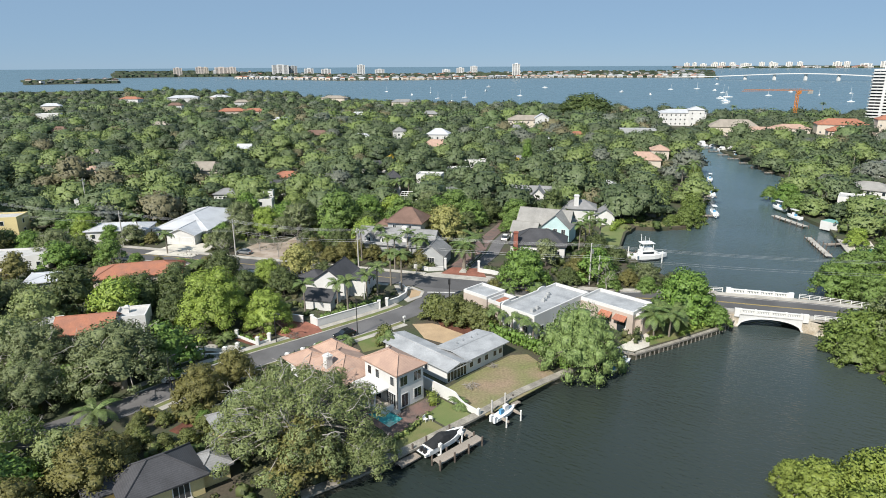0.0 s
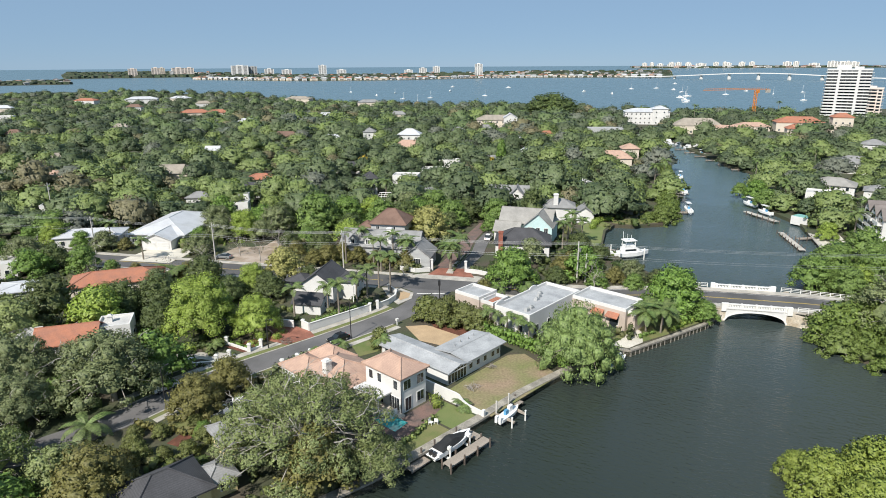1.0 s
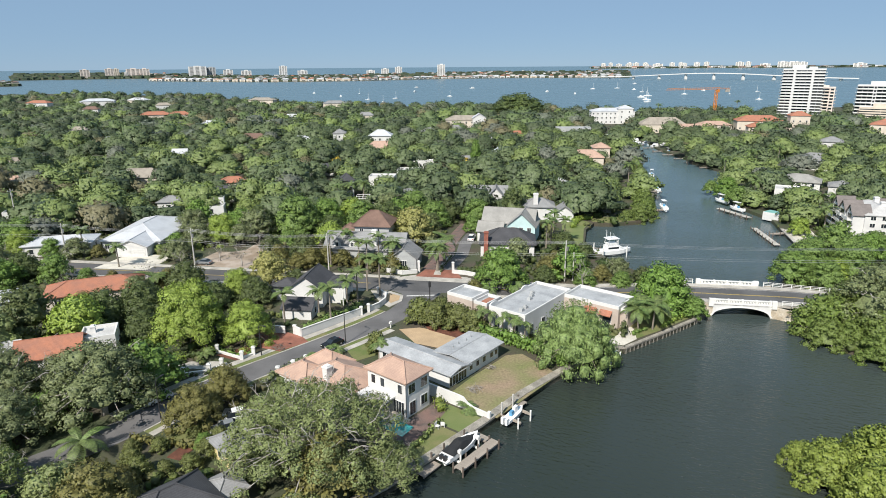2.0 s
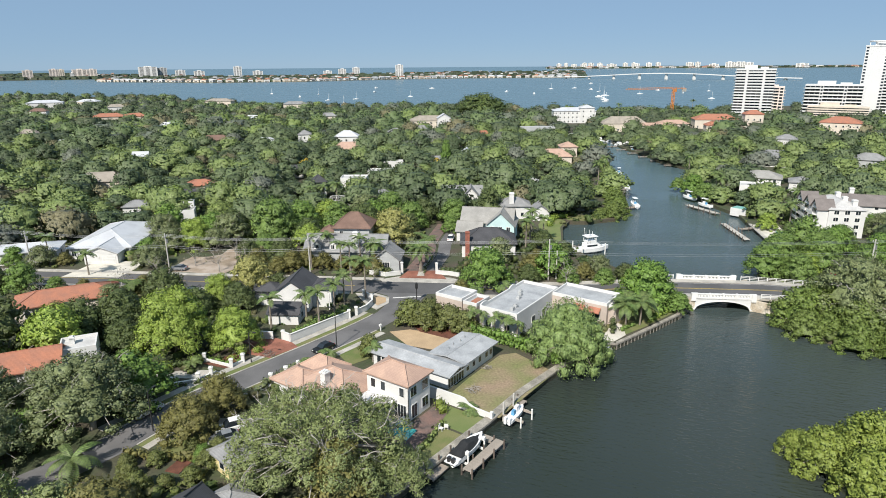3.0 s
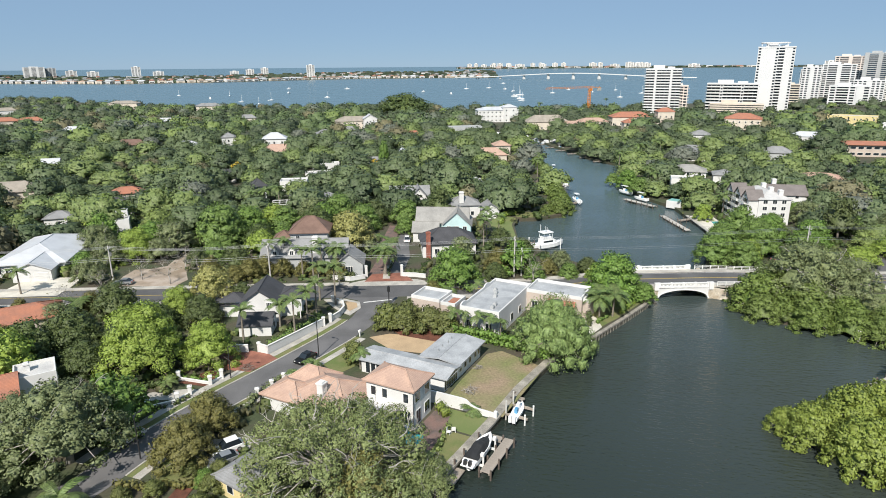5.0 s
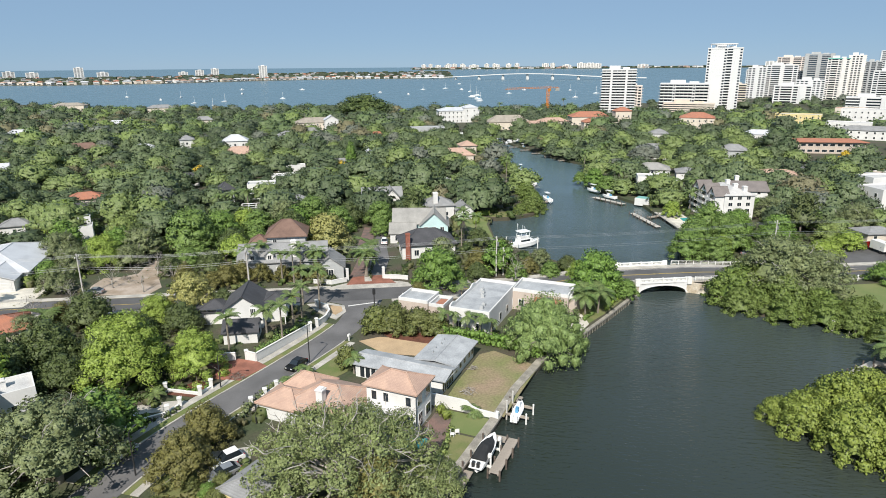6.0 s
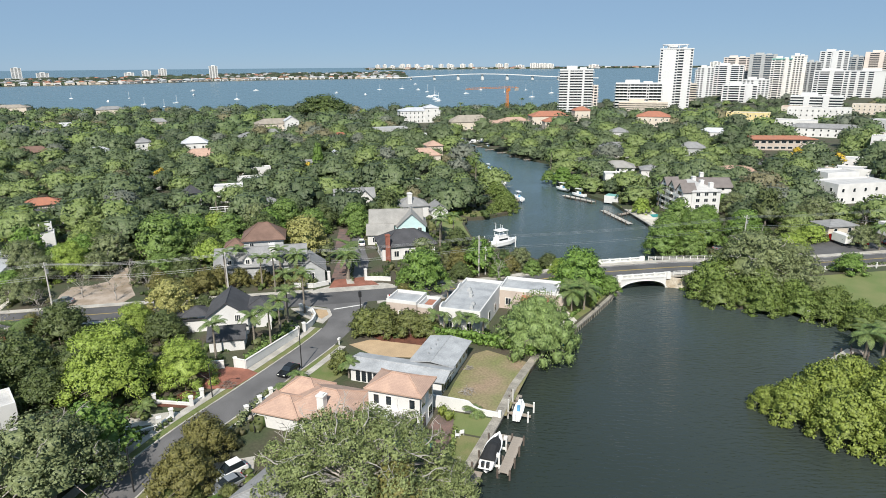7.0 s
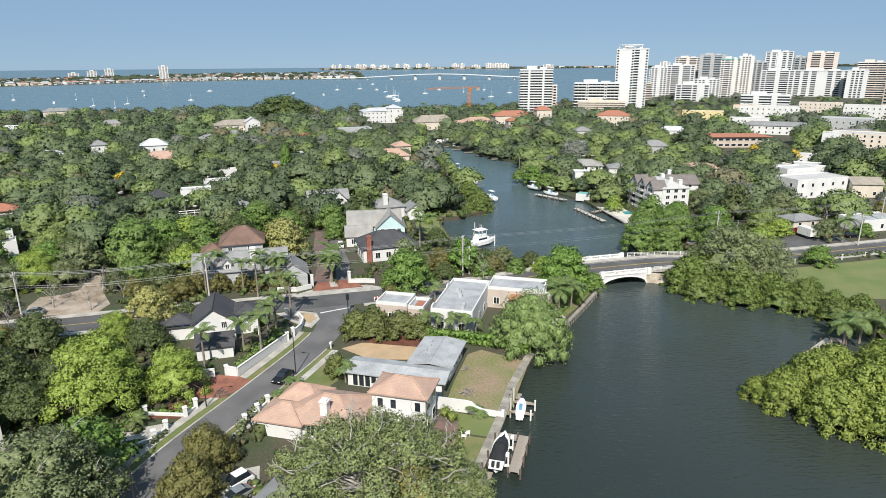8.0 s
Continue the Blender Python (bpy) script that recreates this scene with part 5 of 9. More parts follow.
chimney(c, -1.0, 0.5, 3.5, 5.6, 0.8, 0.8, WHITE)
house(-78, 147, 18, 20, 9, 3.3, 2.0, "hip", CREAM, RED_TILE, "long house with an orange clay tile roof", clear=13)
house(-98, 142, 18, 9, 8, 3.3, 0.6, "hip", GREYWALL, WHITE_ROOF, "pale house with a white metal roof", clear=10)
house(-118, 160, 10, 18, 8, 3.6, 0, "flat", WHITE, WHITE_FLAT, "long white flat-roofed house", clear=10)
house(-143, 193, 10, 9, 8, 6.2, 0, "flat", YELLOW, WHITE_FLAT, "yellow two-storey flat-roofed house", 2, clear=14)
house(-132, 226, 10, 16, 8, 5.0, 0, "flat", WHITE, WHITE_FLAT, "white flat-roofed house", 1, clear=16)
house(-105, 190, 8, 18, 9, 3.4, 1.4, "hip", WHITE, WHITE_ROOF, "white house with a white metal roof", clear=14)

# white house with garage
wh = thing("garage_house", "white house with broad white metal roofs and double garage", "house", pose(-83, 200, G, 0, 0, -6))
part("wall", Geo().box(-8.5, -13, -0.3, 8.5, 14, 3.3), WHITE, wh)
part("roof", hip_roof(17, 27, 3.4, 3.0, 0.7, None, 0, 0.5), WHITE_ROOF, wh)
part("garage_wall", gable_wall(9, 7, -0.3, 3.2, 1.8, "y", 2.6, -15.0), WHITE, wh)
part("garage_roof", gable_roof(9, 11, 3.3, 1.8, 0.5, "y", 2.6, -13.0), WHITE_ROOF, wh)
for u in (0.5, 4.7):
    door = part("garage_door", Geo().box(u - 1.75, -18.56, 0.02, u + 1.75, -18.5, 2.35), TRIM, wh)
    for k in range(3):
        part("door_panel", Geo().box(u - 1.6, -18.59, 0.12 + 0.76 * k, u + 1.6, -18.56, 0.76 + 0.76 * k), WHITE, door)
for u in (-7.2, -5.0, -3.2):
    window(wh, "S", 8.5, 13.0, u, 0.9, 1.2, 1.4, 1)
for u in (-9, -5, -1, 3, 7, 11):
    window(wh, "E", 8.5, 13.0, u, 0.9, 1.2, 1.4, 1)
FOOT += [(-83, 196, 10, 14), (-82, 205, 10, 6)]

# grey house with a brown tower roof
gh = thing("manor", "grey shingled house with dormers and a brown hipped tower", "house", pose(-14.5, 172.5, G, 0, 0, -14))
part("wall", gable_wall(22, 10, -0.3, 4.2, 3.4, "x", 0, -1), GREYWALL, gh)
part("roof", gable_roof(22, 10, 4.3, 3.4, 0.5, "x", 0, -1), GREY_ROOF, gh)
part("tower_wall", Geo().box(-4.6, 2.4, -0.3, 5.4, 11, 8.4), GREYWALL, gh)
part("cornice", Geo().box(-4.9, 2.1, 8.0, 5.7, 11.3, 8.38), TRIM, gh)
part("tower_roof", hip_roof(10, 8.6, 8.5, 3.6, 0.7, 1.2, 0.4, 6.7), BROWN_ROOF, gh)
part("tower_wall", Geo().box(-9.6, 4, -0.3, -4.61, 9.6, 6.0), GREYWALL, gh)
part("tower_roof", hip_roof(5, 5.6, 6.1, 2.0, 0.5, None, -7.1, 6.8), BROWN_ROOF, gh)
part("wing_wall", gable_wall(7, 8, -0.3, 3.4, 2.6, "y", 12, -6.2), GREYWALL, gh)
part("wing_roof", gable_roof(7, 8, 3.5, 2.6, 0.5, "y", 12, -6.2), GREY_ROOF, gh)
chimney(gh, 3.0, -4.6, 2, 9.2, 1.4, 1.2, WHITE)
for k, u in enumerate((-7.5, -3.2, 6.2)):
    d = part("dormer", gable_wall(1.9, 2.4, 4.2, 6.0, 1.0, "y", u, -4.4), WHITE, gh)
    part("dormer_roof", gable_roof(1.9, 2.4, 6.05, 1.0, 0.3, "y", u, -4.4), GREY_ROOF, d)
    window(gh, "S", 1, 5.62, u, 4.6, 0.9, 1.1, 1)
for u in (-9, -6, -1, 1.5, 6.5, 9):
    window(gh, "S", 11, 6.0, u, 0.8, 1.2, 1.6, 1)
for u in (-2.6, 2.2):
    window(gh, "S", 6, -2.4, u, 6.6, 1.0, 1.1, 1)
window(gh, "S", 3.5, 10.2, 12, 0.9, 1.8, 1.6, 2)
FOOT += [(-14.5, 172, 12, 3), (-14, 181, 9, 2)]

# dark hipped house with brick chimney, and the teal gabled house behind it
dh = thing("lodge", "white single-storey house with charcoal hipped roof and brick chimney", "house", pose(25.3, 171.5, G, 0, 0, -12))
part("wall", Geo().box(-7.5, -5, -0.3, 7.5, 5, 3.9), WHITE, dh)
part("roof", hip_roof(15, 10, 4.0, 3.4, 0.6), DARK_ROOF, dh)
chimney(dh, -6.0, -5.6, -0.3, 7.6, 1.2, 0.9, REDBRICK)
for u in (-3.5, -0.5, 2.5, 5.5):
    window(dh, "S", 7.5, 5, u, 0.9, 1.3, 1.6, 1)
for u in (-3, 0, 3):
    window(dh, "W", 7.5, 5, u, 0.9, 1.2, 1.5, 1)
FOOT.append((25.3, 171.5, 8.5, 2))
th = thing("teal_house", "pale teal gabled house with grey shingle roofs", "house", pose(30.0, 190, G, 0, 0, -22) @ Matrix.Diagonal((0.94, 0.94, 0.95, 1)))
part("wall", gable_wall(17, 9, -0.3, 5.6, 3.8, "x"), TEAL, th)
part("roof", gable_roof(17, 9, 5.7, 3.8, 0.5, "x"), SLATE, th)
part("gable_wall", gable_wall(9, 11, -0.3, 5.6, 4.0, "y", 5.0, -2.6), TEAL, th)
part("gable_roof", gable_roof(9, 11, 5.7, 4.0, 0.5, "y", 5.0, -2.6), SLATE, th)
part("wing_wall", gable_wall(8, 6, -0.3, 3.6, 2.4, "x", -5.2, -6.2), WHITE, th)
part("wing_roof", gable_roof(8, 6, 3.7, 2.4, 0.5, "x", -5.2, -6.2), SLATE, th)
for u in (2.4, 5.0, 7.6):
    window(th, "S", 4.5, 8.1, u, 3.4, 1.2, 1.6, 1)
    window(th, "S", 4.5, 8.1, u, 0.6, 1.2, 1.6, 1)
for u in (-7, -4.5):
    window(th, "S", 4, 9.2, u, 0.9, 1.2, 1.5, 1)
    window(th, "W", 8.5, 4.5, u + 6, 3.4, 1.0, 1.4, 1)
FOOT += [(30.5, 188, 10, 2)]

# the houses behind, among trees
house(30.5, 233, -12, 17, 8, 5.4, 2.8, "gable", WHITE, GREY_ROOF, "long white house with grey gables", 1, clear=14)
house(33, 229.5, -12, 8, 9, 5.0, 3.6, "gable", WHITE, GREY_ROOF, "white gable front with grey roof", 2, along="y", clear=12)
e = house(45, 213, -12, 11, 8, 4.6, 2.4, "hip", WHITE, GREY_ROOF, "white house with grey hipped roof and chimney", clear=12)
chimney(e, -1.0, -2.5, 3, 9.0, 1.6, 1.6, WHITE)
house(53, 208, -12, 6, 7, 3.6, 2.0, "gable", WHITE, GREY_ROOF, "white waterside wing with grey roof", along="y", clear=12)
house(-9, 272, -10, 13, 9, 6.0, 0, "flat", WHITE, WHITE_FLAT, "white two-storey cube house", 2, clear=16)
house(-24, 258, 10, 6, 6, 7.5, 2.6, "hip", WHITE, DARK_ROOF, "narrow white house with a dark hipped roof", 2, clear=10)
house(-24, 238, 10, 7, 6, 3.6, 2.2, "gable", TEAL, GREY_ROOF, "pale gabled cottage with grey roof", along="y", clear=9)
house(-2, 241, 20, 17, 9, 3.8, 2.2, "hip", GREYWALL, GREY_ROOF, "grey house with a low hipped roof", clear=13)
house(-69, 222, 5, 8, 6, 5.6, 0, "flat", WHITE, WHITE_FLAT, "white stepped house with a roof terrace", 2, clear=6)
house(-67.5, 226, 5, 4, 3.4, 7.5, 0, "flat", WHITE, WHITE_FLAT, "white stair tower of a house", 2, clear=4)
house(-70, 260, 0, 14, 9, 3.8, 2.0, "gable", WHITE, DARK_ROOF, "white house with a dark gable roof", clear=12)
house(-90, 245, 0, 10, 8, 3.4, 1.8, "hip", WHITE, GREY_ROOF, "grey-roofed cottage", clear=9)
house(-118, 295, 5, 24, 12, 5.0, 3.4, "hip", CREAM, TAN_ROOF, "house with a broad tan hipped roof", clear=20)
house(-74, 280, 5, 14, 9, 4.2, 2.0, "hip", CREAM, RED_TILE, "house with a reddish hipped roof", clear=12)
house(-119, 360, 0, 9, 8, 6.5, 2.4, "gable", WHITE, WHITE_ROOF, "white house with a white gable roof", 2, clear=14)
house(-40, 315, 0, 18, 9, 3.6, 2.2, "gable", WHITE, DARK_ROOF, "white house with a dark low gable roof", clear=16)
house(-58, 292, 12, 12, 8, 3.8, 2.4, "hip", GREYWALL, GREY_ROOF, "grey-roofed bungalow", clear=12)
house(-6.5, 384, -8, 26, 12, 4.6, 3.6, "hip", CREAM, PEACH_TILE, "house with a broad salmon hipped roof", clear=26)
house(-8, 419, -8, 17, 12, 8.2, 3.4, "hip", WHITE, WHITE_ROOF, "white two-storey house with columns", 2, clear=30)
house(26, 438, 0, 12, 10, 8.0, 2.6, "hip", GREYWALL, GREY_ROOF, "grey two-storey house", 2, clear=26)
house(34, 318, -12, 16, 9, 5.0, 2.6, "gable", WHITE, GREY_ROOF, "white house with grey roof", clear=18)
house(54, 335, -12, 10, 8, 6.0, 3.0, "gable", WHITE, WHITE_ROOF, "white gabled house", 2, along="y", clear=16)
house(12, 330, -8, 16, 8, 3.6, 0, "flat", WHITE, WHITE_FLAT, "white flat-roofed house", clear=16)
house(4, 300, -8, 13, 9, 4.0, 0, "flat", WHITE, WHITE_FLAT, "white flat-roofed bungalow", clear=14)
house(62, 258, -15, 16, 8, 4.0, 1.8, "hip", WHITE, WHITE_FLAT, "white waterside house", clear=12)
house(-60, 424, 0, 16, 10, 5.4, 2.6, "hip", WHITE, WHITE_ROOF, "white-roofed house", clear=22)
house(-94, 440, 0, 22, 10, 5.4, 3.2, "hip", CREAM, BROWN_ROOF, "house with a brown hipped roof", clear=22)
house(-36, 440, 0, 10, 10, 8.0, 2.6, "hip", WHITE, GREY_ROOF, "white two-storey house", 2, clear=22)
house(98, 321, -12, 22, 12, 5.5, 3.4, "hip", CREAM, PEACH_TILE, "waterside house with a peach hipped roof", clear=20)
house(112, 336, -12, 9, 9, 8.2, 2.4, "hip", CREAM, PEACH_TILE, "peach-roofed tower of a house", 2, clear=16)
house(66, 540, -5, 34, 14, 7.0, 3.6, "hip", CREAM, TAN_ROOF, "large pale hall with a broad roof", 2, clear=40)
house(76, 530, -5, 11, 9, 9.5, 3.4, "gable", WHITE, WHITE_ROOF, "white gabled hall", 2, along="y", clear=40)
house(140, 474, -10, 26, 10, 5, 0, "flat", GREYWALL, MEMBRANE, "low flat-roofed waterside house", clear=20)
house(203, 560, -12, 38, 16, 11, 2.6, "hip", WHITE, WHITE_ROOF, "large white mansion with pale hipped roofs", 3, clear=60, step=3.6)
house(213, 555, -12, 13, 12, 13.5, 2.6, "hip", WHITE, WHITE_ROOF, "white hipped wing of a mansion", 3, clear=40)
house(213, 478, -15, 34, 14, 6.5, 5.0, "hip", CREAM, TAN_ROOF, "broad tan-roofed house", clear=34)
house(228, 462, -15, 30, 12, 5.5, 2.0, "hip", CREAM, PEACH_TILE, "house with a salmon roof", clear=26)
house(255, 476, -15, 24, 12, 5.5, 2.6, "hip", CREAM, PEACH_TILE, "house with a salmon roof", clear=26)
house(296, 482, -20, 34, 16, 7.5, 4.0, "hip", CREAM, RED_TILE, "house with an orange clay tile roof", clear=34)
house(322, 470, -20, 14, 10, 12.0, 3.0, "hip", CREAM, RED_TILE, "cream tower house with tile roof", 2, clear=30)
house(268, 440, -20, 12, 10, 7, 3.0, "hip", CREAM, RED_TILE, "small orange-roofed house", 2, clear=24)
for x, y, w, h, rm, lab in ((-394, 618, 30, 9, WHITE_FLAT, "white flat-roofed house near the bay"), (-232, 672, 40, 7, RED_TILE, "red-roofed house near the bay"), (-208, 668, 30, 7, RED_TILE, "red-roofed house near the bay"),
                            (-164, 900, 50, 9, TAN_ROOF, "pale house on the bay shore"), (-443, 880, 40, 10, RED_TILE, "red-roofed house near the bay"), (-391, 930, 60, 9, WHITE_ROOF, "white-roofed house near the bay"),
                            (-340, 940, 40, 9, WHITE_ROOF, "white house near the bay"), (-270, 820, 26, 8, TAN_ROOF, "tan-roofed house near the bay"), (-480, 760, 30, 8, WHITE_ROOF, "white-roofed house near the bay"),
                            (-330, 760, 24, 8, BROWN_ROOF, "brown-roofed house near the bay"), (-150, 560, 24, 6, WHITE_ROOF, "white-roofed house among woods"), (-240, 520, 22, 6, TAN_ROOF, "tan-roofed house among woods"),
                            (-90, 620, 22, 6, WHITE_ROOF, "white-roofed house among woods"), (-20, 620, 20, 7, GREY_ROOF, "grey-roofed house among woods"), (-300, 480, 18, 6, BROWN_ROOF, "brown-roofed house among woods"),
                            (-60, 800, 40, 9, GREY_ROOF, "grey-roofed house on the bay shore"), (-190, 450, 16, 5, WHITE_ROOF, "white-roofed cottage among woods"), (-200, 350, 14, 5, TAN_ROOF, "tan-roofed cottage among woods"),
                            (-170, 290, 14, 5, PEACH_TILE, "salmon-roofed house among woods"), (-215, 270, 16, 5, PEACH_TILE, "salmon-roofed house among woods"), (60, 400, 14, 6, WHITE_ROOF, "white-roofed house among woods"),
                            (48, 470, 16, 7, GREY_ROOF, "grey-roofed house among woods"), (86, 430, 14, 6, RED_TILE, "orange-roofed house among woods")):
    w, h = w * 0.7, h * 0.85
    house(x, y, rng.uniform(-20, 20), w, w * 0.45, h, 0 if rm is WHITE_FLAT else 3, "flat" if rm is WHITE_FLAT else "hip", WHITE if round(x) % 4 else CREAM, rm, lab, 1, "S", clear=w * 0.9, step=5)

# ---- east bank ----
def face_drone(x, y):
    """Turn by which a front that looks along -y faces the drone's way."""
    return math.degrees(math.atan2(y - 12, x + 30)) - 90


flats = thing("apartment_house", "pale four-storey apartment house with brown gables and balconies", "apartment house", pose(139.5, 174, G, 0, 0, -111) @ Matrix.Diagonal((0.86, 0.86, 0.84, 1)))
FOOT.append((139.5, 174, 12, 10))
part("wall", Geo().box(-11, -5, -0.3, 11, 7, 10.4), WHITE, flats)
part("roof", hip_roof(22, 12, 10.5, 2.4, 0.4, None, 0, 1), WHITE_FLAT, flats)
for k, u in enumerate((-7.4, 0.0, 7.4)):
    b = part("bay", gable_wall(6.2, 4.4, -0.3, 10.5, 3.0, "y", u, -6.4), WHITE, flats)
    part("bay_roof", gable_roof(6.2, 5.4, 10.6, 3.0, 0.5, "y", u, -5.9), UMBER, flats)
    for s in range(4):
        z = 0.4 + 2.6 * s
        window(flats, "S", 3, 8.62, u, z + 0.3, 3.6, 1.7, 2)
        part("balcony", Geo().box(u - 2.9, -10.3, z - 0.15, u + 2.9, -8.65, z + 0.05).box(u - 2.9, -10.3, z + 0.051, u + 2.9, -10.18, z + 1.0), TRIM, flats)
    window(flats, "S", 3, 8.62, u, 11.0, 1.0, 1.1, 0)
for s in range(4):
    for u in (-3.5, 0, 3.5):
        window(flats, "W", 11, 6, u - 1, 0.9 + 2.6 * s, 1.6, 1.4, 1)
        window(flats, "E", 11, 6, u + 1, 0.9 + 2.6 * s, 1.6, 1.4, 1)
for x, y in ((2, 3), (8, 4), (-7, 4)):
    chimney(flats, x, y, 10, 13.6, 1.6, 1.6, WHITE)
annex = house(157, 181, -30, 13, 10, 7.0, 2.6, "gable", WHITE, UMBER, "white apartment wing with brown gables", 3, clear=10)
chimney(annex, -3, 2, 6, 11.2, 1.4, 1.4, WHITE)

house(256, 345, -38, 12, 10, 7.5, 2.6, "hip", WHITE, GREY_ROOF, "white two-storey house with a grey hipped roof", 2, clear=22)
house(212, 296, -38, 20, 12, 5.0, 3.0, "hip", WHITE, GREY_ROOF, "white waterside house with a grey hipped roof", 1, clear=22)
house(163, 240, -38, 15, 10, 5.6, 2.4, "hip", WHITE, SLATE, "white waterside house with a pale grey hipped roof", 2, clear=18)
house(175, 231, -38, 9, 9, 4.6, 1.8, "hip", WHITE, GREY_ROOF, "white wing with a grey hipped roof", 1, clear=12)
house(146, 220, -35, 12, 9, 6.0, 0, "flat", WHITE, WHITE_FLAT, "white two-storey flat-roofed waterside house", 2, clear=10)
house(250, 276, -40, 15, 10, 5.0, 3.0, "hip", GREYWALL, GREY_ROOF, "house with a blue-grey hipped roof", clear=18)
# broad dark windows stand in for the shaded open galleries of the long block
house(318, 272, -32, 40, 13, 6.8, 1.4, "hip", TAUPE, RED_TILE, "long two-storey block with a red tiled eave", 2, clear=26, ov=1.2, step=3.6, win=2.8)
house(209, 158, -14, 25, 12, 7.2, 0, "flat", WHITE, WHITE_FLAT, "white two-storey flat-roofed office", 2, clear=16)
house(216, 170, -14, 15, 9, 8.8, 0, "flat", WHITE, WHITE_FLAT, "white stepped office wing", 2, clear=6)
house(368, 206, -63, 56, 18, 10.5, 0, "flat", CREAM, WHITE_FLAT, "large white four-storey building with arches", 4, clear=36, step=3.6)
house(338, 222, -63, 9, 12, 11.5, 0, "flat", WHITE, WHITE_FLAT, "blank white stair tower", 1, "", clear=20)
house(155, 130, -16, 10, 7, 3.0, 1.3, "hip", CREAM, GREY_ROOF, "small cream house with a grey roof beside the avenue", clear=16)
house(173, 117, -16, 16, 9, 3.4, 0, "flat", WHITE, MEMBRANE, "low white commercial building with a grey roof", clear=14)
house(225, 146, -40, 11, 9, 5.5, 2.0, "gable", CREAM, TAN_ROOF, "cream building with a tan gable", clear=14)
house(286, 208, -55, 24, 10, 4.6, 0, "flat", WHITE, WHITE_FLAT, "white flat-roofed house", clear=16)
house(255, 185, -55, 14, 10, 5.0, 0, "flat", WHITE, WHITE_FLAT, "white flat-roofed house", clear=14)
house(212, 214, -40, 16, 9, 3.8, 1.6, "hip", CREAM, PEACH_TILE, "low house with a salmon roof", clear=12)
house(244, 194, -45, 12, 8, 4.4, 0, "flat", TAUPE, MEMBRANE, "small carport with a grey roof", clear=10)
house(408, 300, -57, 46, 12, 6.5, 2.6, "hip", WHITE, GREY_ROOF, "long white block with a grey-green roof", 2, clear=34)
house(362, 422, -45, 27, 18, 8.5, 4.0, "hip", CREAM, RED_TILE, "cream house with an orange tile roof", 2, clear=34)
house(465, 410, -55, 36, 14, 8.0, 0, "flat", YELLOW, WHITE_FLAT, "yellow low-rise building", 2, clear=34)
house(520, 380, -58, 50, 16, 12.0, 0, "flat", WHITE, WHITE_FLAT, "white low-rise building", 3, clear=40)
house(560, 430, -58, 26, 16, 9.0, 0, "flat", CREAM, RED_TILE, "red-roofed low-rise building", 2, clear=40)
house(440, 345, -58, 30, 14, 7.0, 0, "flat", WHITE, WHITE_FLAT, "white flat-roofed low building", 2, clear=30)
house(480, 290, -65, 40, 16, 9.0, 0, "flat", GREYWALL, WHITE_FLAT, "grey low-rise building", 2, clear=34)
house(400, 240, -62, 26, 14, 7.0, 2.0, "hip", GREYWALL, GREY_ROOF, "grey-roofed building", 2, clear=24)
house(330, 330, -45, 20, 10, 5.0, 2.6, "hip", WHITE, WHITE_ROOF, "white-roofed house", clear=22)
house(640, 400, -62, 40, 16, 10.0, 0, "flat", CREAM, WHITE_FLAT, "pale low-rise building", 3, clear=40)
house(600, 330, -65, 44, 18, 12.0, 0, "flat", WHITE, WHITE_FLAT, "white low-rise building", 3, clear=40)
# terrace pool house
ph = thing("pool_house", "white waterside pavilion with a green roof", "pavilion", pose(126, 200, G, 0, 0, -60))
part("wall", Geo().box(-2.8, -2.2, -0.6, 2.8, 2.2, 2.2), WHITE, ph)
part("roof", Geo().box(-2.5, -1.9, 2.201, 2.5, 1.9, 2.35), surface("green_copper_roof", (0.2, 0.42, 0.38), 0.6, 0.2, 0.4, 5, 0.1), ph)
FOOT.append((126, 200, 4, 4))


# ---- towers ----
def facade(glass, solid, cols, width, floors, fh, h, put):
    """One front of a high-rise by columns: W fin, B balconies, G windows, S window strip, P blank wall; put(u0, o0, z0, u1, o1, z1) places a block."""
    share = {"W": 1.0, "B": 2.0, "G": 1.3, "S": 2.2, "P": 1.2}
    unit, u = width / sum(share[c] for c in cols), -width / 2
    for c in cols:
        v = u + share[c] * unit
        if c == "W":
            put(solid, u, -0.02, -1.0, v, 1.1, h + 1.6)
        elif c != "P":
            for f in range(floors):
                z = f * fh
                if c == "B":
                    # a flat dark panel stands in for the shade of the balcony recess
                    put(glass, u + 0.15, -0.05, z + 0.3, v - 0.15, 0.04, z + fh - 0.25)
                    if f:
                        put(solid, u + 0.02, 0.0, z - 0.12, v - 0.02, 1.5, z + 0.16)
                        put(solid, u + 0.02, 1.38, z + 0.16, v - 0.02, 1.5, z + 1.15)
                elif c == "G":
                    m, q = (u + v) / 2, (v - u) * 0.3
                    put(glass, m - q, -0.05, z + 0.85, m + q, 0.05, z + fh - 0.55)
                else:
                    put(glass, u + 0.1, -0.05, z + 0.9, v - 0.1, 0.05, z + fh - 0.45)
        u = v


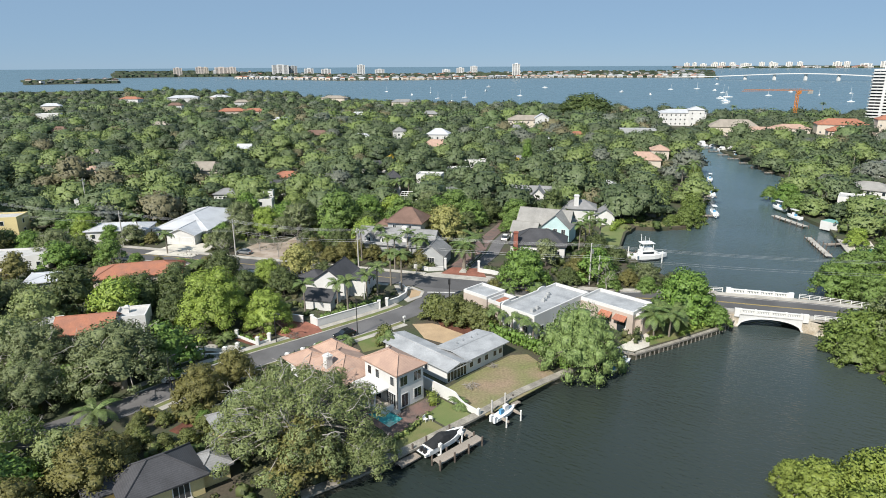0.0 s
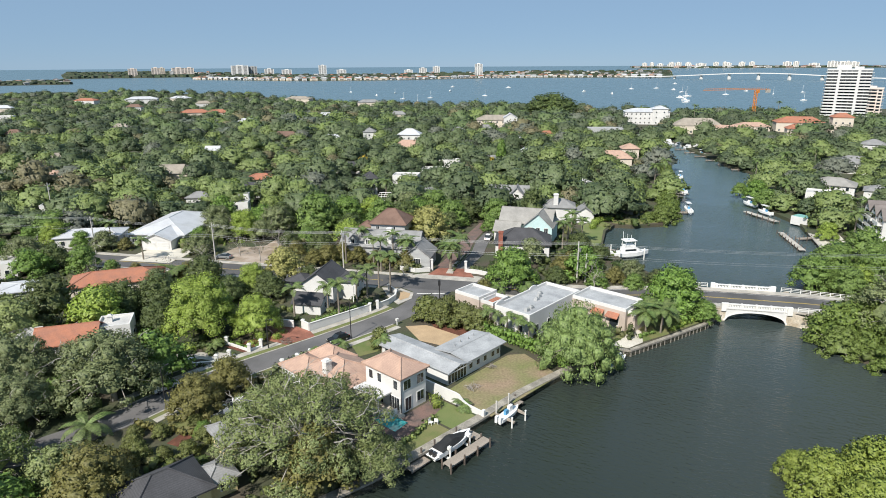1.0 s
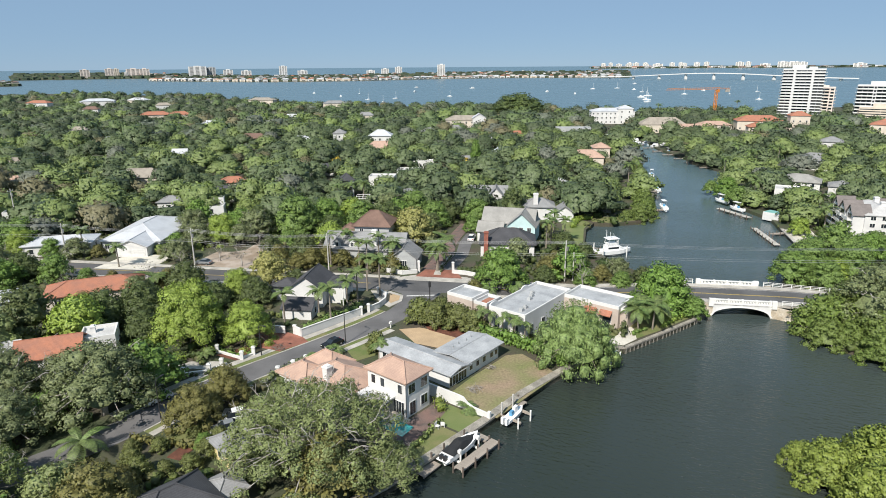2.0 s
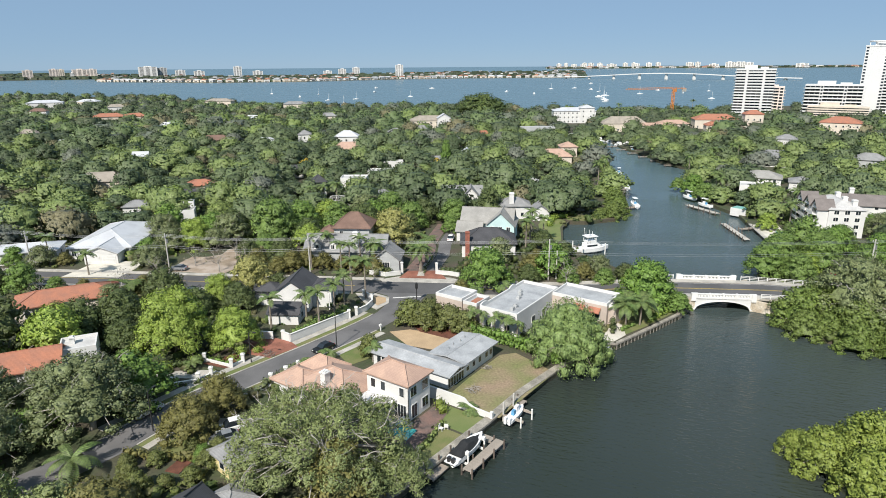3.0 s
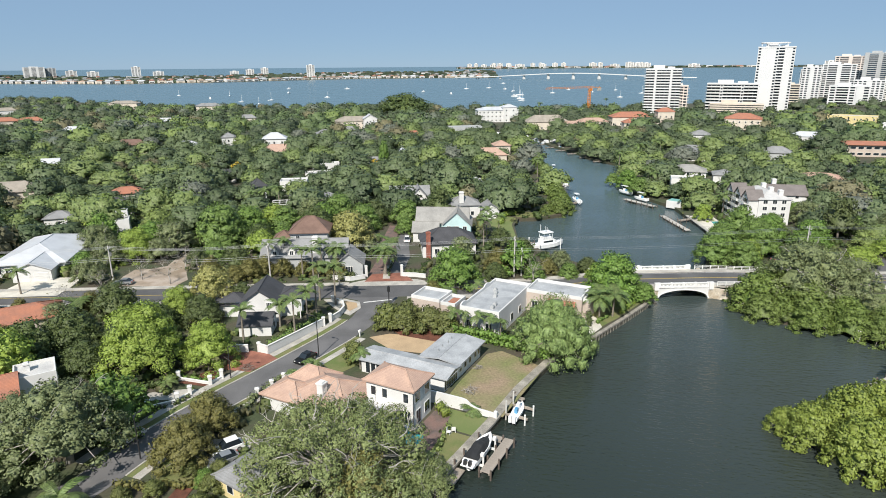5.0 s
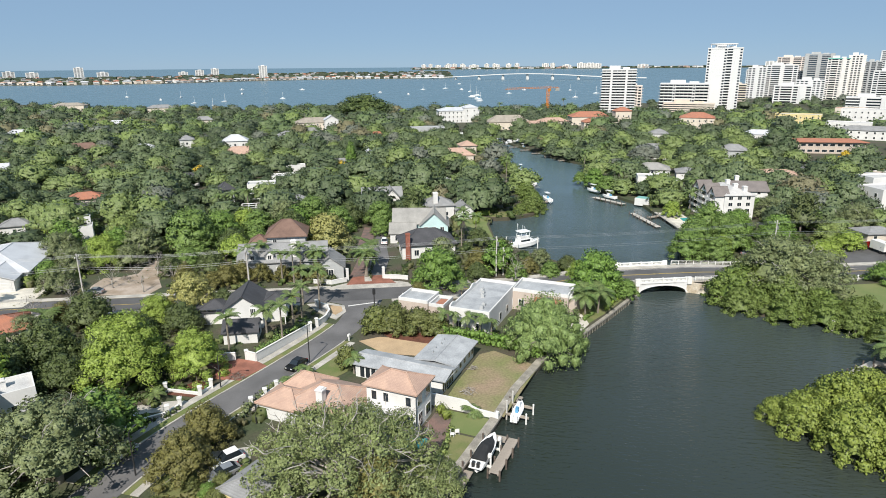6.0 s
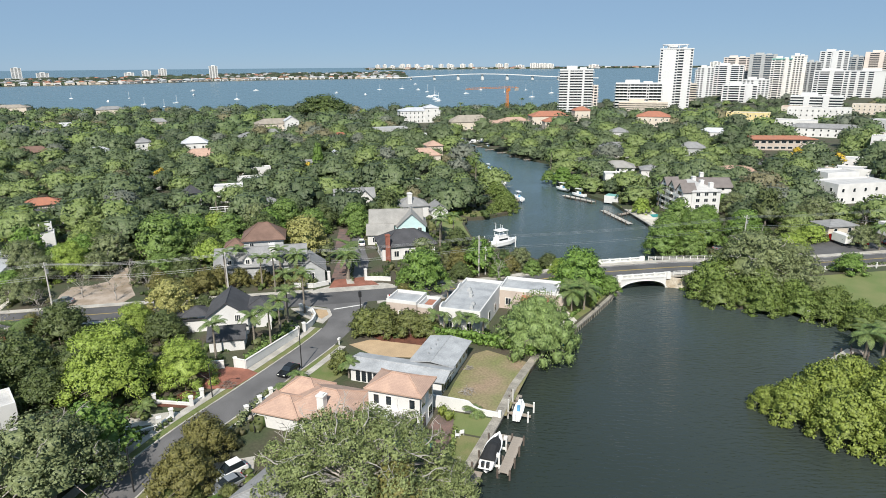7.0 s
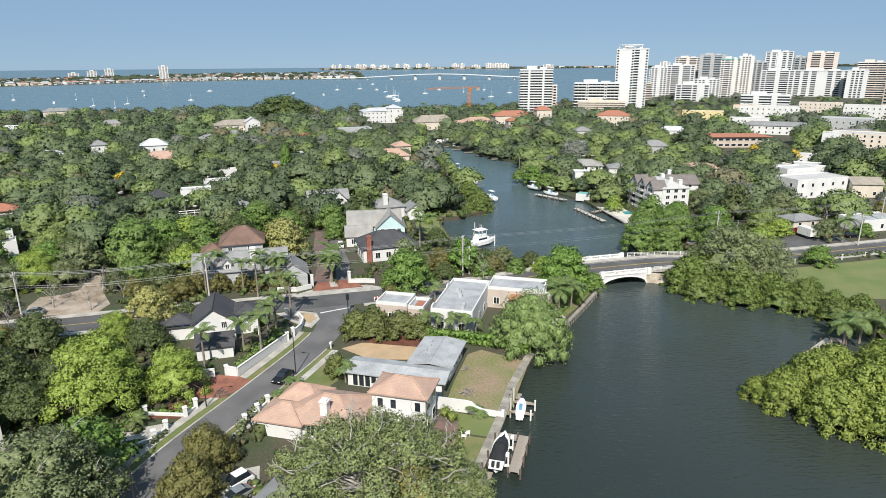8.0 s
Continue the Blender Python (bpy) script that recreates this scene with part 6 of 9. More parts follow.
def tower(x, y, w, d, h, label, wall=WHITE, face="WBWBW", side="GBG", floors=None, glass=GLASS, crown=None, turn=0.0):
    """A high-rise: body, fronts of windows, balconies and fins on three sides, parapet and roof house."""
    label = label if len(label.split()) > 3 else label + " of the skyline"
    e = thing("high_rise", label, "high-rise", pose(x, y, G, 0, 0, face_drone(x, y) + turn), "skyline towers")
    FOOT.append((x, y, max(w, d) / 2 + 4, 30))
    floors = floors or max(3, round(h / 3.1))
    part("body", Geo().box(-w / 2, -d / 2, -1, w / 2, d / 2, h), wall, e)
    part("roof_house", Geo().box(-w * 0.3, -d * 0.25, h + 0.001, w * 0.02, d * 0.3, h + 4.2).box(w * 0.1, -d * 0.2, h + 0.001, w * 0.3, d * 0.2, h + 2.6), wall, e)
    part("parapet", Geo().box(-w / 2 - 0.3, -d / 2 - 0.3, h - 0.5, w / 2 + 0.3, d / 2 + 0.3, h + 0.9), crown or wall, e)
    dark, pale = Geo(), Geo()
    facade(dark, pale, face, w, floors, h / floors, h, lambda g, a, o, z, b, q, t: g.box(a, -d / 2 - q, z, b, -d / 2 - o, t))
    facade(dark, pale, side, d, floors, h / floors, h, lambda g, a, o, z, b, q, t: g.box(w / 2 + o, a, z, w / 2 + q, b, t))
    facade(dark, pale, side, d, floors, h / floors, h, lambda g, a, o, z, b, q, t: g.box(-w / 2 - q, -b, z, -w / 2 - o, -a, t))
    tagged(part("window_band", dark, glass, e), kind="stuff")
    if pale.v:
        tagged(part("balcony_band", pale, wall, e), kind="stuff")
    return e


TOWER_WHITE = surface("white_tower_paint", (0.62, 0.625, 0.62), 0.8, 0.08, 0.05, 1.0, 0.0)
BLUSH = surface("blush_stucco", (0.68, 0.60, 0.54), 0.85, 0.12, 0.1, 2, 0.0)
SANDY = surface("sand_stucco", (0.71, 0.69, 0.65), 0.85, 0.12, 0.1, 2, 0.0)
COPPER = surface("teal_copper", (0.16, 0.42, 0.36), 0.6, 0.15, 0.3, 4, 0.0)
tower(387.5, 563.4, 34, 18, 45.5, "white slab high-rise with dark balcony recesses by the bay", TOWER_WHITE, "BBWBBBWBB", floors=17)
tower(485.6, 574.8, 50, 18, 29.5, "white mid-rise with rows of dark windows", TOWER_WHITE, "BBBGBBBBGBBB", floors=9)
tower(479.5, 558.8, 52, 10, 9, "pale parking podium with open decks", CREAM, "SSS", floors=4)
tall = tower(536.6, 571.5, 36, 22, 67, "tall white high-rise with a curved crown", TOWER_WHITE, "GPPPPGBPPG", "GGG", floors=22)
part("crown_ring", Geo().tube([(14 * math.cos(a) - 2, 9 * math.sin(a), 71.8) for a in np.linspace(0, 6.28, 24)], 0.7, 6), WHITE, tall)
for a in (3.5, 4.2, 5.0, 5.8):
    part("crown_post", Geo().tube([(14 * math.cos(a) - 2, 9 * math.sin(a), 68.4), (14 * math.cos(a) - 2, 9 * math.sin(a), 71.8)], 0.4, 6), WHITE, tall)
tower(808.8, 770.8, 29, 20, 40, "white high-rise block", TOWER_WHITE, "GBWBG")
tower(764.6, 730.1, 24, 20, 44, "white high-rise block with plain walls", TOWER_WHITE, "GGWGG")
tower(839.7, 750.6, 44, 20, 47, "white high-rise with stacked balconies", TOWER_WHITE, "GBWBG")
tower(1000.4, 869.6, 46, 22, 60, "brown and white high-rise", BLUSH, "GSWSG")
tower(787.1, 656.9, 36, 18, 27, "white mid-rise block", TOWER_WHITE, "GGGPGGG")
tower(988.0, 804.7, 44, 22, 64, "dark blue glass high-rise with white fins", GREYWALL, "WBWBW", glass=BLUEGLASS)
tower(829.1, 650.6, 27, 22, 56, "sand and white high-rise with a teal roof", SANDY, "GBGWG", crown=COPPER)
tower(858.0, 644.5, 21, 20, 60, "pale yellow high-rise", SANDY, "PGGGP")
tower(993.4, 712.6, 22, 20, 51, "grey high-rise", GREYWALL, "SWSWS")
tower(1050.5, 715.3, 44, 22, 68, "broad white high-rise", TOWER_WHITE, "GGWGG")
tower(865.7, 596.4, 44, 22, 39, "white mid-rise with rounded balconies", TOWER_WHITE, "GBWBG")
tower(1111.5, 712.9, 25, 20, 59, "white and blue-grey high-rise", GREYWALL, "GBWBG", glass=BLUEGLASS)
tower(1128.3, 682.8, 48, 22, 66, "blush pink high-rise with stepped top", BLUSH, "WBWBW")
tower(955.6, 581.8, 76, 18, 38, "long white mid-rise with grey arched bays", TOWER_WHITE, "GGGPGGG")
tower(951.3, 527.9, 26, 18, 39, "plain white mid-rise", TOWER_WHITE, "PGGGP", floors=12)
tower(977.2, 521.7, 38, 20, 50, "high-rise with orange and white stripes", BLUSH, "SSS")
tower(684.1, 345.6, 30, 22, 38, "brown brick high-rise", TAUPE, "GSWSG")
tower(642.9, 465.8, 50, 16, 15, "white mid-rise motel with open galleries", TOWER_WHITE, "SWSWS", floors=5)
tower(703.8, 615.4, 44, 18, 22, "white mid-rise block", TOWER_WHITE, "GBGWG")
tower(644.1, 655.8, 30, 18, 24, "white mid-rise block", CREAM, "SSS")
tower(459.0, 637.0, 30, 16, 26, "pinkish mid-rise by the bay", BLUSH, "GBWBG")
tower(1083.4, 553.0, 44, 20, 46, "white high-rise", TOWER_WHITE, "GBWBG")
tower(1123.1, 492.8, 44, 20, 52, "white high-rise", TOWER_WHITE, "GSWSG")

# ---- tower crane ----
crane = thing("tower_crane", "orange lattice tower crane over the shore trees", "crane", pose(308, 572, G, 0, 0, 12))
for sx in (-0.9, 0.9):
    for sy in (-0.9, 0.9):
        part("mast_leg", Geo().box(sx - 0.22, sy - 0.22, -0.5, sx + 0.22, sy + 0.22, 28), ORANGE, crane)
g = Geo()
for k in range(14):
    s = 1 if k % 2 else -1
    for a, b in (((-0.9 * s, -0.9, 2 * k), (0.9 * s, -0.9, 2 * k + 2)), ((-0.9, -0.9 * s, 2 * k), (-0.9, 0.9 * s, 2 * k + 2)), ((0.9, 0.9 * s, 2 * k), (0.9, -0.9 * s, 2 * k + 2))):
        g.tube([a, b], 0.16, 4)
part("mast_lattice", g, ORANGE, crane)
part("cab", Geo().box(0.9, -1.2, 25.5, 2.8, 1.0, 28.2), ORANGE, crane)
jib = Geo().box(-56, -0.6, 28.4, 15, -0.4, 28.7).box(-56, 0.4, 28.4, 15, 0.6, 28.7).box(-54, -0.12, 29.7, 4, 0.12, 30.0)
for k in range(35):
    jib.tube([(-56 + 2 * k, -0.5, 28.5), (-55 + 2 * k, 0, 29.8), (-54 + 2 * k, 0.5, 28.5)], 0.1, 4)
part("jib", jib, ORANGE, crane)
part("counterweight", Geo().box(11, -1.2, 25.6, 14.5, 1.2, 28.3), CONCRETE, crane)

# ---- the bay: islands, far bridge, moored boats ----
def island(name, line, depth, label):
    """A low island: its near shore along line, reaching back by a share of the distance."""
    top = lambda p: (p[0], p[1], sea_level(math.hypot(*p)) + 1.2)
    low = lambda p: (p[0], p[1], sea_level(math.hypot(*p)) - 3.0)
    rows = [[(x * (1 + depth * k / 4), y * (1 + depth * k / 4)) for x, y in line] for k in range(5)]
    g, n = Geo(), len(line)
    g.add([low(p) for p in rows[0]] + [top(p) for row in rows for p in row], [(k * n + i, k * n + i + 1, k * n + n + i + 1, k * n + n + i) for k in range(5) for i in range(n - 1)])
    return tagged(new(name, g.mesh(name, EARTH)), label, "island", kind="structure")


ISLES = [("island", [(-860, 2560), (-380, 2235), (-100, 2260), (230, 2450), (460, 2500), (860, 2430), (960, 2380)], 0.42, "low built-up island across the bay"),
         ("island", [(-1435.0, 2729.0), (-1291.0, 2799.0), (-1130.0, 2868.0), (-973.0, 2924.0)], 0.3, "low wooded island across the bay"),
         ("island", [(-1268.0, 1899.0), (-1178.0, 1956.0), (-1105.0, 1998.0), (-1058.0, 2023.0)], 0.22, "small island with villas across the bay"),
         ("island", [(1360.0, 3972.0), (1714.0, 3865.0), (2182.0, 3644.0), (2922.0, 3129.0), (3405.0, 2668.0), (3899.0, 1969.0)], 0.06, "distant built-up island beyond the far bridge")]


def on_isle(line, depth, u, k):
    """A place on an island: u from end to end of its shore, k from shore to back."""
    i = min(int(u * (len(line) - 1)), len(line) - 2)
    q = u * (len(line) - 1) - i
    f = 1 + depth * k
    x, y = ((line[i][c] * (1 - q) + line[i + 1][c] * q) * f for c in (0, 1))
    return x, y, sea_level(math.hypot(x, y)) + 1.0


S1, Q1 = SPHERES[1]
Vs, Fs, o = [], [], 0
for (nm, line, depth, lab), n, size in zip(ISLES, (1500, 700, 160, 500), (1.0, 1.1, 0.9, 1.1)):
    island(nm, line, depth, lab)
    for _ in range(n):
        x, y, z = on_isle(line, depth, rng.random(), 0.02 + 0.98 * rng.random())
        q = size * rng.uniform(0.7, 1.6)
        lump = 1 + 0.25 * np.sin(S1[:, 0] * 5 + x) * np.cos(S1[:, 1] * 4 + y)
        Vs.append(S1 * lump[:, None] * np.array([13 * q, 13 * q, 5.0 * q]) + np.array([x, y, z + 2.0 * q]))
        Fs.append(Q1 + o)
        o += len(S1)
tagged(new("island_trees", quads("island_trees", np.concatenate(Vs), np.concatenate(Fs), WOODS_FAR)), "dark green trees on the islands across the bay", "woods", kind="stuff")

# the towns on the islands, roofs and walls too small to tell apart
town = {}
for (nm, line, depth, lab), n, big in zip(ISLES, (240, 4, 20, 130), (1.0, 0.8, 1.0, 2.0)):
    for _ in range(n):
        x, y, z = on_isle(line, depth, rng.random(), 0.06 + 0.9 * rng.random() ** 1.3)
        w, d, h = rng.uniform(9, 20) * big, rng.uniform(9, 14), rng.uniform(5, 9.5) * (1 + 0.5 * (big > 2))
        wall, roof = ((GREYWALL, GREY_ROOF), (WHITE, WHITE_FLAT), (TAUPE, BROWN_ROOF), (WHITE, GREY_ROOF), (TAUPE, RED_TILE))[int(rng.choice(5, p=[0.26, 0.3, 0.16, 0.2, 0.08]))]
        m = pose(x, y, z, 0, 0, math.degrees(math.atan2(y, x)) - 90 + rng.uniform(-25, 25))
        for mat, g in ((wall, Geo().box(-w / 2, -d / 2, -2, w / 2, d / 2, h)), (roof, hip_roof(w, d, h, 2.6, 0.8) if roof is not WHITE_FLAT else Geo().box(-w / 2 - 0.3, -d / 2 - 0.3, h, w / 2 + 0.3, d / 2 + 0.3, h + 0.5)),
                       (GLASS, Geo().box(-w * 0.36, -d / 2 - 0.1, 1.2, -w * 0.05, -d / 2 + 0.1, 2.8).box(w * 0.08, -d / 2 - 0.1, 1.2, w * 0.36, -d / 2 + 0.1, 2.8))):
            town.setdefault(mat, Geo()).add([tuple(m @ Vector(p)) for p in g.v], g.f)
for mat, g in town.items():
    tagged(new("island_town", g.mesh("island_town", mat)), "white and pale houses on the islands across the bay", "town", kind="stuff")

far_wall = [Geo().box(-w / 2, -6, -1, w / 2, 6, h).mesh("wall", m) for w, h, m in ((20, 6.5, WHITE), (26, 7.5, CREAM), (16, 8.5, WHITE))]
far_roof = [hip_roof(w, 12, h, 3.0, 1.0).mesh("roof", m) for w, h, m in ((20, 6.5, PEACH_TILE), (26, 7.5, WHITE_ROOF), (16, 8.5, RED_TILE))]
far_wins = Geo().box(-6, -6.1, 1.0, 6, -5.95, 3.2).mesh("window", GLASS)
front = ISLES[0][1]
acc, i = 8.0, 0
for (ax, ay), (bx, by) in zip(front[:-1], front[1:]):
    L = math.hypot(bx - ax, by - ay)
    while acc < L:
        k = int(rng.integers(3))
        x, y = ax + (bx - ax) * acc / L, ay + (by - ay) * acc / L + 16
        e = thing("far_house", "white villa on the shore across the bay", "house", pose(x, y, 1.2, 0, 0, math.degrees(math.atan2(by - ay, bx - ax))), "villas across the bay")
        part("wall", far_wall[k], None, e)
        part("roof", far_roof[(k + i) % 3], None, e)
        part("window", far_wins, None, e)
        acc += rng.uniform(22, 38)
        i += 1
    acc -= L


def far_block(x, y, w, h, label, wall):
    """A beach tower across the bay with its rows of windows."""
    e = thing("far_high_rise", label + " across the bay", "high-rise", pose(x, y, sea_level(math.hypot(x, y)), 0, 0, face_drone(x, y)), "towers across the bay")
    part("body", Geo().box(-w / 2, -9, -2, w / 2, 9, h).box(-w * 0.2, -5, h, w * 0.2, 5, h + 3.0), wall, e)
    n, g = max(2, int(h / 3.4)), Geo()
    for f in range(n):
        for u in (-0.32, 0.0, 0.32):
            g.box((u - 0.1) * w, -9.3, f * h / n + 1.0, (u + 0.1) * w, -8.9, f * h / n + 2.4)
    tagged(part("window_band", g, GLASS, e), kind="stuff")


far_block(262.0, 2600.0, 31, 53, "lone pale high-rise", WHITE)
for x, y, w, h, lab, wall in ((-1290, 3040, 39, 35, "pale beach tower block", BLUSH), (-1207, 3095, 36, 38, "pale beach tower block", BLUSH), (-1182, 3105, 27, 37, "pale beach tower block", CREAM), (-1136, 3101, 18, 23, "low white block", WHITE), (-1108, 3111, 60, 37, "pinkish beach tower block", BLUSH), (-1063, 3126, 42, 37, "pinkish beach tower block", BLUSH), (-843, 3192, 81, 46, "broad white beach tower block", WHITE), (-789, 3227, 42, 41, "grey beach tower block", GREYWALL), (-709, 3224, 45, 29, "white beach hotel", WHITE), (-627, 3241, 48, 25, "low white beach hotel", WHITE), (-447, 3220, 38, 45, "white beach tower block", WHITE), (-356, 3231, 47, 24, "low white beach hotel", WHITE), (-24, 3315, 42, 20, "low white beach hotel", WHITE), (49, 3314, 39, 28, "white beach hotel", WHITE), (116, 3261, 35, 36, "white beach tower block", WHITE)):
    far_block(x, y, w, h, lab, wall)
for x, y, w, h in ((1474.0, 4070.0, 38, 46), (1516.0, 4054.0, 31, 50), (1564.0, 4036.0, 44, 39), (1626.0, 4011.0, 38, 52), (1663.0, 3996.0, 44, 50), (1715.0, 3974.0, 38, 50), (1784.0, 3943.0, 76, 39), (1861.0, 3907.0, 38, 50), (1907.0, 3885.0, 31, 52), (1991.0, 3843.0, 44, 50), (2040.0, 3817.0, 38, 52), (2203.0, 3725.0, 57, 50), (2243.0, 3701.0, 38, 52), (2321.0, 3652.0, 69, 35), (2438.0, 3575.0, 82, 50), (2483.0, 3544.0, 63, 46), (1622.0, 4012.0, 50, 39), (1718.0, 3971.0, 44, 37), (1780.0, 3942.0, 38, 41), (1922.0, 3873.0, 44, 43), (1989.0, 3838.0, 38, 41), (2392.0, 3595.0, 63, 53), (2453.0, 3553.0, 38, 51), (2702.0, 3364.0, 82, 35), (3226.0, 2855.0, 76, 55), (3268.0, 2805.0, 44, 47)):
    far_block(x, y, w * 0.8, h * 0.62, "distant white tower block", SANDY)

cause = thing("far_bridge", "long white concrete bridge arching across the bay", "bridge", pose(0, 0, 0))
BR = [(900 + 33.0 * k, 2190 - 30.0 * k) for k in range(-4, 16)]


def far_deck(k):
    return 6 + 15 * math.exp(-((k - 6) / 5.5) ** 2)


g = Geo()
for k in range(-4, 15):
    (xa, ya), (xb, yb) = BR[k + 4], BR[k + 5]
    za, zb = far_deck(k), far_deck(k + 1)
    n = Vector((26, 38)).normalized() * 9
    g.add([(xa + n.x, ya + n.y, za), (xb + n.x, yb + n.y, zb), (xb - n.x, yb - n.y, zb), (xa - n.x, ya - n.y, za),
           (xa + n.x, ya + n.y, za - 2.4), (xb + n.x, yb + n.y, zb - 2.4), (xb - n.x, yb - n.y, zb - 2.4), (xa - n.x, ya - n.y, za - 2.4)],
          [(3, 2, 1, 0), (4, 5, 6, 7), (0, 1, 5, 4), (2, 3, 7, 6)])
part("deck", g, WHITE, cause)
for k in range(-3, 15):
    if k % 2 == 0:
        x, y = BR[k + 4]
        part("pier", Geo().loft([[(x + a * w, y + b * w * 0.8, z) for a, b in ((-1, -1), (1, -1), (1, 1), (-1, 1))] for w, z in ((4.2, -2), (4.2, 3), (3.0, far_deck(k) - 2.2))]), WHITE, cause)


# ---- boats ----
def hull_rings(L, B, D, n=9, stern=0.85):
    """Cross-sections of a boat's hull from stern to bow, keel at z = -D."""
    rings = []
    for i in range(n):
        t = i / (n - 1)
        w = B / 2 * (stern + (1 - stern) * min(1, t * 3)) * (1 - max(0, (t - 0.5) / 0.5) ** 2.2 * 0.97)
        k = D * (1 - 0.75 * max(0, (t - 0.6) / 0.4) ** 2)
        s = 0.18 * D * t * t
        x = -L / 2 + L * t
        rings.append([(x, -w, s + 0.35 * D), (x, -w * 0.92, -k * 0.35), (x, 0, -k), (x, w * 0.92, -k * 0.35), (x, w, s + 0.35 * D)])
    return rings


def motor_boat(x, y, rot, L, label, z=0.35, cover=None, ttop=False, cabin=False, group=""):
    e = thing("motor_boat", label, "boat", pose(x, y, z, 0, 0, rot), group)
    B, D = L * 0.3, L * 0.14
    part("hull", Geo().loft(hull_rings(L, B, D)), GEL, e)
    if cover:
        rings = []
        for i in range(9):
            t = i / 8
            xx = -L * 0.42 + L * 0.82 * t
            w = B * 0.47 * (1 - max(0, (t - 0.45) / 0.55) ** 2 * 0.92)
            h = D * (0.55 + 0.75 * math.sin(math.pi * min(1, t * 1.1 + 0.1)) * (1.15 if 0.3 < t < 0.6 else 0.85))
            rings.append([(xx, -w, D * 0.45), (xx, -w * 0.6, h * 0.85), (xx, 0, h), (xx, w * 0.6, h * 0.85), (xx, w, D * 0.45)])
        part("cover", Geo().loft(rings), cover, e)
        part("swim_platform", Geo().box(-L / 2 - 0.7, -B * 0.4, -0.05, -L / 2 + 0.02, B * 0.4, 0.08), GEL, e)
    else:
        part("deck", Geo().loft([[(p[0], q * w, D * 0.32) for q, w in ((-1, abs(p[1])), (1, abs(p[1])))] + [(p[0], abs(p[1]), D * 0.2), (p[0], -abs(p[1]), D * 0.2)] for p in ((-L * 0.46, B * 0.4), (0, B * 0.44), (L * 0.3, B * 0.3))]), GEL, e)
        part("console", Geo().box(-0.2, -B * 0.16, D * 0.3, 0.7, B * 0.16, D * 0.3 + 1.1), GEL, e)
        part("windshield", Geo().box(0.71, -B * 0.15, D * 0.3 + 0.6, 0.76, B * 0.15, D * 0.3 + 1.4), GLASS, e)
        part("seat", Geo().box(-1.2, -B * 0.15, D * 0.3, -0.5, B * 0.15, D * 0.3 + 0.8), BLUEC, e)
    if ttop:
        part("hardtop", Geo().box(-1.4, -B * 0.33, D * 0.3 + 2.1, 1.6, B * 0.33, D * 0.3 + 2.22), GEL, e)
        for a, b in ((-1.1, -1), (-1.1, 1), (1.0, -1), (1.0, 1)):
            part("post", Geo().tube([(a, b * B * 0.26, D * 0.3), (a, b * B * 0.24, D * 0.3 + 2.1)], 0.04, 5), STEEL, e)
    if cabin:
        part("cabin", Geo().loft([[(xx, -B * 0.36 * k, zz), (xx, B * 0.36 * k, zz), (xx, B * 0.3 * k, zz + hh), (xx, -B * 0.3 * k, zz + hh)] for xx, k, zz, hh in ((-L * 0.25, 1, D * 0.3, 1.5), (L * 0.12, 1, D * 0.3, 1.5), (L * 0.3, 0.7, D * 0.3, 0.4))]), GEL, e)
        part("cabin_window", Geo().box(-L * 0.2, -B * 0.365, D * 0.3 + 0.55, L * 0.1, B * 0.365, D * 0.3 + 1.05), GLASS, e)
        part("flybridge", Geo().box(-L * 0.2, -B * 0.3, D * 0.3 + 1.5, L * 0.06, B * 0.3, D * 0.3 + 2.2), GEL, e)
        for s in (-1, 1):
            part("outrigger", Geo().tube([(-L * 0.1, s * B * 0.3, D * 0.3 + 1.6), (-L * 0.14, s * B * 0.4, D * 0.3 + 5.5)], 0.04, 5), STEEL, e)
    for s in (-0.35, 0.35):
        part("outboard", Geo().box(-L / 2 - 0.55, s - 0.2, -0.3, -L / 2 - 0.02, s + 0.2, 0.75), DARK_POLE if cover else GEL, e)
    return e


def pile(x, y, top=2.0, r=0.15, mat=None):
    e = thing("mooring_pile", "weathered wooden mooring pile in the water", "pile", pose(x, y, 0), "mooring piles")
    part("shaft", Geo().tube([(0, 0, -2.5), (0, 0, top)], r, 7), mat or PILE, e)
    part("cap", Geo().tube([(0, 0, top + 0.001), (0, 0, top + 0.12), (0, 0, top + 0.22)], [r * 1.15, r * 1.1, 0.02], 7), mat or PILE, e)


def dock(x, y, rot, L, W, label, z=1.0, piles=True, deckmat=None):
    """A timber dock: boards across two stringers on piles."""
    e = thing("dock", label, "dock", pose(x, y, 0, 0, 0, rot), "docks")
    n = max(2, int(L / 0.6)) if y < 95 else 1
    bm = Geo().box(0.02, -W / 2, z - 0.06, L / n - 0.02, W / 2, z).mesh("plank", deckmat or WOOD)
    for k in range(n):
        part("plank", bm, None, e, m=pose(L * k / n, 0, 0))
    for s in (-1, 1):
        part("stringer", Geo().box(0, s * W * 0.4 - 0.08, z - 0.3, L, s * W * 0.4 + 0.08, z - 0.061), WOOD, e)
    if piles:
        for k in range(int(L / 2.8) + 1):
            for s in (-1, 1):
                part("post", Geo().tube([(k * 2.8, s * (W / 2 + 0.1), -2.5), (k * 2.8, s * (W / 2 + 0.1), z + 0.6)], 0.14, 6), PILE, e)
    return e


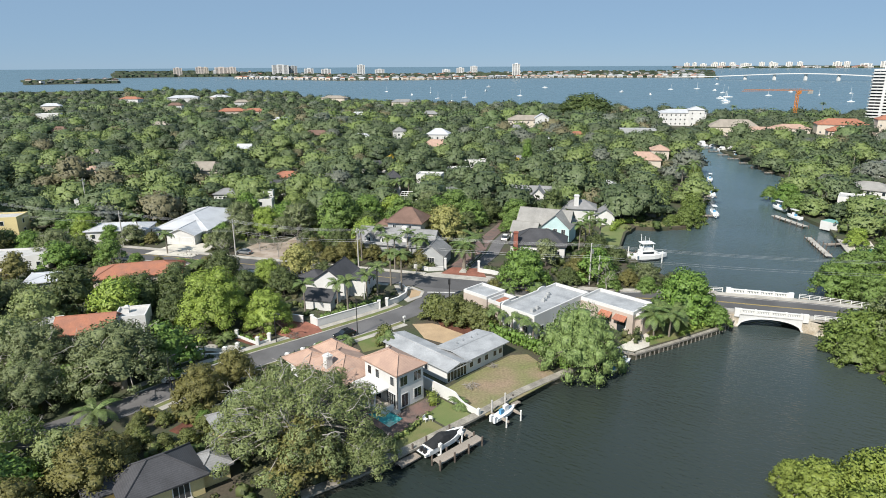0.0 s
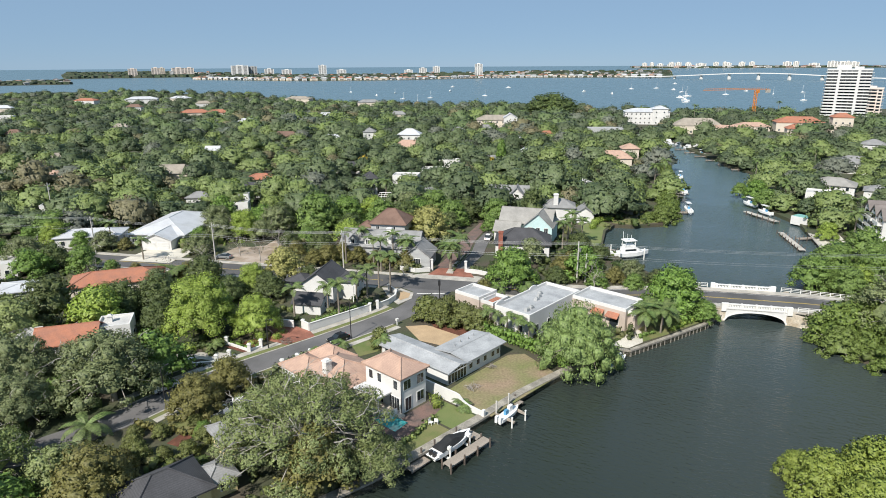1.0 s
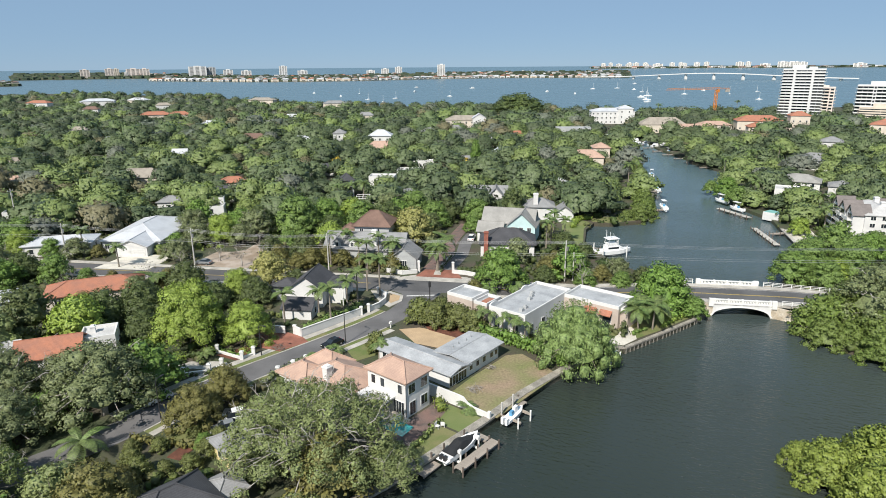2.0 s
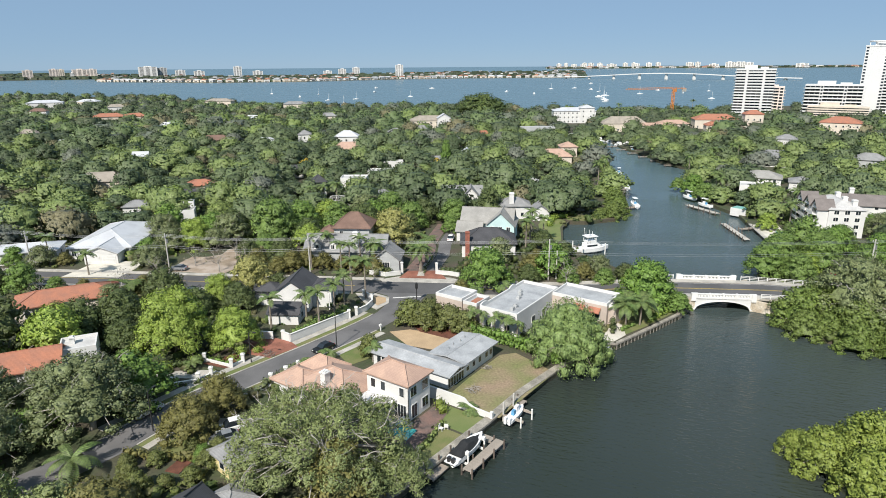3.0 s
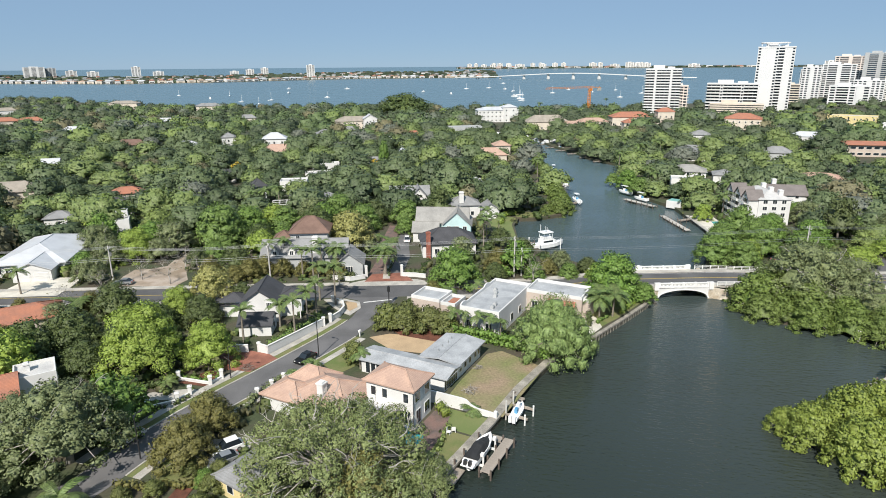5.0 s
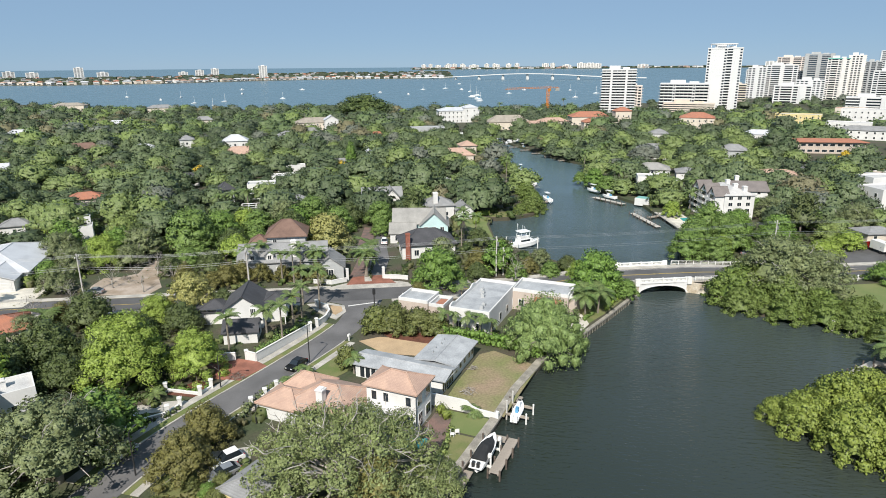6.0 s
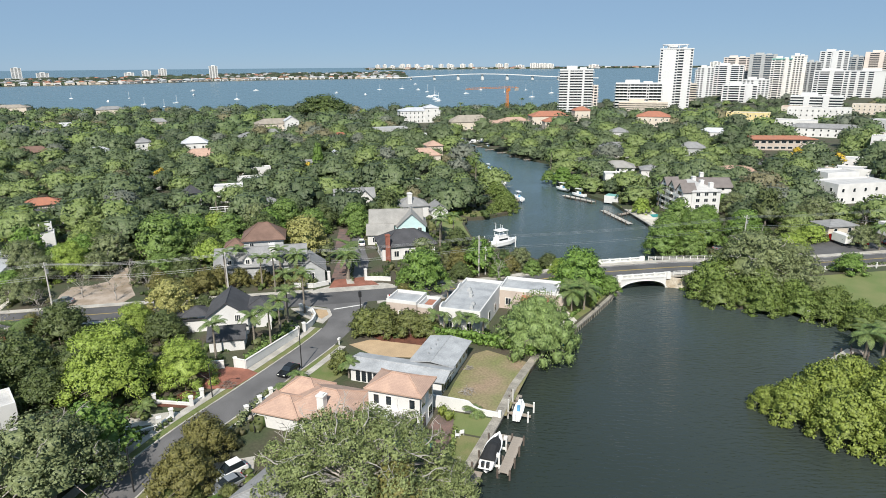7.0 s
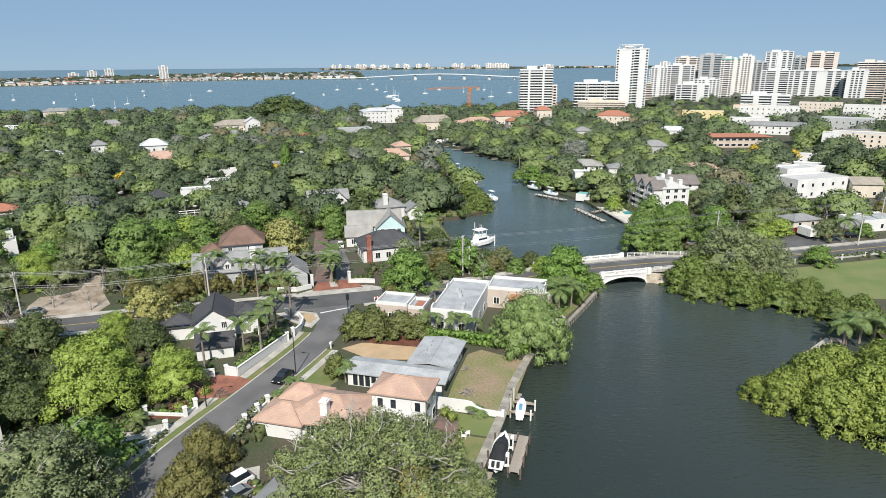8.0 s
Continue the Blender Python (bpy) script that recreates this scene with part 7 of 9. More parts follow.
# boat lift with the covered boat
dock(*uv(50.6, 53.4), 44, 8.8, 1.5, "weathered timber dock beside a boat lift")
dock(*uv(58.8, 54.2), 135, 3.2, 1.2, "short timber walkway to a boat lift", piles=False)
motor_boat(*uv(54.7, 55.9), 45, 7.8, "white motor boat under a black cover on a lift", 1.35, cover=CANVAS)
for u, v in ((52.6, 54.9), (56.9, 54.9)):
    lift = thing("boat_lift_beam", "white boat lift beam between piles", "boat lift", M45(u, v, 0), "boat lift")
    part("beam", Geo().box(-0.14, -0.6, 0.25, 0.14, 2.6, 0.5), TRIM, lift)
    part("motor", Geo().box(-0.25, -0.5, 1.9, 0.25, -0.05, 2.35), TRIM, lift)
for u, v in ((52.6, 54.5), (56.9, 54.5), (52.4, 57.3), (56.9, 57.1)):
    pile(*uv(u, v), 2.3, 0.14, TRIM if v < 56 else PILE)
for k in range(3):
    pile(*uv(44.2 + 2.9 * k, 57.6), 2.0)
dock(*uv(46.8, 57.0), 45, 3.6, 1.6, "small floating dock by the seawall", 0.6, False)
# open boat on the second lift
motor_boat(*uv(66.7, 54.7), 48, 5.2, "small white centre-console boat on a lift", 1.2, ttop=False)
for u, v in ((65.4, 56.2), (65.2, 53.0), (68.6, 56.2), (68.3, 52.7)):
    pile(*uv(u, v), 3.2 if v > 54 else 1.7, 0.14, TRIM if v < 54 else POLE)
for u in (65.3, 68.4):
    b = thing("boat_lift_beam", "grey boat lift beam between piles", "boat lift", M45(u, 54.5, 0), "boat lift")
    part("beam", Geo().box(-0.15, -1.9, 0.95, 0.15, 1.9, 1.25), WOOD, b)
    part("bunk", Geo().box(-0.1, -1.2, 1.251, 0.1, 1.2, 1.36), WOOD, b)
dock(*uv(70.6, 57.0), -45, 1.8, 1.6, "small wooden landing at the seawall")
motor_boat(32.0, 104.6, 40, 4.8, "small boat moored under a tree", 0.3)
motor_boat(30.2, 102.8, 40, 4.4, "small blue-covered boat moored at the wall", 0.3, cover=BLUEC)

# yacht and docks of the upper bayou
yacht = motor_boat(56.0, 168.6, 8, 11.0, "large white sport fishing yacht with a tower on a lift", 1.3, cabin=True)
part("hardtop", Geo().box(-2.6, -1.4, 3.9, 1.1, 1.4, 4.06).box(-2.0, -1.0, 4.06, 0.2, 1.0, 4.25), GEL, yacht)
for a, b in ((-2.3, -1.2), (-2.3, 1.2), (0.8, -1.2), (0.8, 1.2)):
    part("tower_leg", Geo().tube([(a, b, 2.2), (a * 0.9, b * 0.9, 4.0)], 0.07, 5), GEL, yacht)
for x, y, h in ((-1.8, -1.2, 6.2), (-1.8, 1.2, 6.2), (0.0, 0.0, 5.4)):
    part("antenna", Geo().tube([(x, y, 4.1), (x - 0.2, y * 1.1, h)], 0.06, 5), GEL, yacht)
part("bow_rail", Geo().tube([(1.4, -1.5, 1.3), (4.0, -0.8, 1.5), (5.2, 0, 1.6), (4.0, 0.8, 1.5), (1.4, 1.5, 1.3)], 0.05, 5), STEEL, yacht)
part("cradle", Geo().box(-3.6, -2.6, -1.75, -3.2, 2.6, -1.4).box(2.6, -2.6, -1.75, 3.0, 2.6, -1.4), STEEL, yacht)
for x, y in ((51.8, 165.4), (59.2, 166.4), (51.0, 171.0), (58.4, 172.0)):
    pile(x, y, 3.2, 0.17, TRIM)
dock(51, 174, -40, 8, 1.6, "wooden dock beside the yacht")
dock(89.5, 219, 0, 7, 2.0, "wooden dock on the point")
motor_boat(95.5, 221, 80, 8, "white boat on a lift at the point", 1.6, ttop=True, group="boats along the bayou")
dock(101.5, 254, -10, 8, 3.0, "wooden dock under trees")
motor_boat(108.5, 255.5, 75, 8.5, "white boat on a lift", 1.6, ttop=True, group="boats along the bayou")
motor_boat(121.5, 290, 70, 8, "white boat on a lift", 1.5, ttop=True, group="boats along the bayou")
motor_boat(123.0, 229, 100, 7, "white boat on a lift beside a round tree", 1.5, ttop=True, group="boats along the bayou")
motor_boat(122.4, 217, 100, 7, "white covered boat on a lift", 1.0, ttop=True, group="boats along the bayou")
dock(119.0, 203.0, 100, 16, 2.2, "long white waterside dock", deckmat=CONCRETE)
dock(113.0, 190.5, -104, 21, 1.8, "floating dock with white posts", 0.7, deckmat=CONCRETE)
dock(113.2, 181.5, 8, 8, 1.4, "gangway from the terrace to a floating dock", 1.0)
for x, y, r, L in ((168, 292, 60, 9), (172.5, 329, 100, 8), (168.5, 344, 95, 9), (178, 398, 110, 10), (169, 372, 95, 8), (170, 426, 100, 11), (172, 412, 100, 10), (171, 396, 100, 10), (166, 448, 120, 11), (160, 455, 140, 10), (154, 452, 160, 9), (167, 300, 70, 8)):
    motor_boat(x, y, r, L, "white motor boat moored along the bayou", 0.5, cabin=L > 9.5, ttop=L < 9.5, group="boats along the bayou")
for k in range(9):
    dock(163.0 + 0.7 * k, 310 + 16 * k, 175, 6, 1.6, "short wooden dock along the bank", piles=True)
dock(62.6, 73.1, 10, 13.6, 1.5, "pale grey wooden dock beside mangroves", 1.1, deckmat=CONCRETE)
dock(76.0, 75.6, -62, 3.0, 1.8, "small landing platform at the end of a dock", 1.1)
pile(84.2, 89.8, 2.2, 0.3, POLE)


def sail_boat(x, y, rot, L, label="white sailing boat at anchor in the bay"):
    e = thing("sailing_boat", label, "sailing boat", pose(x, y, 0.5, 0, 0, rot), "boats at anchor")
    part("hull", Geo().loft(hull_rings(L, L * 0.3, L * 0.13, 7)), GEL, e)
    part("coachroof", Geo().box(-L * 0.2, -L * 0.09, 0.4, L * 0.18, L * 0.09, 1.3), GEL, e)
    part("mast", Geo().tube([(L * 0.05, 0, 0.4), (L * 0.05, 0, L * 1.15)], 0.16, 5), GEL, e)
    part("boom", Geo().tube([(L * 0.05, 0, 1.9), (-L * 0.38, 0, 1.9)], 0.2, 5), BLUEC, e)


for i, (x, y, L) in enumerate(((71, 1304, 13), (-21, 1032, 9), (2, 952, 9), (216, 1474, 12), (503, 1189, 13), (397, 926, 12), (683, 1657, 12), (533, 1080, 11), (614, 1074, 11), (352, 1136, 9), (-39, 1236, 10), (24, 1057, 10), (92, 1548, 12),
                               (448, 1040, 14), (378, 880, 11), (634, 1203, 12), (461, 1351, 10), (526, 1378, 12), (529, 1292, 10), (707, 1140, 11), (671, 1000, 11), (-70, 1150, 9), (120, 1110, 9), (-130, 1300, 9), (420, 1000, 12), (410, 960, 10), (560, 900, 9), (330, 1240, 10))):
    sail_boat(x, y, rng.uniform(0, 360), L) if i % 3 else motor_boat(x, y, rng.uniform(0, 360), L, "white motor yacht at anchor in the bay", 0.5, cabin=True, group="boats at anchor")


# ---- cars ----
def car(x, y, rot, paint, label, z=G + 0.06, van=False):
    e = thing("car", label, "car", pose(x, y, z, 0, 0, rot), "cars")
    hgt = 1.75 if van else 1.48
    side = [(-2.25, 0.35), (2.2, 0.32), (2.28, 0.62), (2.1, 0.85), (1.05, 0.98), (-2.0, 1.0), (-2.27, 0.8)]
    body = Geo().loft([[(px, yy, pz * s) for px, pz in side] for yy, s in ((-0.92, 0.96), (-0.8, 1.0), (0.8, 1.0), (0.92, 0.96))])
    part("body", body, paint, e)
    top = [(-1.95, 1.0), (1.0, 0.98), (0.25, hgt), (-1.55 if van else -1.2, hgt)]
    part("cabin", Geo().loft([[(px * (1 if k else 0.97), yy * (1 if pz < 1.1 else 0.84), pz) for px, pz in top] for yy, k in ((-0.82, 0), (0.82, 1))]), GLASS, e)
    part("roof", Geo().box(-1.5 if van else -1.15, -0.66, hgt + 0.001, 0.22, 0.66, hgt + 0.05), paint, e)
    for sx in (-1.4, 1.4):
        for sy in (-0.9, 0.9):
            w = part("wheel", Geo().tube([(sx, sy - 0.1, 0.33), (sx, sy + 0.1, 0.33)], 0.33, 12), RUBBER, e)
            part("rim", Geo().tube([(sx, sy + (0.101 if sy > 0 else -0.101), 0.33), (sx, sy + (0.115 if sy > 0 else -0.115), 0.33)], 0.2, 10), STEEL, w)
    for sy in (-0.6, 0.6):
        part("headlight", Geo().box(2.15, sy - 0.18, 0.62, 2.26, sy + 0.18, 0.76), LAMP_GLASS, e)
        part("tail_light", Geo().box(-2.29, sy - 0.18, 0.7, -2.18, sy + 0.18, 0.86), CAR_RED, e)
    return e


car(-48.4, 96.6, 227, CAR_WHITE, "white car parked in the shade of an oak")
car(-21.3, 114.2, 222, CAR_BLACK, "black car parked at the kerb")
car(-34.8, 89.2, 200, CAR_WHITE, "white car parked on a pad", van=True)
car(-35.4, 86.4, 200, CAR_GREY, "silver car parked on a pad")
car(17.1, 186.2, 72, CAR_WHITE, "white van parked on the entrance drive", van=True)
for x, y, r, p, lab in ((199, 169, 20, CAR_WHITE, "white car in the car park"), (197, 164.5, 20, CAR_WHITE, "white car in the car park"), (200, 160, 20, CAR_RED, "red car in the car park"), (203, 156, 20, CAR_BLACK, "dark car in the car park"),
                        (156, 113.5, -16, CAR_BLACK, "dark car beside the avenue"), (149, 118, 74, CAR_RED, "dark red car beside a building"), (258, 228, 30, CAR_WHITE, "white car in a car park"), (265, 236, 30, CAR_BLACK, "black car in a car park"),
                        (245, 190, 40, CAR_WHITE, "white car on a street"), (-60, 171.5, 164, CAR_GREY, "blue-grey car beside the avenue"), (108, 133.5, 10, CAR_GREY, "grey car under trees")):
    car(x, y, r, p, lab)
tv = thing("box_truck", "white box truck beside a building", "truck", pose(144, 121, G + 0.06, 0, 0, 74), "cars")
part("box", Geo().box(-3.2, -1.2, 0.9, 2.0, 1.2, 3.3), TRIM, tv)
part("cab", Geo().loft([[(2.05, yy, 0.5), (3.9, yy, 0.5), (3.9, yy, 1.4), (3.2, yy, 2.3), (2.05, yy, 2.4)] for yy in (-1.05, 1.05)]), CAR_RED, tv)
for sx in (-2.0, 2.9):
    for sy in (-1.0, 1.0):
        part("wheel", Geo().tube([(sx, sy - 0.14, 0.45), (sx, sy + 0.14, 0.45)], 0.45, 12), RUBBER, tv)


# ---- poles, wires, lamps, signs ----
def power_pole(x, y, h, mat, label):
    e = thing("utility_pole", label, "utility pole", pose(x, y, G, 0, 0, -16), "utility poles")
    part("shaft", Geo().tube([(0, 0, -0.5), (0, 0, h)], [0.2, 0.14], 8), mat, e)
    part("cross_arm", Geo().box(-0.06, -1.1, h - 0.9, 0.06, 1.1, h - 0.75), mat, e)
    for k in (-1.0, 0.0, 1.0):
        part("insulator", Geo().tube([(0, k, h - 0.74), (0, k, h - 0.45)], 0.06, 6), LAMP_GLASS, e)
    part("transformer", Geo().tube([(0.4, 0, h - 2.6), (0.4, 0, h - 1.6)], 0.24, 10), STEEL, e)


POLES = [(-149, 196.0, 10.5), (-100, 181.0, 10.6), (-62, 170.4, 10.6), (-25, 160.0, 10.6), (34.2, 144.6, 10.8), (111.8, 128.7, 10.8), (172, 113.5, 10.8), (230, 91, 10.8)]
for x, y, h in POLES:
    power_pole(x, y, h, POLE, "pale concrete utility pole with a cross-arm")
power_pole(36.5, 145.2, 7.5, POLE, "shorter utility pole standing beside another")
power_pole(148.3, 107.6, 9.5, POLE, "pale utility pole beside the avenue")
power_pole(-135.8, 225, 13, POLE, "leaning utility pole among trees")
for off, dz in ((-1.0, -0.45), (0.0, -0.45), (1.0, -0.45), (0.1, -3.2), (0.15, -3.7)):
    for (xa, ya, ha), (xb, yb, hb) in zip(POLES[:-1], POLES[1:]):
        pts = []
        for k in range(13):
            t = k / 12
            pts.append((xa + (xb - xa) * t + 0.27 * off, ya + (yb - ya) * t + 0.96 * off, G + ha + (hb - ha) * t + dz - 1.4 * 4 * t * (1 - t) * 0.6))
        w = thing("power_line", "thin overhead power line between poles", "cable", pose(0, 0, 0), "power lines")
        part("wire", Geo().tube(pts, 0.022, 4), STEEL, w)


def street_lamp(x, y, h=8.0, rot=0.0, label="dark slim street lamp with an arm"):
    e = thing("street_lamp", label, "street lamp", pose(x, y, G, 0, 0, rot), "street lamps")
    part("pole", Geo().tube([(0, 0, -0.3), (0, 0, h)], [0.11, 0.07], 7), DARK_POLE, e)
    part("arm", Geo().tube([(0, 0, h), (0.5, 0, h + 0.25), (1.2, 0, h + 0.3)], 0.05, 5), DARK_POLE, e)
    part("lantern", Geo().box(1.0, -0.14, h + 0.18, 1.6, 0.14, h + 0.32), DARK_POLE, e)


street_lamp(-18.8, 114.9, 8.0, 140)
street_lamp(-46.3, 91.2, 6.5, 60)
street_lamp(-34.4, 111.6, 6.0, -30, "dark slim street lamp beside a garden wall")
sg = thing("traffic_signal", "black signal post at the street corner", "traffic signal", pose(-0.3, 136.6, G))
part("post", Geo().tube([(0, 0, -0.3), (0, 0, 4.6)], 0.12, 8), DARK_POLE, sg)
part("head", Geo().box(-0.28, -0.28, 3.2, 0.28, 0.28, 4.4), DARK_POLE, sg)
mb = thing("mailbox", "white mailbox on a post at the kerb", "mailbox", pose(-9.8, 121.6, G, 0, 0, 45))
part("post", Geo().box(-0.1, -0.1, -0.2, 0.1, 0.1, 1.0), TRIM, mb)
part("box", Geo().box(-0.3, -0.2, 1.0, 0.3, 0.2, 1.4), TRIM, mb)
bar = thing("barrier", "red and white striped road barrier", "barrier", pose(8.2, 140.2, G, 0, 0, -14))
for k in range(4):
    part("stripe", Geo().box(-0.7 + 0.35 * k, -0.05, 0.5, -0.36 + 0.35 * k, 0.05, 1.0), CAR_RED if k % 2 else TRIM, bar)
for k in (-0.6, 0.6):
    part("leg", Geo().box(k - 0.05, -0.3, 0, k + 0.05, 0.3, 0.5), TRIM, bar)
for k in range(12):
    x = 100 + 7.5 * k
    f = thing("hedge_post", "small white lamp post along the park hedge", "lamp", pose(x, road_b(x) - 7.3, G), "hedge lamps")
    part("post", Geo().box(-0.12, -0.12, -0.2, 0.12, 0.12, 1.2), TRIM, f)
    part("globe", Geo().loft([[(r * math.cos(a), r * math.sin(a), z) for a in np.linspace(0, 2 * math.pi, 8, endpoint=False)] for r, z in ((0.06, 1.2), (0.2, 1.35), (0.2, 1.5), (0.05, 1.65))]), LAMP_GLASS, f)
# garden seats and bits by the villa
for u, v, r in ((56.2, 61.6, 10), (57.0, 61.2, 120)):
    s = thing("garden_chair", "white garden chair on the brick patio", "chair", M45(u, v, G + 0.06) @ pose(0, 0, 0, 0, 0, r), "garden chairs")
    part("seat", Geo().box(-0.3, -0.3, 0.38, 0.3, 0.3, 0.44), TRIM, s)
    part("backrest", Geo().box(-0.3, 0.26, 0.44, 0.3, 0.31, 1.0), TRIM, s)
    for a in (-0.26, 0.26):
        for b in (-0.26, 0.26):
            part("leg", Geo().box(a - 0.03, b - 0.03, 0, a + 0.03, b + 0.03, 0.38), TRIM, s)
rail_fence((*uv(48.0, 90.5), G), (*uv(54, 95.5), G), 1.1, "dark metal garden fence", 1.5, DARK_POLE, (0.2, 0.9))


# ---- palms ----
def frond_mesh(name, L, droop, width, n=14):
    """One frond: an arched midrib with leaflets hanging from both sides."""
    V, F = [], []
    def rib(t):
        return Vector((L * (t - 0.12 * t * t), 0, L * (0.45 * t - droop * t * t)))
    for i in range(n):
        t0, t1 = i / n, (i + 0.85) / n
        a, b = rib(t0), rib(t1)
        w = width * L * math.sin(math.pi * min(0.98, 0.12 + t0 * 0.9)) ** 0.7
        for s in (-1, 1):
            o = len(V)
            tip = Vector((0.35 * w, s * w, -0.45 * w))
            V += [tuple(a), tuple(b), tuple(b + tip * 0.98), tuple(a + tip * 0.75 + Vector((0.1 * L / n, 0, 0)))]
            F.append((o, o + 1, o + 2, o + 3) if s > 0 else (o + 3, o + 2, o + 1, o))
    return quads(name, np.array(V), np.array(F), LEAF_PALM)


FRONDS = {"royal": frond_mesh("frond", 3.1, 0.72, 0.22), "date": frond_mesh("frond", 4.6, 0.6, 0.16), "coco": frond_mesh("frond", 4.2, 0.75, 0.2), "small": frond_mesh("frond", 2.3, 0.72, 0.24)}


def palm(x, y, h, kind, label, n=15, girth=0.2, lean=0.0):
    e = thing("palm", label, "palm tree", pose(x, y, G, 0, 0, rng.uniform(0, 360)), "palms")
    top = Vector((lean * h, 0, h))
    part("trunk", Geo().tube([(0, 0, -0.3), (lean * h * 0.35, 0, h * 0.5), tuple(top)], [girth * 1.25, girth, girth * 0.75], 8), PALM_BARK, e)
    if kind == "royal":
        part("crownshaft", Geo().tube([tuple(top), tuple(top + Vector((0, 0, 1.0)))], [girth * 0.85, girth * 0.5], 7), LEAF_GREEN, e)
        top = top + Vector((0, 0, 0.9))
    for k in range(n):
        tilt = 28 - 62 * ((k * 7) % n) / n
        part("frond", FRONDS[kind], None, e, m=Matrix.Translation(top) @ Matrix.Rotation(k * 2.39996, 4, "Z") @ Matrix.Rotation(radians(-tilt), 4, "Y") @ Matrix.Diagonal((rng.uniform(0.85, 1.1),) * 3 + (1,)))
    PLACED.append((x, y))


PLACED = []
palm(3.6, 157.4, 6.6, "date", "broad date palm in the planted median", 38, 0.42)
palm(6.2, 164.5, 7.2, "date", "tall date palm behind the first in the median", 30, 0.4)
palm(-66.5, 151.5, 3.6, "date", "broad date palm beside the avenue", 30, 0.4)
for x, y, h in ((-22.2, 124.5, 7.5), (-24.8, 127, 6), (-16.8, 133.8, 7.5), (-11.8, 140.5, 8.5), (-5.8, 146.9, 0), (-14.8, 144.5, 7.5), (-19, 131.5, 6.5), (-32.0, 126.5, 6), (-14.8, 156.5, 8), (-20.4, 171, 7), (-11.8, 164, 7.5), (-24.8, 165, 8), (-17, 161, 7), (-8.0, 161, 6.5), (42.5, 184, 7.5), (40, 178, 7), (44.5, 179, 6.5), (37.5, 174, 7), (-82.5, 172, 5), (-96.5, 184, 7)):
    if h:
        palm(x, y, h, "royal", "slender royal palm with a feathery crown", 14, 0.19)
for x, y, h in ((40.8, 114.8, 4.6), (43.6, 114.2, 5.2), (42.2, 117.5, 4.8), (45.6, 118, 4.4)):
    palm(x, y, h, "coco", "coconut palm with a wide crown in the garden", 16, 0.17, 0.06)
for x, y, h in ((8.4, 117.6, 4.6), (10.0, 115.6, 5.0), (12.2, 113.6, 4.7), (14.2, 111.9, 5.0), (16.0, 110.6, 4.4), (-12.3, 107.8, 3.2), (-23.6, 105.6, 2.4), (-22.0, 107.6, 1.6), (1.4, 87.4, 0.9), (-20.2, 110.6, 1.4), (-44.6, 111.2, 1.5), (19.5, 133, 4), (13.2, 133, 3.5)):
    palm(x, y, h, "small", "low bushy garden palm", 11, 0.15)
for x, y, h in ((97, 259, 11), (75.2, 72.6, 4.5), (79.0, 71.6, 5.0), (83.0, 71.0, 4.5), (80.5, 74.8, 3.8), (-54, 82.2, 2.6), (148, 112, 7), (140, 190, 10), (138, 194, 9), (-22, 250, 7), (-17, 247, 8), (-27, 246, 7), (60, 560, 14), (245, 555, 16), (380, 655, 12), (170, 288, 11), (176, 292, 10), (190, 300, 11), (200, 310, 10), (150, 275, 10), (182, 320, 10), (-8, 163, 7), (166.9, 285, 8), (138.4, 231.8, 7), (140.1, 237.4, 8), (130.3, 180.4, 8), (111.6, 285, 9), (171.8, 220.9, 8), (174.9, 214, 7), (176.9, 355, 9)):
    palm(x, y, h, "coco" if y < 400 else "date", "tall palm standing over the trees", 13, 0.2)
PALMS = PLACED
PLACED = []

# ---- trees ----
tree_meshes("live_oak", 11, 12.8, 12.5, 98, 0.2, 25.0, LEAF_OAK, 0.5, 1, PALE_BARK, 0.3, 0.122, 0.62, 0.3, core_k=0.4, sub=1, rugged=0.28, boughs=28, whole=0.3)
tree_meshes("small_oak", 24, 12.0, 12.5, 70, 0.4, 6.0, LEAF_OAK, 0.5, 1, PALE_BARK, 0.3, 0.16, 0.7, 0.2, core_k=0.5, sub=0, rugged=0.2, boughs=16, inset=4.0)
tree_meshes("weeping", 12, 8.6, 10.6, 62, 0.25, 17.0, LEAF_SOFT, 0.4, 1, BARK, 0.08, 0.18, 0.98, 0.15, droop=0.55, flat=1.3, core_k=0.7, rugged=0.18, sub=0, inset=2.6)
tree_meshes("lime", 13, 8.6, 14.0, 60, 0.28, 11.0, LEAF_LIME, 0.4, 1, BARK, 0.12, 0.205, 0.92, rugged=0.18, sub=0, core_k=0.72, inset=2.8)
tree_meshes("round_green", 14, 6.3, 9.5, 34, 0.33, 7.5, LEAF_GREEN, 0.35, 1, BARK, 0.12, 0.245, 0.88, rugged=0.14, sub=0, core_k=0.76, inset=2.0)
tree_meshes("sage_oak", 15, 8.5, 11.5, 50, 0.27, 9.5, LEAF_SAGE, 0.4, 1, PALE_BARK, 0.22, 0.185, 0.78, 0.3, rugged=0.2, core_k=0.62, boughs=6, sub=0, inset=3.2)
tree_meshes("bronze", 16, 6.5, 9.5, 38, 0.27, 9.5, LEAF_BROWN, 0.35, 1, BARK, 0.12, 0.235, 0.85, rugged=0.16, sub=0, core_k=0.74, inset=2.2)
tree_meshes("mangrove", 17, 6.2, 6.8, 46, 0.3, 9.5, LEAF_MANG, 0.3, 1, PALE_BARK, 0.02, 0.21, 0.97, 0.2, rugged=0.14, sub=0, core_k=0.74, inset=1.8)
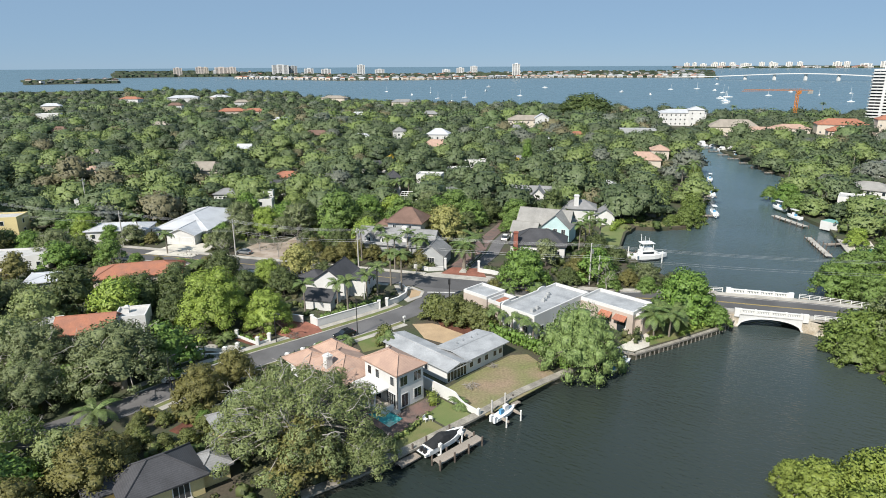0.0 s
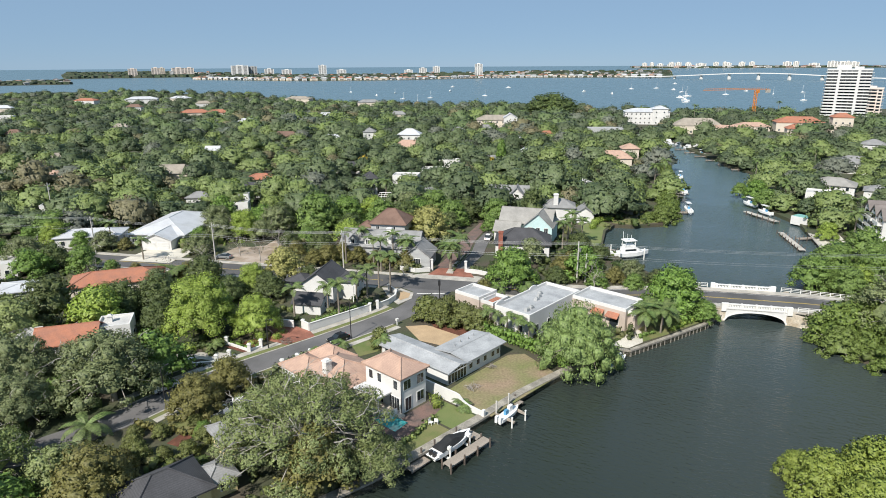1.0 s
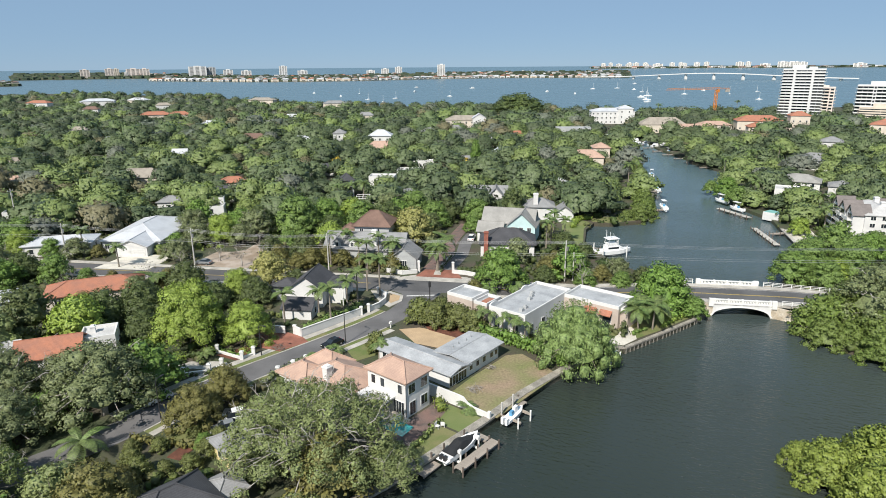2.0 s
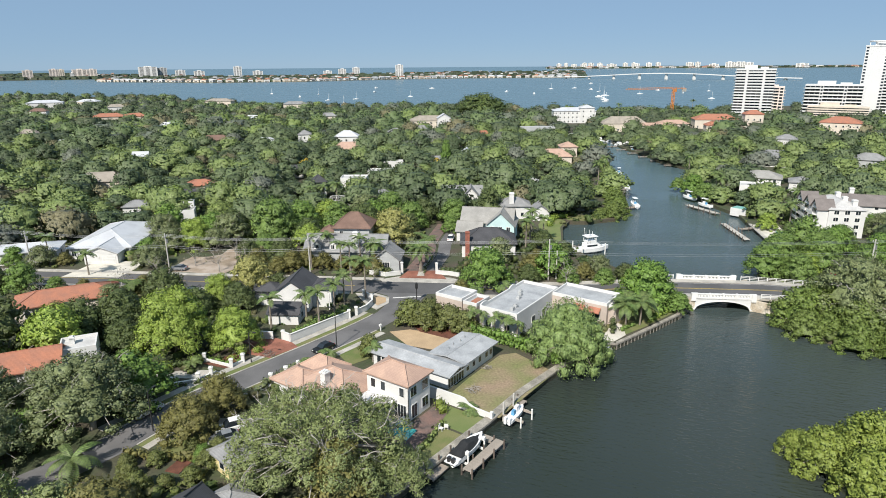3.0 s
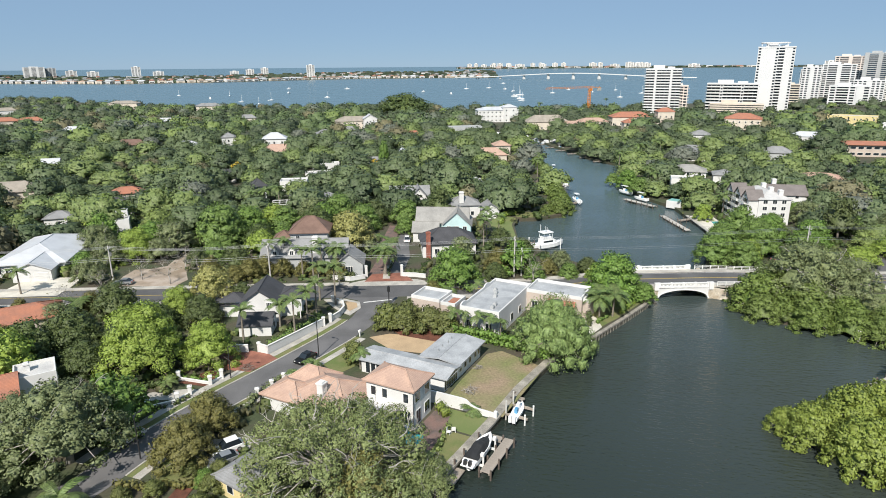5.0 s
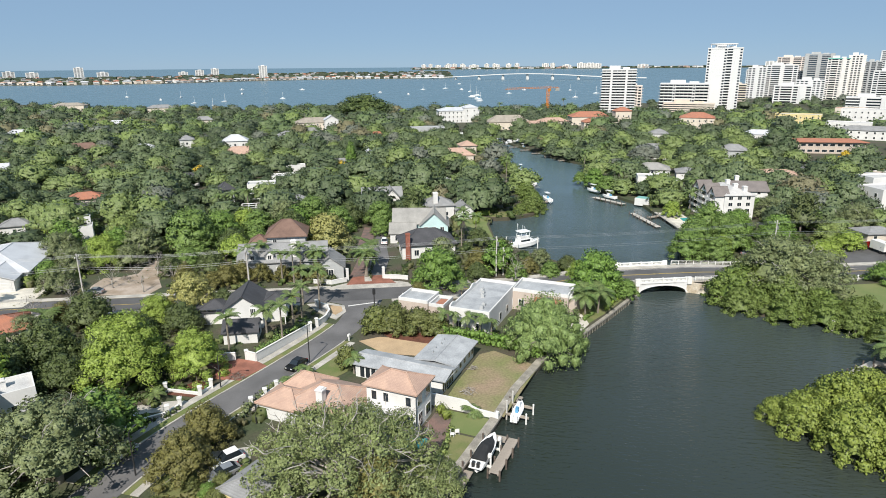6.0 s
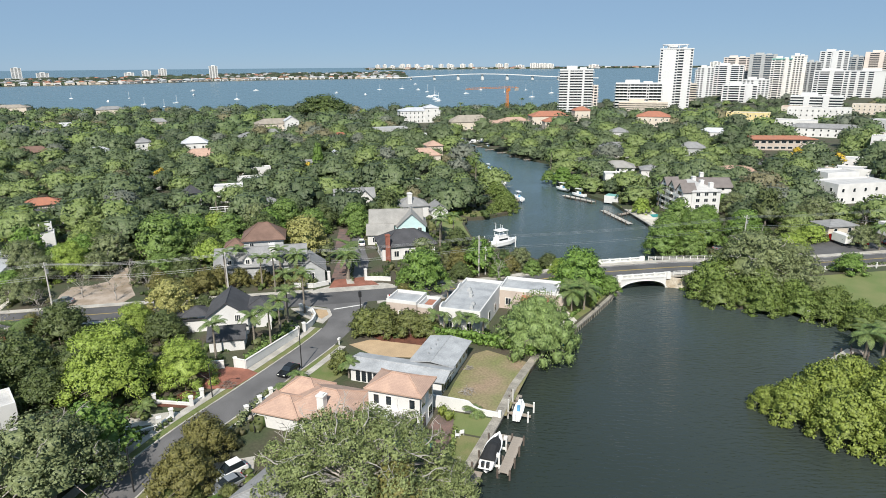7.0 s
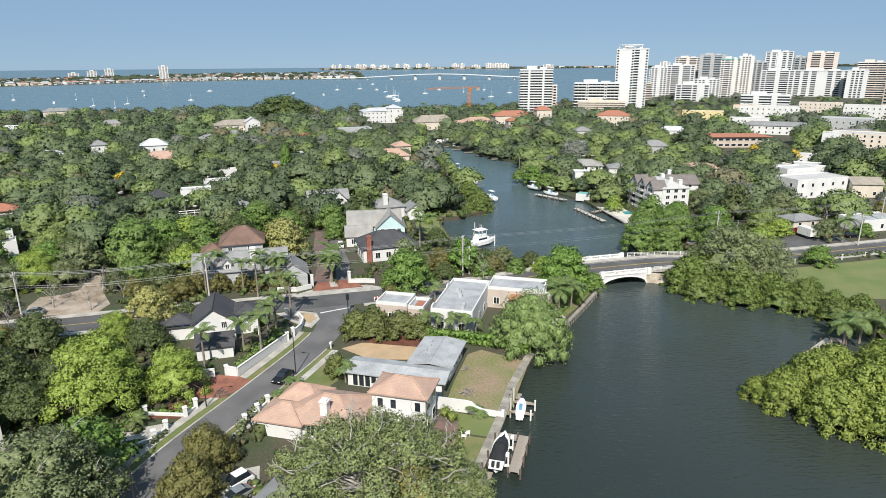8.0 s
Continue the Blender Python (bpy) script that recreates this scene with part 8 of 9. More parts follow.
tree_meshes("bank_mangrove", 25, 6.2, 6.8, 42, 0.33, 7.5, LEAF_BANK, 0.3, 1, PALE_BARK, 0.02, 0.215, 0.97, 0.2, rugged=0.14, sub=0, core_k=0.74, inset=1.8)
tree_meshes("gold", 18, 6.2, 11.0, 30, 0.4, 5.5, LEAF_GOLD, 0.35, 1, BARK, 0.2, 0.25, 0.8, 0.2, core_k=0.74, sub=0, inset=2.0)
tree_meshes("dark_oak", 23, 7.0, 10.0, 34, 0.34, 6.5, LEAF_DARK, 0.35, 1, BARK, 0.12, 0.245, 0.88, rugged=0.17, sub=0, core_k=0.74, inset=2.2)
tree_meshes("bush", 19, 2.6, 3.9, 20, 0.22, 18.0, LEAF_OLIVE, 0.2, 1, BARK, 0.05, 0.31, 0.8, sub=0, core_k=0.8, inset=0.8)
KINDS = ["green_a", "green_b", "green_c", "dark_a", "lime_b", "oak_b", "sage_b", "bronze_b"]
MATS = [LEAF_GREEN, LEAF_GREEN, LEAF_OAK, LEAF_DARK, LEAF_LIME, LEAF_OAK, LEAF_SAGE, LEAF_BROWN]
for i, (k, m) in enumerate(zip(KINDS, MATS)):
    tree_meshes(k, 30 + i, 5.5 + 0.6 * (i % 3), 9.2 + 0.8 * (i % 4), 20 + 3 * (i % 3), 0.42, 4.6, m, 0.24, 1, PALE_BARK if i % 3 == 1 else BARK, 0.18, 0.29, 0.85, 0.35 if k in ("oak_b", "sage_b") else 0.0, sub=1 if k in ("oak_b", "sage_b") else 0, rugged=0.18, core_k=0.72, boughs=4 if k in ("oak_b", "sage_b") else 0, inset=2.0)
WORDS = {"green_a": "broad green shade tree", "green_b": "full green shade tree", "green_c": "olive green oak tree", "dark_a": "dark green dense tree", "lime_b": "yellow-green leafy tree", "oak_b": "grey-limbed live oak tree",
         "sage_b": "grey-green tree with pale limbs", "bronze_b": "bronze-leaved tree"}

tree("live_oak", -21.5, 75.5, 1.0, 0.4, "huge live oak with bare grey boughs beside the pool", "live_oak")
bare_tree("bare", 21, 5.0, 9.0, 9)
for x, y, s, r in ((37, 139.5, 0.95, 0.2), (-49, 168, 0.9, 1.0), (-42, 171, 0.8, 2.0), (-56, 174, 0.85, 3.0), (-64, 166, 0.8, 4.0), (-46, 178, 0.9, 5.0), (-9, 153.5, 0.5, 0.5), (18, 152.5, 0.5, 1.5), (148, 262, 0.9, 1.2), (140, 232, 0.9, 2.2), (96, 232, 0.7, 0.7), (-86, 152, 0.8, 0.2), (-70, 158, 0.8, 3.2), (168, 128, 0.9, 2.8), (152, 205, 0.9, 0.6), (-110, 172, 0.9, 1.9)):
    tree("bare", x, y, s, r, "almost leafless tree with grey forking boughs", "bare_tree", "bare trees")
tree("bare", -18.8, 87.6, 1.0, 0.8, "bronze twiggy tree before the villa", "bare_tree", "bare trees")
tree("bare", -15.5, 86.2, 0.8, 2.8, "bronze twiggy tree before the villa", "bare_tree", "bare trees")
tree_meshes("blossom", 22, 4.2, 8.5, 12, 0.45, 3.2, BLOSSOM, 0.2, 1, BARK, 0.3, 0.32, 0.7)
for x, y, s in ((-32, 326, 0.9), (34.5, 313, 0.9), (271, 203, 1.1), (286, 235, 0.9), (-150, 300, 0.8)):
    tree("blossom", x, y, s, x, "tree covered in yellow blossom", "blossom_tree", "blossoming trees")
tree("dark_oak", 138, 653, 5.0, 0.3, "huge dark fig tree above the woods", "fig_tree", sz=2.5)
tree("round_green", 38, 309.5, 0.62, 0.3, "tall narrow conifer above the woods", "conifer", sz=1.9)
tree("small_oak", -26.8, 80.6, 0.42, 1.4, "smaller live oak with bare boughs behind the pool", "live_oak")
tree("small_oak", -11.5, 72.0, 0.42, 2.4, "low live oak at the seawall", "live_oak")
for x, y, s, r, k in ((-66, 86, 0.8, 0.4, "sage_oak"), (-72, 80, 0.85, 1.5, "sage_oak"), (-62, 64, 0.5, 2.0, "small_oak"), (-51, 59, 0.8, 0.9, "bronze"), (-78, 68, 0.55, 3.0, "small_oak"), (-64, 101, 0.7, 3.9, "sage_oak"), (-57, 104.5, 0.4, 0.3, "round_green"), (-44, 58, 0.6, 4.2, "bronze")):
    tree(k, x, y, s, r, "leafy tree shading the side street", "tree", "trees along the side street")
for x, y, s, r in ((-49, 77, 0.6, 0.2), (-46.5, 79.5, 0.7, 1.1), (-44.5, 76.8, 0.8, 2.2), (-43.6, 82.4, 0.6, 3.0), (-38, 77.4, 0.7, 4.1), (-36.4, 80.5, 0.8, 5.0), (-35.6, 83.6, 0.7, 0.7), (-39.5, 85.4, 0.5, 1.7), (-47.5, 82.6, 0.55, 2.7), (-41.2, 77.0, 0.55, 3.6)):
    tree("bush", x, y, s, r, "untrimmed olive shrub in a shaded front garden", "bush", "shrubs in the front garden", category="bush")
tree("bronze", -45.6, 73.6, 0.42, 0.9, "small bronze-green tree beside a cottage")
tree("round_green", -37.4, 82.4, 0.27, 1.9, "small green tree in a shaded front garden")
tree("bush", -12.8, 111.0, 0.9, 0.4, "small round tree on the front lawn", "tree", sz=1.15)
tree("weeping", 23.4, 103.0, 1.06, 0.0, "light green weeping tree leaning over the seawall", "weeping_tree")
tree("lime", -49, 119, 1.0, 0.3, "tall yellow-green tree in fresh leaf")
tree("lime", -37.8, 118.5, 0.66, 2.0, "smaller yellow-green tree behind a low wall")
tree("round_green", 50.5, 124.5, 1.2, 0.7, "dense green tree beside the bridge")
tree("round_green", 55.5, 119.8, 0.5, 1.7, "low green tree at the bridge abutment")
tree("round_green", 17.8, 143.6, 1.15, 2.1, "round bright green tree by the avenue")
tree("bronze", -45.5, 66.5, 1.0, 0.2, "bronze-green tree beside a cottage")
tree("bronze", -40.4, 88.4, 0.76, 1.2, "small bronze-green tree beside the street")
tree("bronze", -37.0, 95.2, 0.7, 2.5, "small bronze-green tree beside the street")
tree("sage_oak", -55.5, 93.5, 1.12, 0.0, "grey-green oak over the street")
tree("sage_oak", -72, 97, 0.95, 1.1, "grey-green oak beside a drive")
tree("small_oak", -63, 73, 0.6, 2.2, "spreading oak in shade")
for x, y, s, r, k in ((148, 162, 0.75, 0.3, "sage_oak"), (117.9, 153.5, 0.7, 1.0, "round_green"), (127.3, 155.6, 0.8, 2.0, "round_green"), (120.5, 178.5, 0.45, 3.0, "lime"), (126.6, 224.5, 0.8, 4.0, "round_green"),
                      (154, 172, 0.6, 1.0, "round_green"), (150, 148, 0.8, 2.0, "round_green"), (160, 140, 0.85, 3.0, "sage_oak"), (176, 134, 0.8, 0.5, "round_green"), (190, 122, 0.7, 0.5, "bronze"), (184, 112, 0.55, 1.5, "round_green"), (160, 112, 0.5, 2.5, "round_green"), (146, 116, 0.6, 2.5, "sage_oak")):
    tree(k, x, y, s, r, "full tree in the gardens of the far bank", "tree", "trees on the far bank")
for x, y, s, r, k in ((-69, 129, 0.92, 0.3, "dark_oak"), (-62.5, 132.5, 0.95, 1.3, "dark_oak"), (-58.5, 121, 0.7, 1.0, "dark_oak"), (-75, 127.5, 0.78, 2.6, "dark_oak"), (-54, 130, 0.7, 2.0, "dark_oak"), (-58, 149, 0.85, 0.4, "dark_oak"), (-63.5, 153, 0.55, 2.4, "bronze"), (-38, 148, 0.95, 2.5, "gold"), (-45, 144, 0.55, 0.2, "lime"), (-40, 139, 0.7, 0.9, "dark_oak"), (-48, 137, 0.7, 1.9, "dark_oak"), (-72.5, 95.4, 0.7, 2.2, "round_green"), (-91, 104, 0.9, 1.6, "lime"), (-69, 147, 0.5, 1.6, "sage_oak"), (-77, 138.5, 0.55, 0.6, "bronze"), (-31.5, 146.5, 0.6, 0.6, "dark_oak")):
    tree(k, x, y, s, r, "leafy garden tree beside the side street", "tree", "trees along the side street")
for x, y, s, r, k in ((-37, 199, 1.5, 0.3, "round_green"), (-28.3, 208, 1.15, 1.2, "round_green"), (-51, 211, 0.85, 2.0, "dark_oak"), (-59.5, 193, 0.72, 0.4, "lime"), (-53.3, 191, 0.6, 1.4, "sage_oak"), (-26, 193, 0.85, 3.0, "dark_oak"), (1.4, 218, 1.15, 0.2, "round_green"), (-8, 204, 1.0, 0.9, "dark_oak"),
                      (7.5, 205, 1.0, 1.2, "round_green"), (13, 212, 0.9, 2.2, "dark_oak"), (22, 207, 1.0, 3.2, "round_green"), (20.7, 226, 0.45, 0.2, "sage_oak"), (-68, 176, 0.6, 0.8, "sage_oak"), (-66, 190, 0.7, 1.8, "sage_oak"), (-43, 180, 0.6, 2.8, "dark_oak"), (-38.5, 186, 0.6, 1.1, "round_green"), (-39.5, 171, 0.55, 2.1, "bronze"), (-63, 203, 0.7, 2.7, "round_green"), (-71, 204, 0.8, 0.7, "sage_oak"),
                      (-33, 176, 0.7, 0.3, "dark_oak"), (-75, 236, 0.9, 0.4, "lime"), (38, 196, 0.7, 2.0, "bronze"), (19, 196, 0.6, 2.0, "round_green"), (36, 160, 0.4, 1.0, "bronze"), (32, 151, 0.6, 0.2, "bronze"), (10, 136.5, 0.5, 1.0, "bronze"), (38.5, 141.5, 0.5, 1.2, "round_green"), (44, 145, 0.45, 2.2, "bronze"), (46.5, 138.5, 0.5, 0.2, "round_green"), (53, 141, 0.5, 3.2, "dark_oak"), (52, 134.5, 0.4, 3.9, "lime"), (29, 144.5, 0.5, 0.9, "dark_oak"), (41, 152, 0.5, 1.9, "dark_oak"), (49, 148, 0.45, 2.9, "sage_oak")):
    tree(k, x, y, s, r, "tall leafy tree behind the avenue", "tree", "trees behind the avenue")
for x, y, s, r in ((-21.5, 165.5, 0.5, 0.1), (-16.4, 163.8, 0.45, 1.1), (-12.4, 162.4, 0.45, 2.1), (-8.2, 160.8, 0.5, 3.1), (-5.0, 163, 0.42, 4.1), (-26, 168.5, 0.55, 5.1), (-30, 165.5, 0.6, 0.5), (-33.5, 163.6, 0.5, 1.5)):
    tree("bronze", x, y, s, r, "small bronze flowering tree in a front garden", "tree", "flowering trees before the manor")
for x, dy, s, r, k in ((-94, -10, 0.8, 0.2, "round_green"), (-103, -9.5, 0.75, 1.2, "dark_oak"), (-112, -10, 0.8, 2.2, "sage_oak"), (-121, -9.5, 0.85, 3.2, "round_green"), (-130, -10, 0.8, 4.2, "dark_oak"), (-86, -9.5, 0.42, 5.2, "round_green"), (-79, -9.5, 0.36, 0.7, "bronze"), (-98, 9.5, 0.55, 1.7, "sage_oak"), (-106, 10, 0.6, 2.7, "round_green"), (-115, 9.5, 0.6, 3.7, "lime"), (-124, 10, 0.65, 4.7, "round_green"), (-92, 11, 0.4, 4.7, "bronze")):
    tree(k, x, road_b(x) + dy, s, r, "street tree along the shaded avenue", "tree", "trees along the avenue")
tree("dark_oak", 42.0, 171.5, 0.62, 0.7, "dark tree behind palms beside the cove")
tree("dark_oak", 45.5, 163.0, 0.5, 1.9, "dark tree beside the cove")
tree("gold", -1.5, 180, 1.2, 0.5, "pale gold-green tree behind the entrance")
for x, y, s, r in ((46.6, 66.2, 0.85, 0.2), (53.5, 65.6, 1.12, 1.4), (61.0, 66.8, 0.95, 2.2), (48.4, 59.6, 1.02, 3.1), (56.4, 58.6, 1.16, 2.0), (64, 59.5, 1.12, 0.9), (70, 63.0, 0.98, 2.6), (66, 52, 1.0, 3.6), (45.2, 70.0, 0.5, 4.0), (50.8, 53.8, 0.9, 5.0), (58, 51.0, 1.0, 0.4)):
    tree("mangrove", x, y, s, r, "bright green mangrove thicket at the water", "mangrove", "mangroves", z=0.4, sz=s * 1.12)
for x, y, s, r in ((78.5, 110.5, 1.25, 0.2), (84, 102, 1.2, 1.0), (79, 104, 0.75, 2.0), (88, 96, 0.95, 3.0), (93, 91, 0.8, 4.0), (92, 84, 0.75, 0.7), (91, 77, 0.8, 1.9), (89, 72, 0.6, 1.2), (96, 80, 0.7, 5.0), (84, 112, 1.3, 2.9), (97, 92, 0.7, 0.5), (80, 97.5, 0.8, 1.5), (85.5, 92.5, 0.8, 2.5), (88, 87.5, 0.75, 3.5), (88.5, 81, 0.7, 4.5), (75.5, 105.5, 0.8, 5.5)):
    tree("bank_mangrove", x, y, s, r, "green mangrove along the bank", "mangrove", "mangroves", z=0.5)
for x, y, s, r in ((89, 108, 1.3, 0.3), (97, 104, 1.0, 2.0)):
    tree("sage_oak", x, y, s, r, "large grey-limbed oak above the mangroves")
for x, y, s, r in ((90, 138, 0.95, 0.1), (97, 143, 1.0, 1.7), (103, 149, 0.95, 2.4), (95, 132.5, 0.8, 3.3), (106, 138, 1.0, 4.1), (112, 146, 1.0, 0.9), (120, 150, 0.95, 5.0), (113, 131, 0.95, 2.2), (126, 140, 1.0, 3.9)):
    tree("round_green", x, y, s, r, "dense green tree on the far bank", "tree", "trees on the far bank")
for x, y, s, r in ((-3.4, 124.3, 1.5, 0.1), (-0.6, 122.0, 1.4, 1.1), (1.2, 125, 1.35, 2.0), (4.4, 119.8, 1.5, 3.0), (7.0, 118.2, 1.3, 4.0)):
    tree("bush", x, y, s, r, "clipped olive green bush in a mulch bed", "bush", "clipped bushes", category="bush")
for x, y, s, r in ((80, 206.5, 0.9, 0.3), (84.5, 213, 0.95, 1.3), (88, 222, 0.9, 2.0), (93, 234, 0.9, 3.4), (75, 206, 0.6, 4.0), (99, 247, 0.9, 0.9), (105, 262, 0.9, 5.1), (112, 282, 0.9, 1.0), (119, 305, 0.9, 2.0)):
    tree("bank_mangrove", x, y, s, r, "green mangrove on the point", "mangrove", "mangroves", z=0.6)
for x, y, s, r in ((130, 238, 0.9, 0.2), (128, 246, 0.6, 0.9), (136, 246, 0.7, 2.0)):
    tree("round_green", x, y, s, r, "round green waterside tree", "tree", "trees on the far bank")


def near_line(x, y, pts, d):
    for (ax, ay), (bx, by) in zip(pts[:-1], pts[1:]):
        L2 = (bx - ax) ** 2 + (by - ay) ** 2
        t = max(0, min(1, ((x - ax) * (bx - ax) + (y - ay) * (by - ay)) / L2))
        if (x - ax - t * (bx - ax)) ** 2 + (y - ay - t * (by - ay)) ** 2 < d * d:
            return True
    return False


OPEN = [[(96, 100), (108, 106), (160, 91.5), (220, 74), (220, 30), (112, 78), (98, 88)], [(47.5, 174), (50.5, 179), (55.8, 194.5), (61, 203), (57, 209), (50, 202), (44, 186)],
        [(178, 112), (205, 103), (216, 130), (188, 146), (181, 134)], [(122, 112), (152, 104), (156, 121), (128, 128)], [(106, 157), (114, 154), (130, 183), (119, 190)],
        [(-92, 165), (-72, 164), (-70, 183), (-86, 186)], [(-62, 168), (-44, 164), (-42, 195), (-48, 196), (-62, 184)], [(212, 158), (224, 152), (364, 266), (354, 278)],
        [(236, 218), (262, 201), (288, 232), (262, 251)], [(-8, 150), (14, 145), (14, 160), (24, 204), (15, 208), (-2, 160)], [(31, 108), (36, 105), (62, 121), (58, 128), (44, 123)],
        [(-52, 76), (-34, 78), (-33, 94), (-44, 98), (-62, 84)], [(36, 152), (46, 150), (50, 180), (42, 184)], P([(43, 56), (43, 74), (56, 74), (64, 94), (78, 94), (86, 88), (86, 54)]), [(-36, 114), (-26, 114), (-24, 124), (-38, 126)], [(40, 150), (60, 140), (60, 176), (46, 176)]]
OPEN_BOX = [(min(p[0] for p in q), max(p[0] for p in q), min(p[1] for p in q), max(p[1] for p in q)) for q in OPEN]


def free(x, y, r=3.0, lots=True):
    """Whether a crown of radius r fits here, clear of water, roads, lots and the open side of houses."""
    if not inside(LAND, x, y):
        return False
    if abs(x) < 400 and abs(y - road_b(x)) < (5.4 + r * 0.4 if x < -62 else 7.0 + r * 0.7):
        return False
    if -125 < x < 4 and 40 < y < 146 and near_line(x, y, ROAD_A, 4.5 + r * (0.5 if y > 96 else 0.15)):
        return False
    if lots:
        for q, (x0, x1, y0, y1) in zip(OPEN, OPEN_BOX):
            if x0 < x < x1 and y0 < y < y1 and inside(q, x, y):
                return False
    vx, vy = -22 - x, 8 - y
    L = math.hypot(vx, vy)
    vx, vy = vx / L, vy / L
    for fx, fy, fr, clear in FOOT:
        dx, dy = x - fx, y - fy
        if abs(dx) > fr + clear + r or abs(dy) > fr + clear + r:
            continue
        if dx * dx + dy * dy < (fr + r * 0.6) ** 2:
            return False
        along, side = dx * vx + dy * vy, abs(dx * vy - dy * vx)
        if 0 < along < fr + clear and side < fr * 0.75:
            return False
    return all((x - a) ** 2 + (y - b) ** 2 > (r + 2.2) ** 2 for a, b in NEAR)


def in_view(x, y, pad=0.0):
    """Inside the wedge of ground that the drone overlooks."""
    return y > -0.15 * x - 5 and x > -0.92 * y - 40 - pad and math.hypot(x, y) > 40


# a screened pool frame behind the gardens
cage = thing("pool_cage", "white aluminium pool enclosure with mesh panels", "pool enclosure", pose(-14.5, 243.5, G, 0, 0, -8))
for kx in range(5):
    part("rafter", Geo().tube([(-5 + 2.5 * kx, -4, -0.2), (-5 + 2.5 * kx, -4, 3.0), (-5 + 2.5 * kx, 0, 3.8), (-5 + 2.5 * kx, 4, 3.0), (-5 + 2.5 * kx, 4, -0.2)], 0.09, 5), TRIM, cage)
for z, y in ((1.5, -4), (3.0, -4), (3.45, -2), (3.8, 0), (3.45, 2), (3.0, 4)):
    part("purlin", Geo().tube([(-5, y, z), (5, y, z)], 0.08, 5), TRIM, cage)
FOOT.append((-14.5, 243.5, 6, 6))

NEAR = PLACED + PALMS[:60]
count = {k: 0 for k in KINDS}
MID = []
for gx in np.arange(-420, 520, 10.6):
    for gy in np.arange(40, 480, 10.6):
        x, y = gx + rng.uniform(-3.6, 3.6), gy + rng.uniform(-3.6, 3.6)
        if x > 35 and y < 78:
            continue
        if not in_view(x, y):
            continue
        d = math.hypot(x + 22, y - 8)
        r = 3.2
        if d > 470 or not free(x, y, r):
            continue
        if d < 215:
            k = KINDS[int(rng.choice(8, p=[0.19, 0.17, 0.14, 0.1, 0.13, 0.11, 0.09, 0.07]))]
            if count[k] < 290:
                count[k] += 1
                s = rng.uniform(0.62, 1.28)
                tree(k, x, y, s, rng.uniform(0, 6.28), WORDS[k] + " in a garden", "tree", "street and garden trees", sz=s * rng.uniform(0.75, 1.05))
        else:
            MID.append((x, y, 0.5 + 0.85 * rng.random() ** 1.3))

FARS = []
for gx in np.arange(-1500, 1500, 17.5):
    for gy in np.arange(90, 1450, 17.5):
        x, y = gx + rng.uniform(-5, 5), gy + rng.uniform(-5, 5)
        d = math.hypot(x + 22, y - 8)
        if 470 < d < 1450 and not (x > 330 and d > 760 and rng.random() < 0.7) and in_view(x, y, 60) and (d < 1000 or rng.random() < 0.5) and free(x, y, 4.5):
            FARS.append((x, y, rng.uniform(0.7, 1.3) * (1 if d < 650 else 0.78)))


def woodland(name, places, protos, mat, label):
    """Many crowns joined into one sheet of woods."""
    Vs, Fs, Ns, o = [], [], [], 0
    for i, (x, y, s) in enumerate(places):
        V, F, N = protos[i % len(protos)]
        a = rng.uniform(0, 6.28)
        c, q = math.cos(a), math.sin(a)
        W = np.empty_like(V)
        W[:, 0], W[:, 1], W[:, 2] = x + s * (c * V[:, 0] - q * V[:, 1]), y + s * (q * V[:, 0] + c * V[:, 1]), G - 0.4 + s * V[:, 2] * rng.uniform(0.75, 1.05)
        Vs.append(W)
        Fs.append(F + o)
        Ns.append(np.stack([c * N[:, 0] - q * N[:, 1], q * N[:, 0] + c * N[:, 1], N[:, 2]], 1))
        o += len(V)
    return tagged(new(name, quads(name, np.concatenate(Vs), np.concatenate(Fs), mat, np.concatenate(Ns))), label, "woods", kind="stuff")


def simple_crown(seed, R, h, n, leaf, dens, spread):
    """A crown seen from afar: a broad head of clumps with a coat of leaf clusters."""
    r = np.random.default_rng(seed)
    C, Q = dome(r, R, h, n, 0.25, 1.42 / math.sqrt(n), spread, 0.07)
    return join(mantle(r, R, h, 0.25, spread, 0.3 * R, 3, 6), cores(r, C, Q, 1, 0.8, 0.8, 0.16, 0.7), leaves_on(r, C, Q, dens, leaf, 0.8, under=0.0, whole=0.72, own=0.36))


